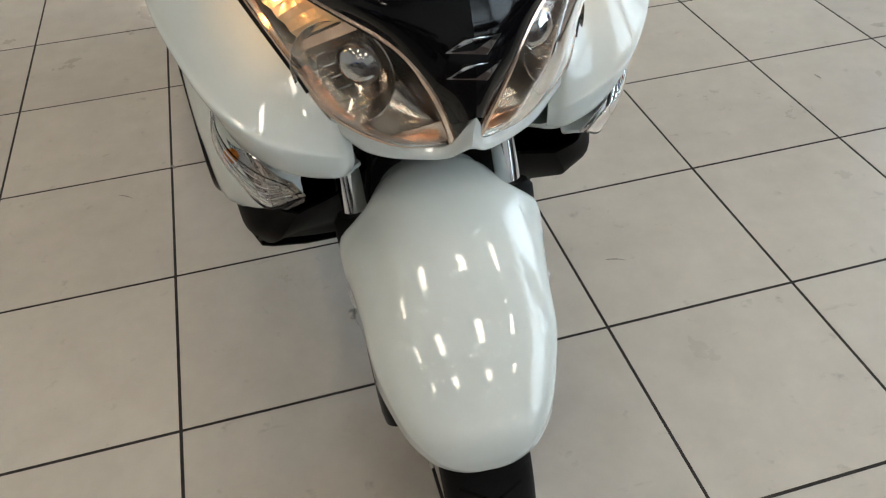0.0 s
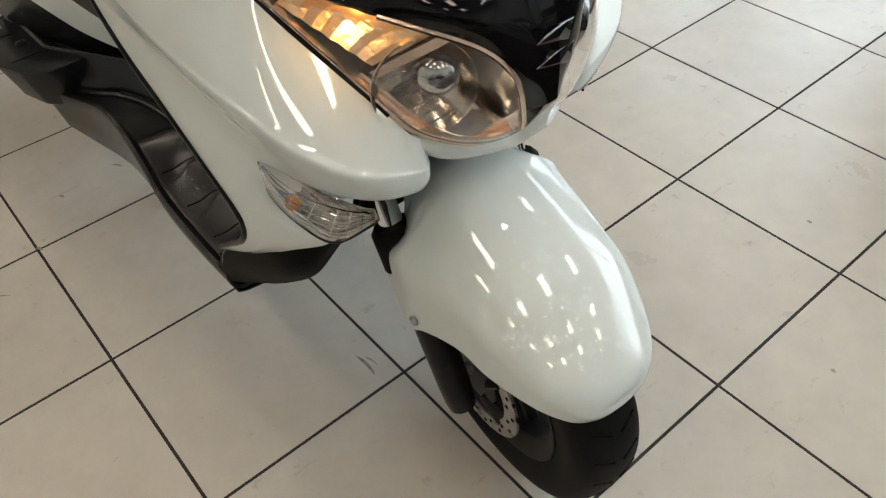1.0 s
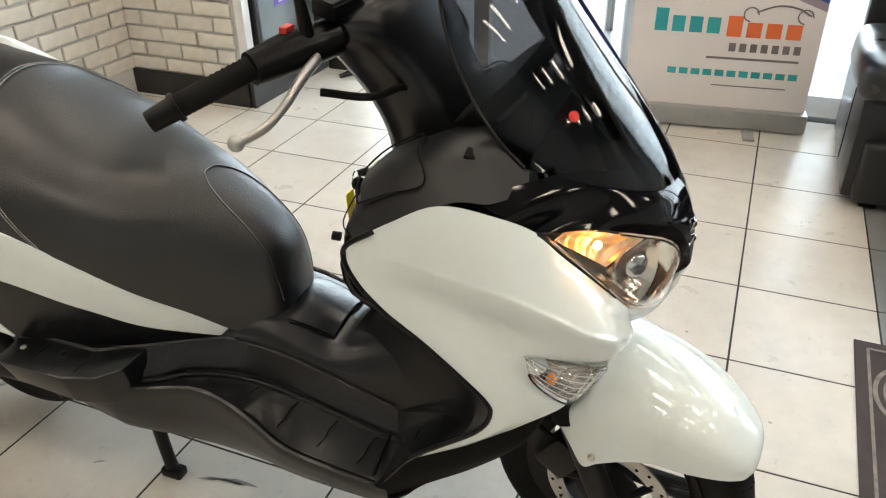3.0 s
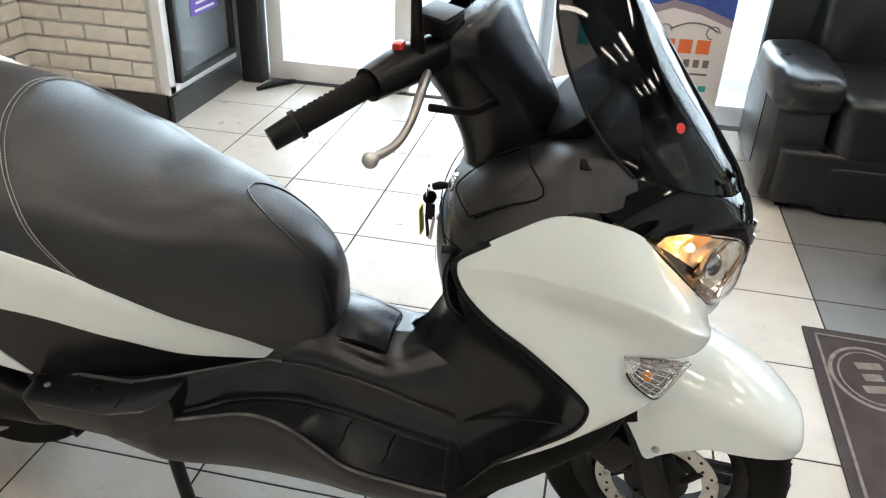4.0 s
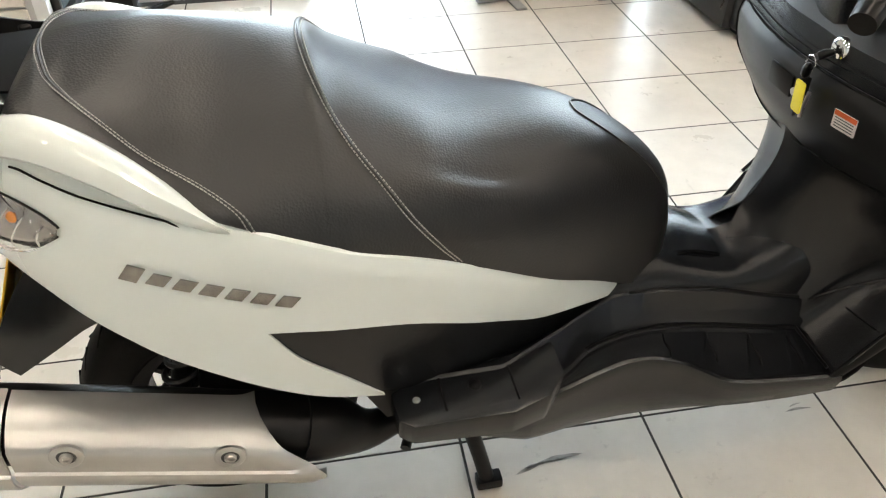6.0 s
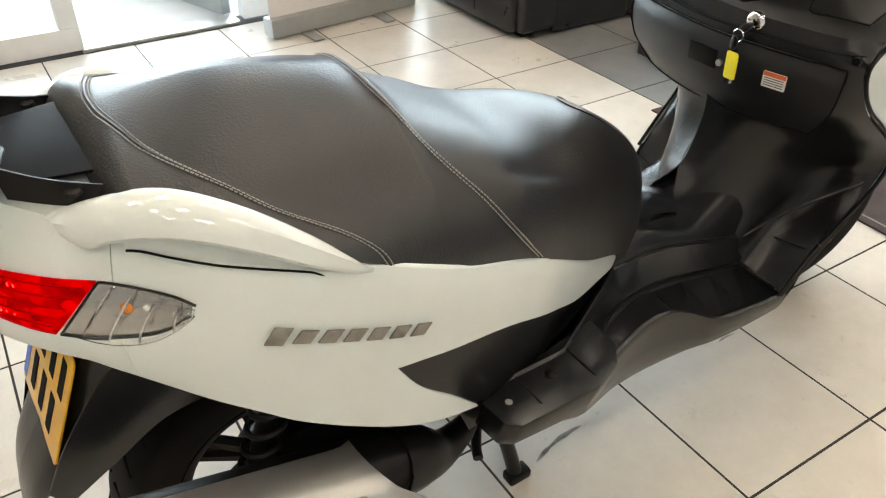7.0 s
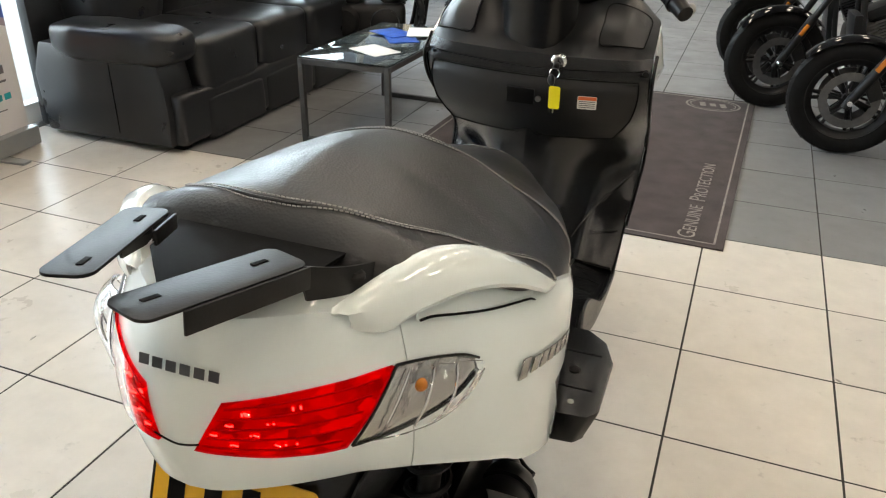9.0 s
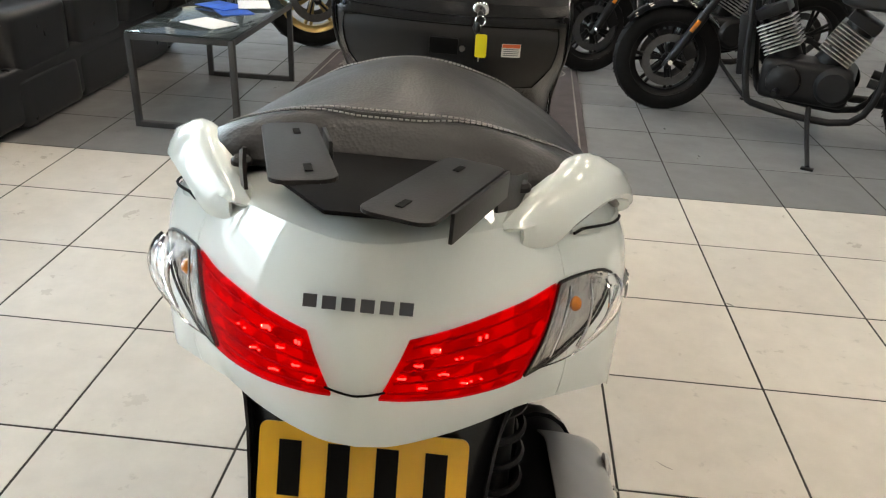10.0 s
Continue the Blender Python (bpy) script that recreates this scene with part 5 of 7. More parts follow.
def wheel(r, rim_r, w, centre, spokes, material, name, disc_r, steer, disc_side):
    m = Matrix.Translation(centre)
    prof = [(rim_r, -w * 0.36), (rim_r + 0.012, -w * 0.44), (r * 0.86, -w * 0.5), (r * 0.945, -w * 0.44), (r * 0.985, -w * 0.26), (r, 0), (r * 0.985, w * 0.26), (r * 0.945, w * 0.44), (r * 0.86, w * 0.5), (rim_r + 0.012, w * 0.44), (rim_r, w * 0.36)]
    prof = [(float(p[0]), float(p[1])) for p in crom(prof, 3)] + [(rim_r, -w * 0.36)]
    wh = sp(name, lathe(prof, 56, m), RUBBER, None, "black scooter tyre with tread grooves", steer=steer)
    gr = bmesh.new()
    for k in range(28):
        a = 2 * math.pi * k / 28
        for s in (-1, 1):
            b = box(0, 0, 0, 0.003, w * 0.30, 0.003, 0, (0, 0, 28 * s))
            bmesh.ops.transform(b, matrix=m @ Matrix.Rotation(-a - 0.1 * s, 4, "Y") @ Matrix.Translation((0, s * w * 0.2, r * 0.9885)) @ Matrix.Rotation(radians(-14 * s), 4, "X"), verts=b.verts)
            merge(gr, b)
    tagged(sp("tread_groove", gr, INK_AND_GAPS, wh, steer=steer), kind="stuff")
    rp = [(rim_r + 0.004, -w * 0.40), (rim_r - 0.008, -w * 0.36), (rim_r - 0.022, -w * 0.25), (rim_r - 0.024, w * 0.25), (rim_r - 0.008, w * 0.36), (rim_r + 0.004, w * 0.40)]
    rm = lathe(rp, 48, m)
    bmesh.ops.solidify(rm, geom=rm.faces[:], thickness=0.003)
    sp("rim", rm, material, wh, steer=steer)
    hub = lathe([(0, -w * .30), (.03, -w * .30), (.034, -w * .24), (.034, w * .24), (.03, w * .30), (0, w * .30)], 24, m)
    for k in range(spokes):
        a = 2 * math.pi * k / spokes
        for s in (-0.12, 0.12):
            p0 = (0.03 * math.cos(a + s * 2), 0, 0.03 * math.sin(a + s * 2))
            p1 = ((rim_r - 0.018) * math.cos(a + s), 0, (rim_r - 0.018) * math.sin(a + s))
            b = tube([p0, p1], [0.013, 0.011], 8, 1)
            bmesh.ops.transform(b, matrix=m, verts=b.verts)
            merge(hub, b)
    sp("spokes", hub, material, wh, steer=steer)
    if disc_r:
        d = lathe([(disc_r - .030, .002), (disc_r, .002), (disc_r, -.002), (disc_r - .030, -.002), (disc_r - .030, .002)], 48, m @ Matrix.Translation((0, disc_side, 0)))
        dk = sp("brake_disc", d, STEEL, wh, "drilled steel brake disc", steer=steer)
        for k in range(30):
            a = 2 * math.pi * k / 30
            rr = disc_r - 0.010 - 0.010 * (k % 2)
            b = tube([(rr * math.cos(a), -.0032, rr * math.sin(a)), (rr * math.cos(a), .0032, rr * math.sin(a))], 0.0032, 8, 1)
            bmesh.ops.transform(b, matrix=m @ Matrix.Translation((0, disc_side, 0)), verts=b.verts)
            sp("hole", b, INK_AND_GAPS, wh, steer=steer)
        sp("disc_hub", lathe([(0, .004), (.050, .004), (.062, .001), (.062, -.004), (0, -.004)], 30, m @ Matrix.Translation((0, disc_side * .9, 0))), METAL_DARK, wh, "black disc hub", steer=steer)
        for k in range(5):
            a = 2 * math.pi * k / 5 + 0.3
            b = tube([(0.05 * math.cos(a), 0, 0.05 * math.sin(a)), ((disc_r - .024) * math.cos(a + .3), 0, (disc_r - .024) * math.sin(a + .3))], 0.008, 8, 1, flat=0.6)
            bmesh.ops.transform(b, matrix=m @ Matrix.Translation((0, disc_side, 0)), verts=b.verts)
            sp("carrier_arm", b, METAL_DARK, wh, steer=steer)
    return wh


wheel(WR, 0.168, 0.108, WC, 5, METAL_DARK, "front_tyre", 0.118, True, -0.066)
FORK_T = Vector((-math.sin(radians(22)), 0, math.cos(radians(22))))
for side in (-1, 1):
    p0 = WC + Vector((0.014, 0.099 * side, -0.01))
    low = sp("fork_lower", tube([p0 - FORK_T * 0.03, p0 + FORK_T * 0.02, p0 + FORK_T * 0.275], [0.020, 0.024, 0.025], 18, 3), METAL_DARK, None, "black fork leg", steer=True)
    sp("fork_tube", tube([p0 + FORK_T * 0.24, p0 + FORK_T * 0.60], 0.0165, 18, 1), CHROME, low, "chrome fork tube", steer=True)
    sp("dust_seal", tube([p0 + FORK_T * 0.225, p0 + FORK_T * 0.276, p0 + FORK_T * 0.284], [0.031, 0.031, 0.025], 18, 1), RUBBER, low, steer=True)
sp("axle", tube([WC + Vector((0, -0.115, 0)), WC + Vector((0, 0.115, 0))], 0.010, 14, 1), STEEL, None, steer=True)
sp("brake_caliper", box(WC.x - 0.085, -0.078, WC.z + 0.075, 0.07, 0.05, 0.085, 0.012, (0, 35, 0)), METAL_DARK, None, "black brake caliper", steer=True)
sp("brake_hose", tube([(WC.x - .09, -.085, WC.z + .10), (WC.x - .16, -.09, WC.z + .17), (WC.x - .17, -.07, WC.z + .28), (WC.x - .12, -.05, WC.z + .38)], 0.005, 8), RUBBER, None, steer=True)


def mudguard():
    """Arch over the front wheel in one piece; the skirts drop to a corner behind the fork, the shoulders are notched for the legs."""
    rows = []
    # top x, top z, half width, lower edge x, lower edge z
    spec = [(.4478, .3775, .010, .4475, .3765), (.4495, .389, .027, .4455, .3780), (.450, .408, .046, .439, .3815), (.441, .432, .062, .429, .388), (.420, .453, .081, .404, .396), (.385, .485, .096, .367, .402), (.345, .513, .107, .330, .408),
            (.305, .535, .111, .288, .409), (.265, .552, .117, .245, .396), (.232, .564, .123, .208, .379), (.205, .573, .1285, .182, .369), (.188, .575, .1285, .158, .418), (.172, .575, .1265, .138, .462),
            (.152, .573, .118, .128, .482), (.132, .568, .092, .122, .488), (.105, .556, .068, .105, .51), (.07, .532, .056, .07, .50)]
    drop = [0.52] * 11 + [0.54, 0.74, 0.93, 0.93, 0.90, 0.90]
    for xt, zt, w, xb, zb, sh in crom([(*r, d) for r, d in zip(spec, drop)], 7):
        row = []
        for k in range(29):
            u = -1 + 2 * k / 28
            v = abs(u)
            if v < 0.72:
                a = v / 0.72 * math.pi / 2
                y, f = w * math.sin(a) ** 0.95, sh * (1 - math.cos(a)) ** 0.98
            else:
                t = (v - 0.72) / 0.28
                y, f = w * (1 + 0.02 * t), sh + (1 - sh) * t
            p = [xt + (xb - xt) * f, math.copysign(y * 0.985, u) + 0.0005, zt + (zb - zt) * f]
            dent = math.exp(-((y - 0.104) / 0.026) ** 2) * math.exp(-((p[0] - 0.128) / 0.040) ** 2)
            p[2] -= 0.055 * dent
            row.append(tuple(p))
        rows.append(row)
    return shell(grid_bm(rows), 0.003)


mg = sp("front_mudguard", mudguard(), WHITE_PAINT, None, "glossy pearl white front mudguard", steer=True)
both("mudguard_bolt", lambda: lathe([(0, .003), (.005, .003), (.007, 0), (.007, -.003)], 14, Matrix.Translation((.197, -.1302, .394)) @ Matrix.Rotation(radians(180), 4, "X")), STEEL, "", mg, True)

# front indicators
IND_UP = [(.075, .241, .661), (.110, .239, .655), (.148, .228, .645), (.178, .206, .632), (.190, .182, .618)]
IND_LO = [(.075, .241, .659), (.089, .243, .622), (.115, .232, .590), (.146, .208, .562), (.178, .170, .588)]


def front_ind(off, bulge=0.010, n=6, shrink=0.0):
    rows = []
    for j, (a, b) in enumerate(zip(crom(IND_UP, 5), crom(IND_LO, 5))):
        u = j / 20
        row = []
        for k in range(n + 1):
            t = shrink + (1 - 2 * shrink) * k / n
            p = a * (1 - t) + b * t
            h = bulge * math.sin(math.pi * (0.1 + 0.85 * t)) * math.sin(math.pi * min(u + .1, 1)) + off
            row.append((p[0] + 0.45 * h, -(p[1] + 0.9 * h), p[2]))
        rows.append(row)
    return rows


for side in (1, -1):
    flip = (lambda b: mirror_y(b)) if side < 0 else (lambda b: b)
    fi = sp("front_indicator", flip(shell(grid_bm(front_ind(0.003)), 0.0015)), LENS, None, "clear ribbed front indicator lens")
    sp("reflector", flip(shell(grid_bm(front_ind(-0.004, -0.020)), 0.0015)), LAMP_INNER, fi, "silvery faceted reflector")
    sp("bulb", flip(bulb_bm((0.118, -0.236, 0.622), 0.009)), AMBER, fi, "amber bulb")
    rim = [(p[0], -p[1] - 0.003, p[2]) for p in crom(IND_UP, 5)] + [(p[0], -p[1] - 0.003, p[2]) for p in crom(IND_LO, 5)[::-1]]
    sp("gasket", flip(tube(rim[21:38], 0.0020, 6, 1)), PLASTIC_DARK, fi)
    net = front_ind(0.0005, 0.008, 12)
    for k in (2, 4, 6, 8, 10):
        sp("lens_rib", flip(tube([r[k] for r in net[1:-1]], 0.0009, 6, 1)), CHROME, fi)
    for j in (8, 11, 14, 16, 18):
        sp("lens_rib", flip(tube([q for q in net[j][1:-1]], 0.0008, 6, 1)), CHROME, fi)

# handlebar
def column():
    s = []
    for x, z, sx, sy in ((-.135, .87, .078, .082), (-.148, .93, .076, .084), (-.176, .985, .074, .092), (-.206, 1.035, .072, .112), (-.224, 1.07, .070, .135), (-.234, 1.098, .060, .132), (-.238, 1.112, .03, .1)):
        s.append([(x + sx * math.copysign(abs(math.cos(a)) ** .72, math.cos(a)), sy * math.copysign(abs(math.sin(a)) ** .72, math.sin(a)), z + 0.40 * sx * math.cos(a)) for a in (2 * math.pi * k / 16 for k in range(17))])
    a = [crom([r[i] for r in s], 5) for i in range(17)]
    bm = grid_bm([[c[j] for c in a] for j in range(len(a[0]))])
    bmesh.ops.remove_doubles(bm, verts=bm.verts, dist=0.0004)
    return bm


sp("handlebar_cover", column(), PLASTIC, None, "black handlebar cover", steer=True)
for side in (-1, 1):
    def S(*p):
        return [(x, w * side, z) for x, w, z in p]
    sw = sp("switch_block", tube(S((-.235, .13, 1.075), (-.262, .19, 1.072), (-.288, .258, 1.066)), [.028, .03, .024], 14), PLASTIC_DARK, None, "black switch housing", steer=True)
    if side < 0:
        sp("kill_switch", box(-.268, -.195, 1.102, .014, .02, .012, .003), RED_PAINT, sw, "red stop switch", steer=True)
    gp = sp("grip", tube(S((-.286, .255, 1.068), (-.322, .303, 1.05), (-.355, .342, 1.034)), 0.0165, 18), RUBBER, None, "black rubber handlebar grip", steer=True)
    for k in range(14):
        t = k / 13
        p = np.array(S((-.288, .258, 1.067))[0]) * (1 - t) + np.array(S((-.353, .340, 1.035))[0]) * t
        d = np.array(S((-.355, .342, 1.034))[0]) - np.array(S((-.286, .255, 1.068))[0])
        d /= np.linalg.norm(d)
        sp("ridge", tube([p - d * .0016, p + d * .0016], 0.0174, 18, 1), RUBBER, gp, steer=True)
    sp("grip_collar", tube(S((-.352, .339, 1.0355), (-.356, .344, 1.033)), 0.021, 18, 1), PLASTIC_DARK, gp, steer=True)
    sp("bar_end", tube(S((-.355, .342, 1.034), (-.380, .370, 1.020)), [.0175, .0155], 18, 1), PLASTIC_DARK, gp, steer=True)
    lv = sp("brake_lever", tube(S((-.230, .185, 1.062), (-.222, .235, 1.052), (-.218, .280, 1.034), (-.224, .318, 1.018), (-.244, .350, 1.009)), [.010, .010, .008, .007, .007], 12, 5, flat=0.7), ALU, None, "silver brake lever", steer=True)
    sp("lever_ball", bulb_bm(S((-.246, .353, 1.008))[0], .0115), ALU, lv, steer=True)
    rs = sp("brake_reservoir", box(-.231, .122 * side, 1.118, .046, .062, .024, .005, (0, 8, 8 * side)), PLASTIC_DARK, None, "black brake fluid reservoir", steer=True)
    sp("reservoir_lid", box(-.233, .122 * side, 1.132, .048, .064, .006, .002, (0, 8, 8 * side)), METAL_DARK, rs, steer=True)
    ms = sp("mirror_stem", tube(S((-.245, .18, 1.08), (-.245, .185, 1.13), (-.24, .20, 1.19), (-.21, .26, 1.25)), [.012, .009, .007, .007], 12), PLASTIC_DARK, None, "black mirror stem", steer=True)
    md = box(-.205, .30 * side, 1.275, .035, .15, .085, .016, (0, -6, 14 * side), seg=4)
    sp("mirror_shell", md, PLASTIC_DARK, ms, steer=True)
    sp("mirror_glass", box(-.223, .296 * side, 1.273, .003, .132, .07, .001, (0, -6, 14 * side)), MIRROR, ms, steer=True)
    sp("cable", tube(S((-.22, .20, 1.02), (-.17, .15, 1.0), (-.15, .08, .99), (-.14, .03, .93)), 0.006, 8), RUBBER, None, steer=True)

# instrument panel on the dash
IM = basis((-0.020, 0, 0.962), (0, 1, 0), (0.75, 0, 0.65))
dl = sp("instrument_panel", prism(rounded(0.285, 0.115, 0.055), -0.03, IM, 0.006), MATTE_BLACK, None, "black instrument panel with two round dials")
for y, r in ((-0.086, .046), (0.086, .046)):
    mm = Matrix.Translation(IM @ Vector((y, 0, 0.003))) @ IM.to_3x3().to_4x4() @ Matrix.Rotation(radians(90), 4, "X")
    sp("bezel", lathe([(r, .0), (r + .004, .005), (r + .006, -.004), (r, -.006), (r, .0)], 36, mm), CHROME, dl)
    fc = sp("dial_face", lathe([(0, -.002), (r, -.002), (r, -.004), (0, -.004)], 36, mm), PALE, dl, "pale round dial face")
    tk = bmesh.new()
    for k in range(9):
        a = radians(-40 + 32 * k)
        b = box(0, 0, 0, .002, .0012, .009, 0)
        bmesh.ops.transform(b, matrix=mm @ Matrix.Rotation(a, 4, "Y") @ Matrix.Translation((0, -.0012, r * .82)), verts=b.verts)
        merge(tk, b)
    sp("dial_ticks", tk, INK_AND_GAPS, fc)
    sp("dial_glass", lathe([(0, .003), (r * .6, .0022), (r, .0), (r, -.0006), (0, .0024)], 36, mm), LENS, dl)

# keys
key = empty("key_bunch", SCOOTER_M, label="keys with a yellow tag hanging from the ignition", category="keys")
part("key", tube([(-0.236, -0.066, 0.828), (-0.250, -0.066, 0.826), (-0.262, -0.066, 0.822)], [0.005, 0.0075, 0.006], 12, 3), PLASTIC_DARK, key)
part("ring", tube([(-0.27 + 0.001 * math.cos(a), -0.067 + 0.011 * math.sin(a), 0.815 + 0.011 * math.cos(a)) for a in [2 * math.pi * k / 12 for k in range(13)]], 0.0013, 6, 2), CHROME, key)
part("fob", lathe([(0, .007), (.008, .006), (.0125, .002), (.0125, -.002), (.008, -.006), (0, -.007)], 18, Matrix.Translation((-0.268, -0.060, 0.799)) @ Matrix.Rotation(radians(35), 4, "Z")), PLASTIC_DARK, key)
part("tag", prism(rounded(0.026, 0.052, 0.005), 0.0022, basis((-0.280, -0.072, 0.762), (0.05, 1, 0), (-0.05, 0, 1)), 0.0006), YELLOW, key, "yellow plastic key tag")
part("spare_key_head", box(-0.266, -0.062, 0.773, 0.017, 0.007, 0.030, 0.003), PLASTIC_DARK, key)
part("spare_key", box(-0.261, -0.068, 0.744, 0.006, 0.003, 0.044, 0.001, (0, 8, 0)), STEEL, key)
part("spare_key", box(-0.271, -0.060, 0.744, 0.006, 0.003, 0.044, 0.001, (0, -6, 0)), METAL_DARK, key)

# badges: plain chrome slanted bars on the flanks, dark bars across the tail
for side in (1, -1):
    bg = None
    for k in range(7):
        b = bmesh.new()
        x = -1.275 + 0.206 * (k + 0.5) / 7
        z = 0.732 + (0.66 - 0.732) * (k + 0.5) / 7
        p, q = np.array(flank(at_x(x), z, 0.002)), np.array(flank(at_x(x + 0.02), z - 0.007, 0.002))
        h = 0.024 if k == 0 else 0.0175
        m = basis(p, q - p, (0.25, 0, 1))
        prism([(-0.0150, -h / 2), (0.0070, -h / 2), (0.0150, h / 2), (-0.0070, h / 2)], 0.0025, m, 0.0007, b)
        if side < 0:
            mirror_y(b)
        if bg is None:
            bg = sp("side_badge", b, BADGE, None, "chrome badge of seven plain slanted bars")
        else:
            sp("badge_bar", b, BADGE, bg)
tb = None
for k in range(6):
    y = -0.037 + 0.0148 * k
    m = basis((flank(END, 0.8325, 0.0015)[0] + 0.9 * y * y, y, 0.8325), (0.0, -1, 0), (0.25, 0, 1))
    b = prism([(-0.0056, -0.0052), (0.0050, -0.0052), (0.0056, 0.0052), (-0.0050, 0.0052)], 0.0008, m)
    tb = sp("badge_bar", b, DECAL_DARK, tb) if k else sp("tail_badge", b, DECAL_DARK, None, "dark badge of six plain bars")
    tb = tb if k == 0 else tb.parent

# rear wheel, exhaust, swing arm, shocks, hugger, stand
RC = Vector((-1.235, 0, 0.262))
wheel(0.243, 0.158, 0.13, RC, 5, METAL_DARK, "rear_tyre", 0.0, False, 0)
EX0, EX1 = Vector((-1.075, -0.205, 0.337)), Vector((-1.59, -0.208, 0.476))
def ex(t, r, dy=0, dz=0):
    p = EX0.lerp(EX1, t)
    return (p.x, p.y + dy, p.z + dz)
mu = sp("exhaust", tube([ex(-.02, 0), ex(0.05, 0), ex(0.2, 0), ex(.9, 0), ex(1.0, 0)], [.04, .050, .056, .057, .05], 24, 4), METAL_DARK, None, "black silencer")
SHIELD_SECTION = [(.205, .037), (.228, .036), (.250, .031), (.270, .022), (.283, .013), (.289, .006), (.2905, .0), (.2910, -.012), (.2910, -.024), (.2915, -.031), (.2955, -.034), (.2960, -.040), (.294, -.052), (.287, -.068), (.270, -.086), (.245, -.100)]


def bolt_line(x):
    return .403 - (x + 1.2) * .27


def exhaust_shell(x0, x1, n, grow, slant):
    """Pressed cover along the silencer; its front end runs back as it rises."""
    rows = []
    for k in range(n + 1):
        row = []
        for w, h in SHIELD_SECTION:
            xf = x0 - slant * max(0.0, min(1.0, (h + .045) / .082))
            t = k / n
            x = xf + (x1 - xf) * t ** 1.4
            dip = .010 * math.exp(-(t * n / 1.5) ** 2) if slant else .0
            row.append((x, -(.215 + (w - .215) * grow - dip), bolt_line(x) + h * grow))
        rows.append(row)
    return shell(grid_bm(rows), 0.003)


hs = sp("heat_shield", exhaust_shell(-1.071, -1.476, 16, 1.0, .090), SHIELD, mu, "silver painted heat shield with a flat pressed face")
sp("end_cap", exhaust_shell(-1.480, -1.600, 5, 1.05, 0.0), SHIELD, mu, "satin silver silencer end cap")
for bx in (-1.2, -1.407):
    m = Matrix.Translation((bx, -.2905, bolt_line(bx))) @ Matrix.Rotation(radians(180), 4, "X")
    sp("shield_dimple", lathe([(.0135, .0015), (.019, .0022), (.0225, .0005), (.0225, -.004), (.0135, -.004), (.0135, .0015)], 28, m), SHIELD, hs)
    sp("shield_washer", lathe([(.0, .0005), (.013, .0005), (.0135, -.002), (0, -.002)], 24, m), DISC_DARK, hs)
    sp("shield_bolt", lathe([(0, .0035), (.0035, .0035), (.0038, .0055), (.0075, .0055), (.0090, .003), (.0090, -.002)], 20, m), STEEL, hs)
sp("exhaust_pipe", tube([(-1.10, -.205, .344), (-1.05, -.20, .325), (-1.00, -.190, .295), (-.93, -.165, .285), (-.85, -.12, .26), (-.75, -.05, .24)], [.056, .050, .034, .022, .018, .018], 14), METAL_DARK, mu)
sp("engine_case", box(-.93, .06, .33, .42, .20, .17, .03), METAL_DARK, None, "dark engine casing")
sp("cylinder_block", box(-.78, -.03, .33, .16, .17, .15, .02), METAL_DARK)
sp("transmission_case", tube([(-.85, .13, .33), (-1.05, .14, .30), (-1.235, .14, .262)], [.085, .09, .075], 18, 5, flat=0.45), METAL_DARK)
sp("gear_case", box(-1.12, -.02, .40, .26, .30, .12, .03), PLASTIC_DARK)
for side in (-1, 1):
    sh = sp("shock_absorber", tube([(-1.30, .135 * side, .33), (-1.22, .14 * side, .60)], .016, 12, 1), METAL_DARK, None, "rear shock absorber with a black spring")
    pts = [(-1.295 + .07 * t + .026 * math.cos(t * 14 * math.pi), .137 * side + .028 * math.sin(t * 14 * math.pi), .35 + .23 * t) for t in [k / 112 for k in range(113)]]
    sp("spring", tube(pts, .0052, 6, 1), METAL_DARK, sh)


def hugger():
    s = [[(-1.38, .16, .70), (-1.40, .10, .72), (-1.41, 0, .72)], [(-1.42, .125, .655), (-1.445, .08, .665), (-1.447, 0, .665)], [(-1.48, .105, .55), (-1.492, .07, .555), (-1.494, 0, .555)], [(-1.54, .085, .46), (-1.555, .055, .455), (-1.56, 0, .453)], [(-1.565, .06, .40), (-1.575, .04, .39), (-1.578, 0, .385)]]
    return shell(skin([R(r) for r in s], 5, 5, 0), 0.004)


both("rear_mudguard", hugger, PLASTIC, "black rear mudguard")
both("mudguard_side", lambda: shell(skin([R([(-1.38, .165, .70), (-1.32, .15, .62), (-1.30, .12, .55)]), R([(-1.43, .128, .655), (-1.40, .12, .58), (-1.38, .10, .52)]), R([(-1.50, .108, .55), (-1.47, .10, .50), (-1.45, .09, .47)]), R([(-1.54, .088, .46), (-1.53, .085, .44), (-1.52, .08, .42)])], 4, 4, 0), 0.003), PLASTIC)
pm = basis((-1.488, 0.004, 0.582), (0, -1, 0), (0.42, 0, 1))
pl = sp("number_plate", prism(rounded(0.198, 0.158, 0.008), 0.003, pm, 0.0006), PLATE, None, "yellow rear number plate with plain black bars")
for row, n in ((0.036, 4), (-0.034, 3)):
    for k in range(n):
        c = box((k - (n - 1) / 2) * 0.046, row, 0.0036, 0.021, 0.054, 0.0008, 0)
        bmesh.ops.transform(c, matrix=pm, verts=c.verts)
        sp("plate_bar", c, INK_AND_GAPS, pl)
c = box(-0.088, -0.035, 0.0036, 0.018, 0.07, 0.0006, 0)
bmesh.ops.transform(c, matrix=pm, verts=c.verts)
sp("blue_band", c, BLUE, pl)
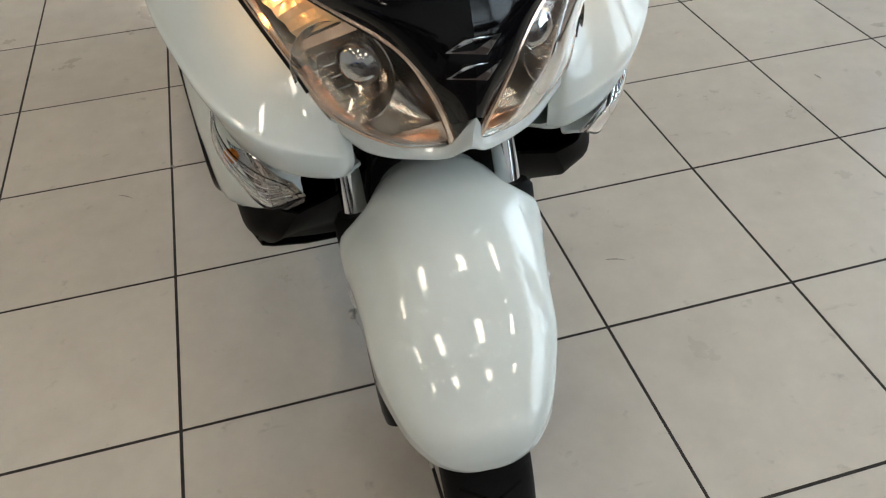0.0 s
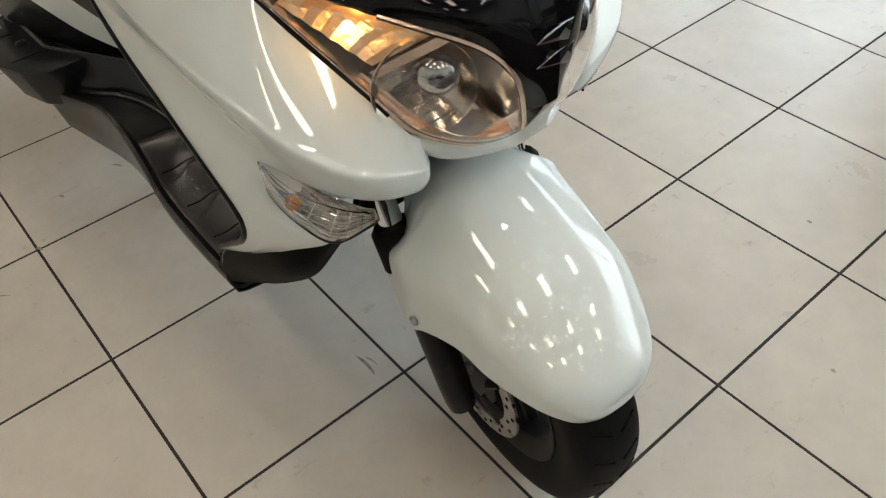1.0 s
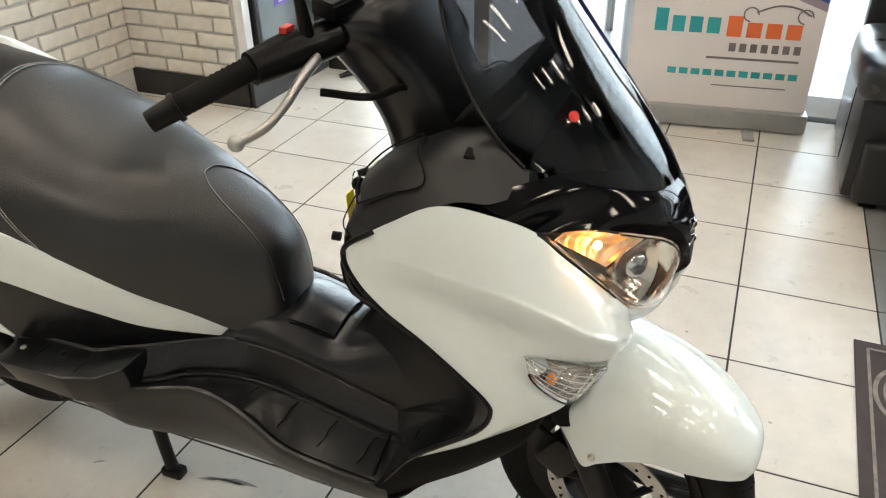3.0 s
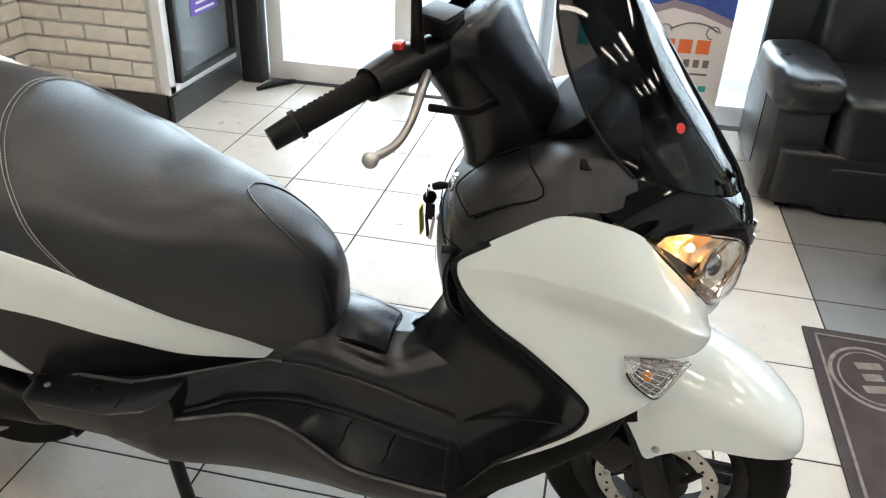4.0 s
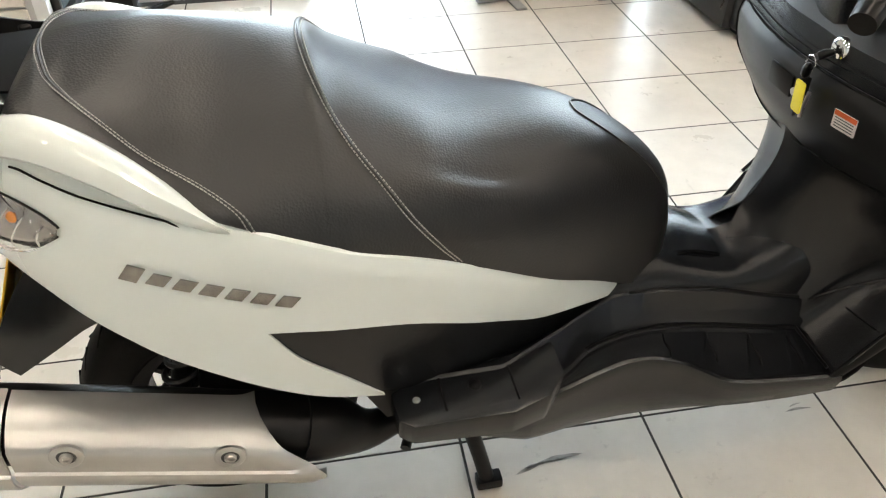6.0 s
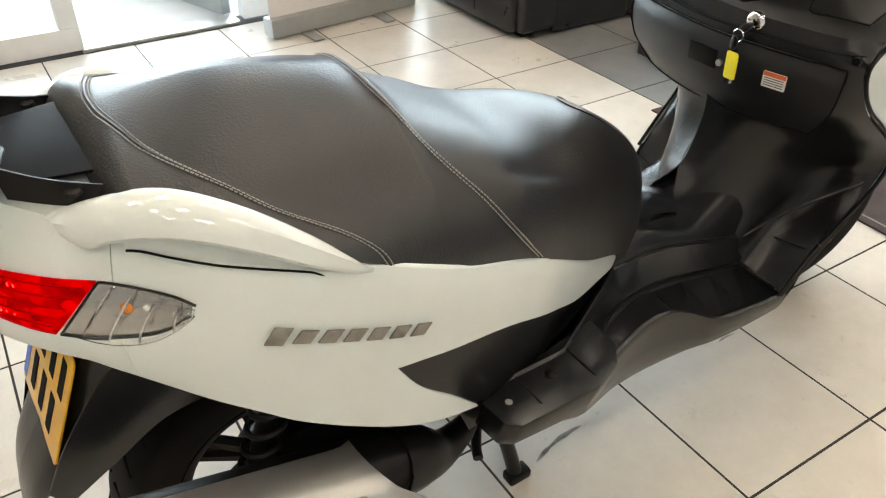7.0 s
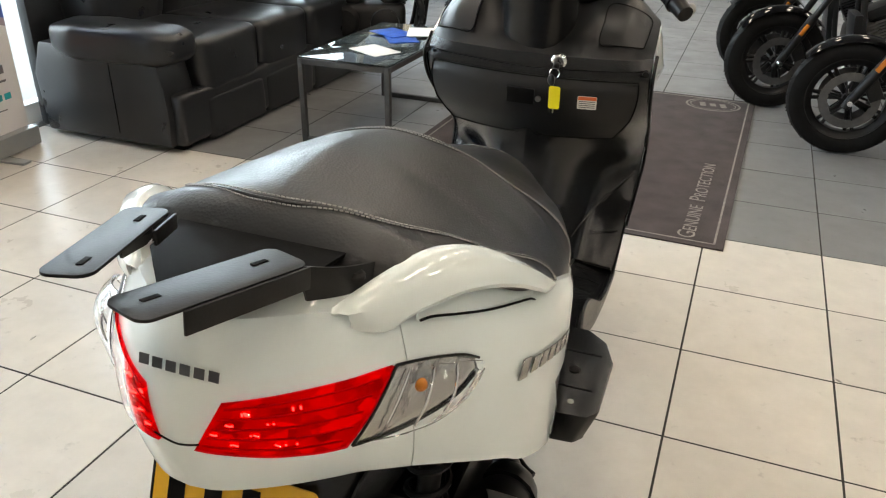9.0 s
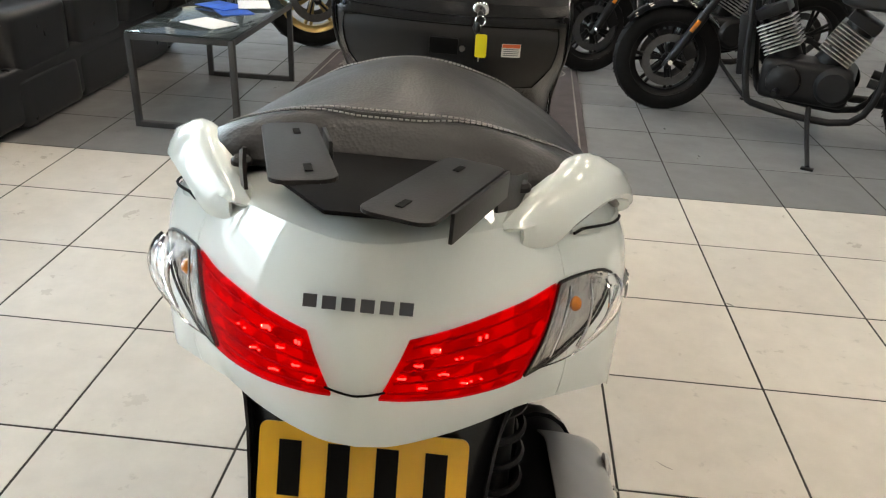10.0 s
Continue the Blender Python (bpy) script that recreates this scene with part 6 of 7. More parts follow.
for side in (-1, 1):
    cs = sp("stand_leg", tube([(-.82, .10 * side, .22), (-.79, .12 * side, .10), (-.772, .128 * side, .018)], [.016, .015, .015], 12), METAL_DARK, None, "black centre stand leg")
    sp("stand_foot", box(-.768, .130 * side, .012, .052, .032, .024, .006), METAL_DARK, cs)
sp("stand_bar", tube([(-.815, -.105, .2), (-.815, .105, .2)], .012, 10, 1), METAL_DARK)
sp("stand_pedal", tube([(-.90, -.16, .29), (-.93, -.20, .27), (-.94, -.22, .265)], .009, 10), METAL_DARK)

# ---------------- floor ----------------
floor = part("floor", box((ROOM_X0 + 3.34) / 2, (ROOM_Y0 + ROOM_Y1) / 2, -0.0299, 3.34 - ROOM_X0, ROOM_Y1 - ROOM_Y0, 0.058, 0), GROUT, None, "", False)
tagged(floor, "cream and grey square ceramic floor tiles with dark joints", "floor", kind="structure")


def tile_mesh(name, material, sx=TILE, sy=TILE):
    bm = box(0, 0, -0.004, sx - 0.0056, sy - 0.0056, 0.008, 0.0009, seg=1)
    me = bpy.data.meshes.new(name)
    bmesh.ops.recalc_face_normals(bm, faces=bm.faces)
    bm.to_mesh(me)
    bm.free()
    me.materials.append(material)
    return me


ME_LIGHT, ME_DARK = tile_mesh("tile", TILE_LIGHT), tile_mesh("tile", TILE_DARK)
far_verts = {0: [], 1: []}
for i in range(-11, 9):
    for j in range(-18, 11):
        cx, cy = (i + 0.5) * TILE, (j + 0.5) * TILE
        if cx + TILE / 2 > 3.34 or cx - TILE / 2 < ROOM_X0 - 0.01 or cy - TILE / 2 < ROOM_Y0 - 0.01:
            continue
        dark = cy < -0.8
        if -1.7 < cx < 3.3 and -3.3 < cy < 2.9:
            o = new("tile", ME_DARK if dark else ME_LIGHT)
            o.parent = floor
            o.location = (cx, cy, random.uniform(-0.0003, 0.0003))
        else:
            far_verts[int(dark)].append((cx, cy))
for dark, places in far_verts.items():
    v, f = [], []
    for cx, cy in places:
        h = TILE / 2 - 0.0028
        n = len(v)
        v += [(cx - h, cy - h, 0), (cx + h, cy - h, 0), (cx + h, cy + h, 0), (cx - h, cy + h, 0), (cx - h, cy - h, -.006), (cx + h, cy - h, -.006), (cx + h, cy + h, -.006), (cx - h, cy + h, -.006)]
        f += [(n, n + 1, n + 2, n + 3), (n, n + 4, n + 5, n + 1), (n + 1, n + 5, n + 6, n + 2), (n + 2, n + 6, n + 7, n + 3), (n + 3, n + 7, n + 4, n)]
    me = bpy.data.meshes.new("far_tiles")
    me.from_pydata(v, [], f)
    me.materials.append(TILE_DARK if dark else TILE_LIGHT)
    o = new("far_tiles", me)
    o.parent = floor
    tagged(o, kind="stuff")

# ---------------- loose things in the room ----------------
def pillow(cx, cy, cz, sx, sy, sz, e=0.32, wob=0.0, n=20, seed=0.0, bm=None):
    """A plump cushion block with soft edges and slight wrinkles."""
    b2 = bmesh.new()
    rows = []
    for i in range(n + 1):
        v = math.pi * (i / n - 0.5)
        row = []
        for j in range(2 * n):
            u = math.pi * j / n
            f = lambda w: math.copysign(abs(w) ** e, w)
            d = Vector((f(math.cos(v)) * f(math.cos(u)), f(math.cos(v)) * f(math.sin(u)), f(math.sin(v))))
            p = Vector((cx + d.x * sx / 2, cy + d.y * sy / 2, cz + d.z * sz / 2))
            if wob:
                p += d * wob * noise.noise(Vector((p.x * 9 + seed, p.y * 9, p.z * 9)))
            row.append(p)
        row.append(row[0])
        rows.append(row)
    grid_bm(rows, b2)
    bmesh.ops.remove_doubles(b2, verts=b2.verts, dist=0.0005)
    return b2 if bm is None else merge(bm, b2)


sofa = empty("sofa", label="black leather reclining three seat sofa by the window", category="sofa")
SY0, SY1 = -0.69, -2.62
part("base", box(2.68, (SY0 + SY1) / 2, 0.15, 0.80, SY0 - SY1 - 0.10, 0.24, 0.03, seg=3), SOFA, sofa)
for y in (SY0 - 0.115, SY1 + 0.115):
    arm = bmesh.new()
    prof = [(2.335, 0.03), (2.325, 0.16), (2.335, 0.30), (2.36, 0.42), (2.45, 0.455), (3.02, 0.455), (3.08, 0.30), (3.06, 0.03)]
    prism(prof, 0.20, Matrix(((1, 0, 0, 0), (0, 0, -1, y + 0.10), (0, 1, 0, 0), (0, 0, 0, 1))), 0.018, arm)
    a = part("arm", arm, SOFA, sofa, "padded leather arm")
    part("arm_pad", pillow(2.615, y, 0.475, 0.70, 0.27, 0.17, 0.50, 0.008, 28, seed=y), SOFA, a)
    part("seam", box(2.62, y + (0.102 if y > -1 else -0.102), 0.25, 0.003, 0.003, 0.36, 0), INK_AND_GAPS, a)
sw = (SY0 - SY1 - 0.46) / 3
for k in range(3):
    y = SY0 - 0.23 - sw * (k + 0.5)
    part("seat_cushion", pillow(2.62, y, 0.352, 0.68, sw - 0.002, 0.27, 0.22, 0.006, 28, seed=k * 3.1), SOFA, sofa)
    part("footrest_panel", pillow(2.36, y, 0.113, 0.17, sw - 0.002, 0.205, 0.16, 0.003, 20, seed=k * 1.7), SOFA, sofa)
    back = part("back_cushion", pillow(2.97, y, 0.60, 0.28, sw - 0.008, 0.40, 0.36, 0.022, 28, seed=k * 5.3), SOFA, sofa, "plump wrinkled back cushion")
    part("head_cushion", pillow(3.0, y, 0.86, 0.26, sw - 0.008, 0.28, 0.40, 0.022, 28, seed=k * 2.3), SOFA, back)
part("back_panel", box(3.09, (SY0 + SY1) / 2, 0.5, 0.06, SY0 - SY1 - 0.06, 0.92, 0.02), SOFA, sofa)
for x in (2.36, 3.0):
    for y in (SY0 - 0.12, SY1 + 0.12):
        part("foot", box(x, y, 0.016, 0.06, 0.06, 0.032, 0.004), PLASTIC_DARK, sofa)

tbl = empty("coffee_table", label="low glass topped coffee table with a dark metal frame", category="table")
TX0, TX1, TY0, TY1, TH = 1.44, 1.88, -1.12, -2.0, 0.405
for x in (TX0, TX1):
    for y in (TY0, TY1):
        part("leg", box(x, y, TH / 2, 0.025, 0.025, TH - 0.002, 0.002), TABLE_METAL, tbl)
for y in (TY0, TY1):
    part("floor_bar", box((TX0 + TX1) / 2, y, 0.0125, TX1 - TX0 - 0.025, 0.025, 0.025, 0.002), TABLE_METAL, tbl)
    part("top_rail", box((TX0 + TX1) / 2, y, TH - 0.0135, TX1 - TX0 - 0.025, 0.025, 0.025, 0.002), TABLE_METAL, tbl)
for x in (TX0, TX1):
    part("top_rail", box(x, (TY0 + TY1) / 2, TH - 0.0135, 0.025, TY0 - TY1 - 0.025, 0.025, 0.002), TABLE_METAL, tbl)
TABLE_GLASS = mat("smoked_table_glass", (0.22, 0.27, 0.28), 0.02, trans=0.85, ior=1.45)
part("tabletop", box((TX0 + TX1) / 2, (TY0 + TY1) / 2, TH + 0.004, TX1 - TX0 + 0.02, TY0 - TY1 + 0.02, 0.008, 0.002), TABLE_GLASS, tbl, "smoked glass top")
lf = part("paper_sheet", box(0, 0, 0.0015, 0.15, 0.21, 0.003, 0.0005), PAPER)
lf.matrix_world = pose(1.62, -1.36, TH + 0.008, 0, 0, 62)
tagged(lf, "white printed sheet lying on the glass table", "paper")
for k, (x, y, a) in enumerate(((1.62, -1.66, 35), (1.70, -1.74, 60), (1.56, -1.80, 20))):
    b = part("brochure", box(0, 0, 0.002, 0.15, 0.21, 0.004, 0.0006), BLUE if k < 2 else PAPER)
    b.matrix_world = pose(x, y, TH + 0.008 + 0.0045 * k, 0, 0, a)
    tagged(b, "blue glossy brochure lying on the glass table" if k < 2 else "pale brochure lying on the glass table", "brochure", "brochures on the table")

# printed carpet mat
fm = empty("floor_mat", pose(0.648, -1.727, 0.0, 0, 0, -1.4), label="dark brown carpet mat with beige print on the tiles", category="mat")
MW, ML = 1.49, 2.04
part("carpet", box(0, 0, 0.004, MW, ML, 0.006, 0.002), MAT_BROWN, fm)
bd = bmesh.new()
for sx, sy, px, py in ((MW - 0.07, 0.008, 0, ML / 2 - 0.035), (MW - 0.07, 0.008, 0, -ML / 2 + 0.035), (0.008, ML - 0.07, MW / 2 - 0.035, 0), (0.008, ML - 0.07, -MW / 2 + 0.035, 0)):
    box(px, py, 0.0073, sx, sy, 0.0008, 0, bm=bd)
part("border_line", bd, MAT_PRINT, fm)
def small_caps(word, size, m):
    """A word with a tall first letter, laid out from x = 0 on its baseline; returns the mesh and its width."""
    bm, x = bmesh.new(), 0.0
    for k, (letters, h) in enumerate(((word[0], size), (word[1:], size * 0.8))):
        b = text_bm(letters, h, Matrix(), 0.0004)
        lo, hi = min(v.co.x for v in b.verts), max(v.co.x for v in b.verts)
        base = min(v.co.y for v in b.verts)
        bmesh.ops.transform(b, matrix=Matrix.Translation((x - lo, -base, 0)), verts=b.verts)
        x += hi - lo + 0.10 * size
        merge(bm, b)
    bmesh.ops.transform(bm, matrix=m, verts=bm.verts)
    return bm, x


for sgn, y0 in ((-1, 0.965), (1, -0.965)):
    run = 0.0
    for word in ("GENUINE", "PROTECTION"):
        at = Matrix.Translation((sgn * (MW / 2 - 0.108), y0 + sgn * run, 0.0075)) @ Matrix.Rotation(radians(90 * sgn), 4, "Z")
        wbm, width = small_caps(word, 0.092, at)
        part("lettering", wbm, MAT_PRINT, fm, "beige word along the mat's edge")
        run += width + 0.045


def oval(cx, cy, rx, ry, w):
    rows = []
    for k in range(41):
        a = 2 * math.pi * k / 40
        rows.append([(cx + (rx - d) * math.cos(a), cy + (ry - d) * math.sin(a), 0.0076) for d in (0, w)])
    return grid_bm(rows)


for cx, cy in ((-0.525, -0.86), (0.52, 0.86)):
    lg = oval(cx, cy, 0.15, 0.12, 0.012)
    merge(lg, oval(cx, cy, 0.125, 0.095, 0.006))
    for k in range(3):
        box(cx - 0.055 + 0.055 * k, cy, 0.0076, 0.032, 0.075 - 0.02 * (k % 2), 0.0006, 0, (0, 0, 12), bm=lg)
    part("printed_emblem", lg, MAT_PRINT, fm, "beige oval emblem of plain shapes")

# roll-up banner
bn = empty("banner_stand", pose(2.985, -0.17, 0, 0, 0, 96.3 - 180), label="roll-up banner on a grey base by the shop front", category="banner")
# local: x runs along the banner, from its door end (-) to its sofa end (+); y towards the window
part("base", box(0, 0, 0.052, 0.83, 0.09, 0.088, 0.012), FRAME_GREY, bn, "grey metal cassette")
for x in (-0.24, 0.17):
    part("foot", box(x, -0.07, 0.008, 0.05, 0.20, 0.012, 0.004), FRAME_GREY, bn)
part("sheet", box(0, 0.0, 1.05, 0.80, 0.003, 1.92, 0), BANNER, bn, "printed white vinyl sheet", False)
part("pole", tube([(0, 0.02, 0.09), (0, 0.02, 2.0)], 0.008, 8, 1), FRAME_GREY, bn)
part("top_bar", box(0, 0, 2.01, 0.82, 0.02, 0.03, 0.004), FRAME_GREY, bn)
top = [(-0.4, 2.0), (-0.4, 0.66), (-0.3, 0.67), (-0.2, 0.66), (-0.05, 0.62), (0.05, 0.60), (0.12, 0.625), (0.25, 0.60), (0.4, 0.545), (0.4, 2.0)]
UPM = Matrix(((1, 0, 0, 0), (0, 0, -1, -0.002), (0, 1, 0, 0), (0, 0, 0, 1)))
part("mauve_field", prism([(x, z) for x, z in top], 0.0006, UPM), BANNER_MAUVE, bn, "", False)
part("blue_field", prism([(x, z if z > 1 else z + 0.035) for x, z in top], 0.0012, UPM), BANNER_BLUE, bn, "", False)
part("red_field", prism([(-0.4, 0.72), (-0.02, 0.68), (0.02, 0.78), (-0.4, 0.95)], 0.0018, UPM), BANNER_RED, bn, "", False)
pb = bmesh.new()
for k in range(4):
    prism([(-0.30 + 0.075 * k, 0.43), (-0.245 + 0.075 * k, 0.43), (-0.245 + 0.075 * k, 0.50 if k else 0.53), (-0.30 + 0.075 * k, 0.50 if k else 0.53)], 0.0008, UPM, 0, pb)
part("teal_print", pb, BANNER_TEAL, bn, "teal brand word as plain bars", False)
pb = bmesh.new()
for k in range(4):
    prism([(0.01 + 0.082 * k, 0.42), (0.072 + 0.082 * k, 0.42), (0.072 + 0.082 * k, 0.485 if k else 0.51), (0.01 + 0.082 * k, 0.485 if k else 0.51)], 0.0008, UPM, 0, pb)
part("orange_print", pb, BANNER_ORANGE, bn, "orange brand word as plain bars", False)
pb = bmesh.new()
for k in range(7):
    prism([(0.03 + 0.045 * k, 0.355), (0.058 + 0.045 * k, 0.355), (0.058 + 0.045 * k, 0.392), (0.03 + 0.045 * k, 0.392)], 0.0008, UPM, 0, pb)
prism([(-0.06, 0.318), (0.33, 0.318), (0.33, 0.328), (-0.06, 0.328)], 0.0008, UPM, 0, pb)
prism([(-0.02, 0.195), (0.30, 0.195), (0.30, 0.200), (-0.02, 0.200)], 0.0008, UPM, 0, pb)
part("grey_print", pb, BANNER_GREY, bn, "grey small print as plain bars", False)
pb = bmesh.new()
for k in range(11):
    prism([(-0.22 + 0.052 * k, 0.240), (-0.182 + 0.052 * k, 0.240), (-0.182 + 0.052 * k, 0.268), (-0.22 + 0.052 * k, 0.268)], 0.0008, UPM, 0, pb)
part("address_print", pb, BANNER_TEAL, bn, "teal web address as plain bars", False)
part("line_mark", tube([(0.12, -0.003, 0.53), (0.2, -0.003, 0.56), (0.28, -0.003, 0.555), (0.34, -0.003, 0.525)], 0.004, 6, 5), BANNER_GREY, bn)
for cx in (0.10, 0.32):
    rg = [(cx + 0.03 * math.cos(a), -0.003, 0.52 + 0.03 * math.sin(a)) for a in [2 * math.pi * k / 12 for k in range(10)]]
    part("ring_mark", tube(rg, 0.003, 6, 2), BANNER_GREY, bn)


# parked motorcycles
def motorcycle(name, label, tank, rim_mat, cruiser, steer_deg, group):
    e = empty(name, label=label, category="motorcycle", group=group)
    Rf, L = 0.31, 1.48
    S = Matrix.Translation((0, 0, 0)) @ Matrix.Rotation(radians(steer_deg), 4, "Z")

    def add(nm, bm, material, parent=e, lab="", steer=False):
        if steer:
            bmesh.ops.transform(bm, matrix=S, verts=bm.verts)
        return part(nm, bm, material, parent, lab)

    for nm, cx, w, st in (("front_tyre", 0.0, 0.115, True), ("rear_tyre", -L, 0.16, False)):
        m = Matrix.Translation((cx, 0, Rf))
        r, rr = Rf, 0.215
        prof = [(rr, -w * .38), (rr + .012, -w * .44), (r * .88, -w * .5), (r * .955, -w * .40), (r * .99, -w * .2), (r, 0), (r * .99, w * .2), (r * .955, w * .40), (r * .88, w * .5), (rr + .012, w * .44), (rr, w * .38), (rr, -w * .38)]
        ty = add(nm, lathe(prof, 44, m), RUBBER, e, "treaded black motorcycle tyre", st)
        gr = bmesh.new()
        for k in range(22):
            a = 2 * math.pi * k / 22
            for s in (-1, 1):
                b = box(0, 0, 0, 0.006, w * .45, 0.004, 0, (0, 0, 35 * s))
                bmesh.ops.transform(b, matrix=m @ Matrix.Rotation(-a - .12 * s, 4, "Y") @ Matrix.Translation((0, s * w * .22, r * .978)) @ Matrix.Rotation(radians(-24 * s), 4, "X"), verts=b.verts)
                merge(gr, b)
        tagged(add("tread_grooves", gr, INK_AND_GAPS, ty, "", st), kind="stuff")
        rm = lathe([(rr + .004, -w * .40), (rr - .01, -w * .34), (rr - .028, -w * .2), (rr - .028, w * .2), (rr - .01, w * .34), (rr + .004, w * .40)], 40, m)
        bmesh.ops.solidify(rm, geom=rm.faces[:], thickness=.004)
        add("rim", rm, rim_mat, ty, "", st)
        hub = lathe([(0, -.05), (.035, -.05), (.035, .05), (0, .05)], 20, m)
        for k in range(7):
            a = 2 * math.pi * k / 7
            for s in (-.10, .10):
                b = tube([(.03 * math.cos(a), 0, .03 * math.sin(a)), ((rr - .02) * math.cos(a + s), 0, (rr - .02) * math.sin(a + s))], [.014, .010], 8, 1)
                bmesh.ops.transform(b, matrix=m, verts=b.verts)
                merge(hub, b)
        add("spokes", hub, rim_mat, ty, "", st)
        for s in ((-1, 1) if cx == 0 else (-1,)):
            dm = m @ Matrix.Translation((0, s * .068, 0))
            d = lathe([(.105, .0022), (.15, .0022), (.15, -.0022), (.105, -.0022), (.105, .0022)], 40, dm)
            add("brake_disc", d, DISC_DARK, ty, "", st)
            for k in range(6):
                a = 2 * math.pi * k / 6
                b = tube([(.03 * math.cos(a), 0, .03 * math.sin(a)), (.11 * math.cos(a + .2), 0, .11 * math.sin(a + .2))], .008, 6, 1, flat=.5)
                bmesh.ops.transform(b, matrix=dm, verts=b.verts)
                add("carrier_arm", b, METAL_DARK, ty, "", st)
    T = Vector((-math.sin(radians(29)), 0, math.cos(radians(29))))
    for s in (-1, 1):
        p0 = Vector((0, s * .095, Rf))
        lo = add("fork_lower", tube([p0 - T * .04, p0 + T * .05, p0 + T * .32], [.022, .027, .029], 16, 3), METAL_DARK, e, "", True)
        add("fork_tube", tube([p0 + T * .30, p0 + T * .78], .021, 16, 1), METAL_DARK if cruiser else STEEL, lo, "", True)
        add("axle_nut", tube([p0 + Vector((0, s * .02, 0)), p0 + Vector((0, s * .045, 0))], [.018, .014], 12, 1), CHROME, lo, "", True)
        add("caliper", box(-.10, s * .085, Rf + .07, .075, .045, .11, .012, (0, 30, 0)), METAL_DARK, lo, "", True)
        rf = p0 + T * .24 + Vector((0.012, s * .028, 0))
        add("side_reflector", box(rf.x, rf.y, rf.z, .026, .008, .075, .003, (0, -29, 0)), AMBER, lo, "orange side reflector", True)
    fd = []
    for k in range(15):
        a = radians(40 + 100 * k / 14)
        fd.append([(Rf * 1.09 * math.cos(a) * (1 - .02 * abs(u)), .072 * u, Rf + (Rf * 1.09 - .03 * u * u) * math.sin(a)) for u in (-1, -.7, -.35, 0, .35, .7, 1)])
    add("front_fender", skin(fd, 2, 1, .004), GLOSS_BLACK if cruiser else PLASTIC_DARK, e, "glossy black front fender", True)
    hd = Vector((-.36, 0, 1.0))
    add("headlamp", lathe([(0, -.10), (.05, -.09), (.085, -.03), (.09, .03), (.085, .04), (0, .05)], 24, Matrix.Translation((hd.x + .12, 0, .90)) @ Matrix.Rotation(radians(-90), 4, "Z")), GLOSS_BLACK, e, "", True)
    add("triple_clamp", box(-.36, 0, .95, .07, .25, .04, .01, (0, 29, 0)), METAL_DARK, e, "", True)
    add("handlebar", tube([(-.62, -.38, 1.02), (-.50, -.28, 1.08), (-.40, -.1, 1.05), (-.40, .1, 1.05), (-.50, .28, 1.08), (-.62, .38, 1.02)], .013, 12), METAL_DARK, e, "", True)
    tk = []
    for x, z, w, h in ((-.42, .90, .06, .07), (-.50, .92, .12, .10), (-.65, .93, .145, .12), (-.80, .90, .12, .10), (-.92, .85, .07, .06)):
        tk.append([(x, w * math.cos(a), z + h * math.sin(a)) for a in [2 * math.pi * k / 14 for k in range(15)]])
    add("fuel_tank", skin(tk, 2, 5, 0), tank, e, "")
    add("seat", pillow(-1.12, 0, .78, .55, .26, .12, .5, bm=None), LEATHER, e)
    add("rear_fender", skin([[((Rf * 1.12) * math.cos(radians(a)) - L, .09 * u, Rf + (Rf * 1.12 - .02 * u * u) * math.sin(radians(a))) for u in (-1, -.5, 0, .5, 1)] for a in (60, 85, 110, 135, 155)], 3, 3, .004), GLOSS_BLACK, e)
    for s in (-1, 1):
        add("frame_tube", tube([(-.40, s * .04, .92), (-.44, s * .10, .60), (-.50, s * .14, .25), (-.60, s * .15, .17), (-1.05, s * .15, .17), (-1.15, s * .14, .45), (-1.10, s * .12, .75)], .019, 12), METAL_DARK, e)
        add("swing_arm", tube([(-1.08, s * .12, .38), (-L, s * .12, Rf)], .024, 10, 1), METAL_DARK, e)
        add("rear_shock", tube([(-1.36, s * .15, .36), (-1.22, s * .15, .72)], .026, 10, 1), METAL_DARK, e)
    add("radiator", box(-.43, 0, .47, .05, .24, .32, .01, (0, 8, 0)), METAL_DARK, e)
    add("crankcase", box(-.78, 0, .32, .46, .27, .22, .05, seg=3), METAL_DARK, e, "black engine crankcase")
    for s in (-1, 1):
        cv = add("clutch_cover", lathe([(0, .035), (.06, .034), (.085, .02), (.09, 0)], 26, Matrix.Translation((-.68, s * .135, .32)) @ (Matrix() if s > 0 else Matrix.Rotation(math.pi, 4, "X"))), METAL_DARK, e)
        for k in range(6):
            a = 2 * math.pi * k / 6
            add("cover_bolt", tube([(-.68 + .082 * math.cos(a), s * .14, .32 + .082 * math.sin(a)), (-.68 + .082 * math.cos(a), s * .152, .32 + .082 * math.sin(a))], .006, 8, 1), STEEL, cv)
        add("pulley_cover", lathe([(0, .03), (.075, .028), (.095, .01), (.1, 0)], 26, Matrix.Translation((-.93, s * .135, .33)) @ (Matrix() if s > 0 else Matrix.Rotation(math.pi, 4, "X"))), METAL_DARK, e)
    for tilt, x in ((28, -.66), (-28, -.86)):
        d = Vector((math.sin(radians(tilt)), 0, math.cos(radians(tilt))))
        o = Vector((x, 0, .42))
        cy = add("cylinder", tube([o, o + d * .24], .075, 20, 1), METAL_DARK, e, "black engine cylinder")
        for k in range(9):
            c = o + d * (.06 + .019 * k)
            b = box(0, 0, 0, .185, .20, .007, .002)
            bmesh.ops.transform(b, matrix=Matrix.Translation(c) @ Matrix.Rotation(radians(tilt), 4, "Y"), verts=b.verts)
            add("cooling_fin", b, STEEL if cruiser else METAL_DARK, cy)
        hd2 = o + d * .27
        b = box(0, 0, 0, .17, .18, .06, .015)
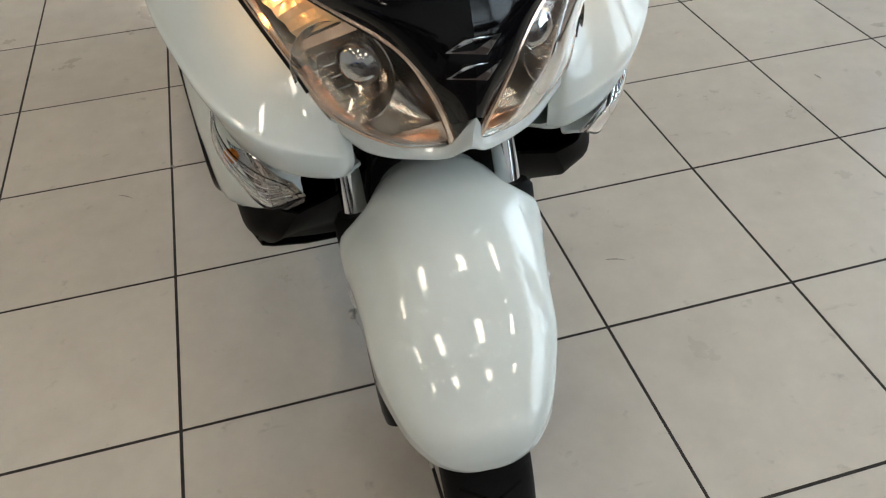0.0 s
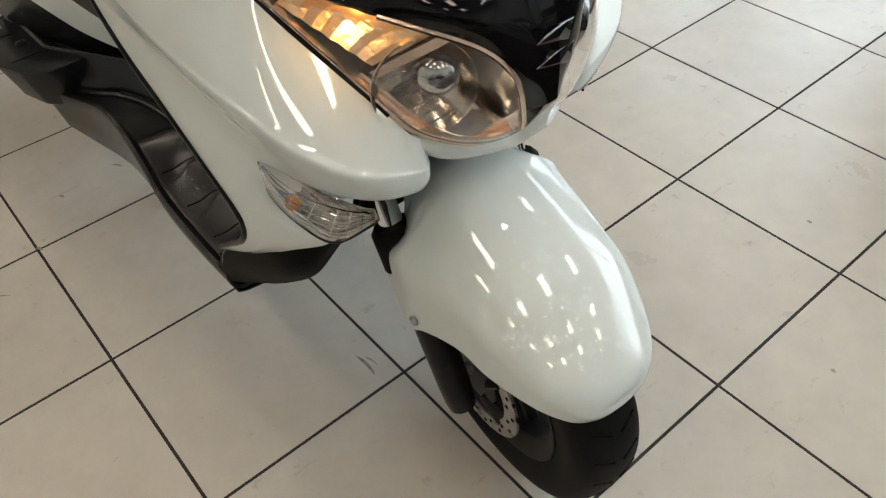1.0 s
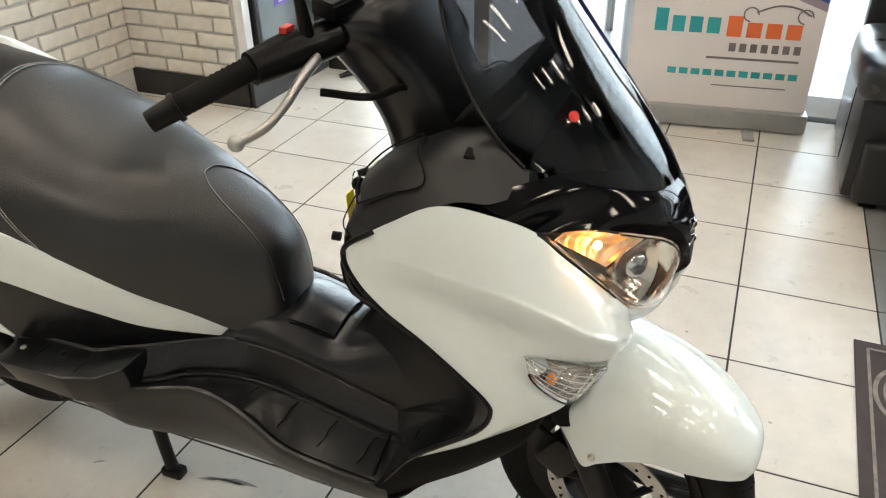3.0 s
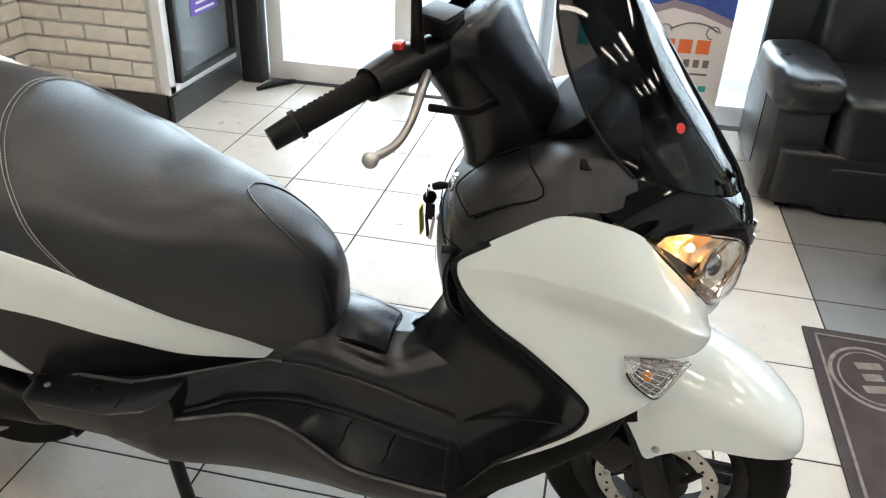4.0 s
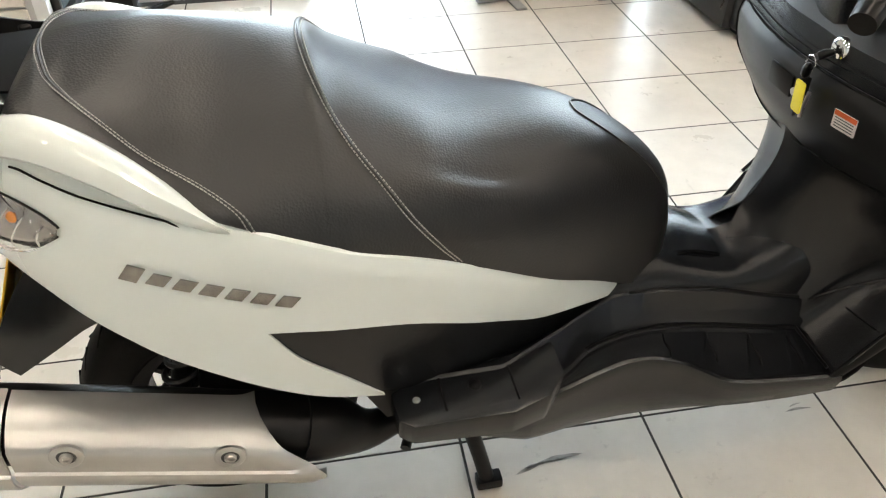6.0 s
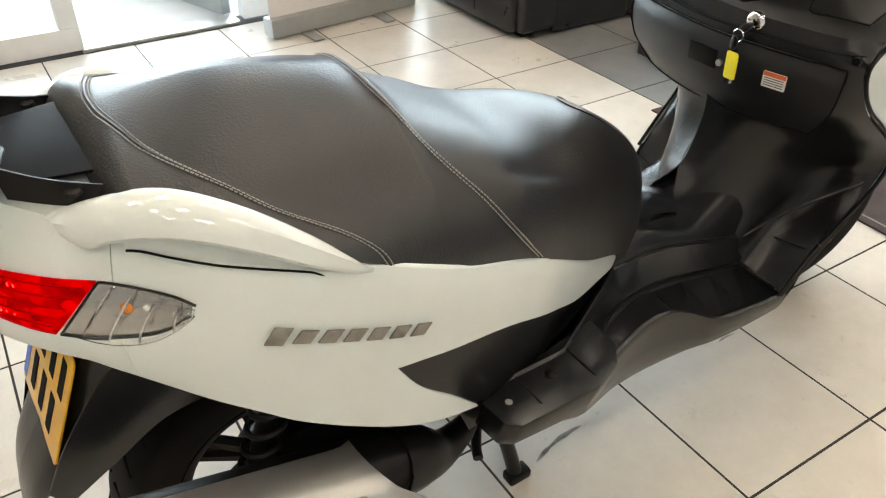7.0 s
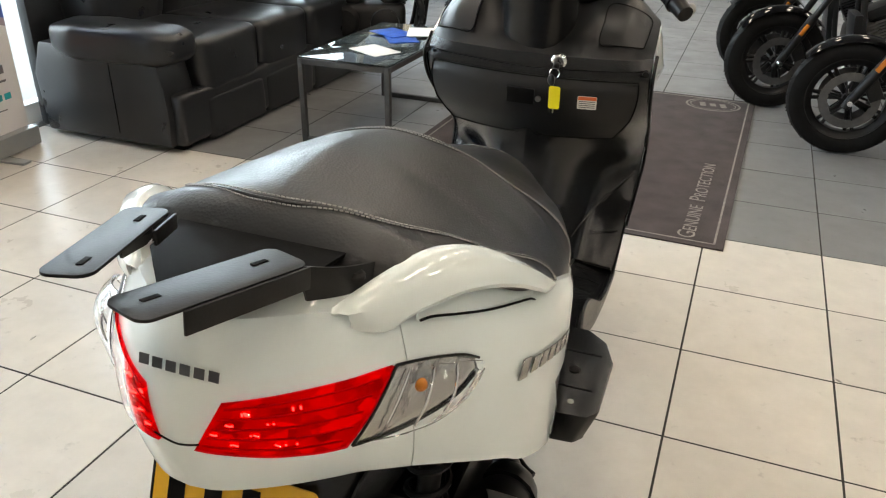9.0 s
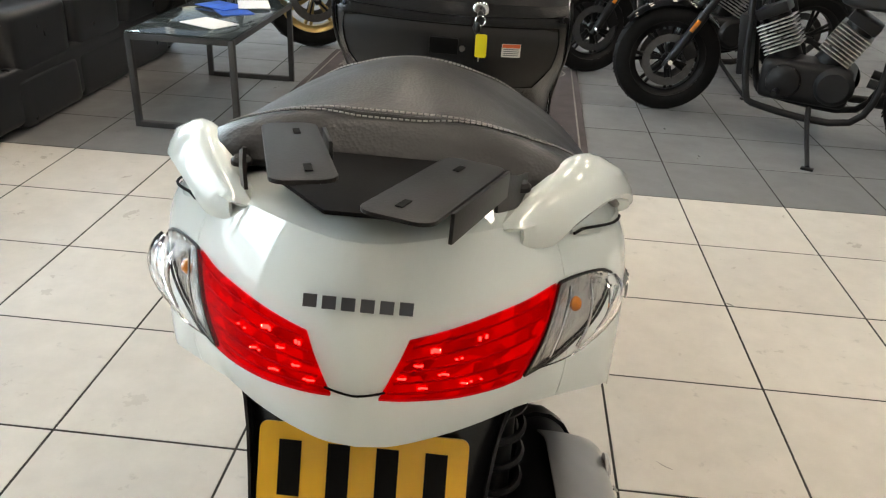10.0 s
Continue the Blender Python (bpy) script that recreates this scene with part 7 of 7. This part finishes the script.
        bmesh.ops.transform(b, matrix=Matrix.Translation(hd2) @ Matrix.Rotation(radians(tilt), 4, "Y"), verts=b.verts)
        add("rocker_cover", b, METAL_DARK, cy)
    ex = add("exhaust_pipe", tube([(-.55, -.09, .56), (-.46, -.15, .42), (-.50, -.19, .24), (-.75, -.21, .20), (-1.15, -.21, .22)], .022, 12), METAL_DARK, e)
    add("silencer", tube([(-1.1, -.21, .22), (-1.2, -.215, .23), (-1.65, -.23, .30)], [.03, .048, .05], 16, 3), METAL_DARK, ex)
    add("foot_rest", tube([(-.66, -.24, .27), (-.66, .24, .27)], .016, 10, 1), METAL_DARK, e)
    st = add("side_stand", tube([(-.84, .14, .20), (-.87, .28, .13), (-.94, .54, .012)], [.015, .013, .012], 10), METAL_DARK, e, "black side stand, out")
    add("stand_foot", box(-.942, .548, .007, .06, .035, .012, .003), METAL_DARK, st)
    return e


bikes = []
for tank, rim_m, cruiser, (x, y, yaw), sd, lab in (
        (BLUE_PAINT, METAL_DARK, True, (-0.50, -2.02, -26), 26, "black cruiser motorcycle on its side stand, finned engine"),
        (GLOSS_BLACK, METAL_DARK, True, (-0.17, -2.70, 6), 10, "black motorcycle parked second in the row"),
        (GLOSS_BLACK, METAL_DARK, False, (-0.08, -3.42, 5), 10, "black motorcycle parked third in the row"),
        (GLOSS_BLACK, GOLD, False, (1.52, -2.84, 207), -6, "dark motorcycle with gold rims behind the table"),
        (GLOSS_BLACK, STEEL, False, (1.32, -5.55, 190), -10, "dark motorcycle at the far end of the showroom")):
    b = motorcycle("motorcycle", lab, tank, rim_m, cruiser, sd, "parked motorcycles")
    b.matrix_world = pose(x, y, 0, 0, 0, yaw) @ Matrix.Scale(0.86 if x < 0 else 1.0, 4)
    bikes.append(b)

# scuff marks on the tiles: start, end, half width
for x0, y0, x1, y1, w in ((0.300, 0.705, 0.327, 0.558, 0.0065), (0.306, 0.690, 0.320, 0.60, 0.003), (0.354, 0.092, 0.355, 0.030, 0.003), (0.366, 0.075, 0.372, 0.045, 0.002), (-0.125, 0.725, -0.092, 0.702, 0.002),
                          (0.873, 0.172, 0.913, 0.158, 0.0022), (1.722, 0.679, 1.725, 0.652, 0.004), (-0.398, -0.018, -0.425, 0.004, 0.004), (0.103, 0.948, 0.112, 0.934, 0.003), (-0.001, 0.809, 0.008, 0.790, 0.004),
                          (0.247, 0.971, 0.264, 0.946, 0.003), (0.976, -0.512, 0.975, -0.523, 0.004), (1.287, -0.272, 1.288, -0.284, 0.004)):
    d = Vector((x1 - x0, y1 - y0, 0))
    n = Vector((-d.y, d.x, 0)).normalized()
    up, dn = [], []
    for k in range(13):
        t = k / 12
        m = Vector((x0, y0, 0.0009)) + d * t + n * 0.06 * d.length * math.sin(t * 3.1)
        h = w * math.sin(math.pi * t) ** 0.6 * random.uniform(0.45, 1.1) + 0.0003
        up.append(m + n * h), dn.append(m - n * h)
    tagged(part("tile_scuff", grid_bm([up, dn]), SCUFF), "grey rubber scuff mark on a cream tile", "scuff", "scuffs on the floor", "structure")
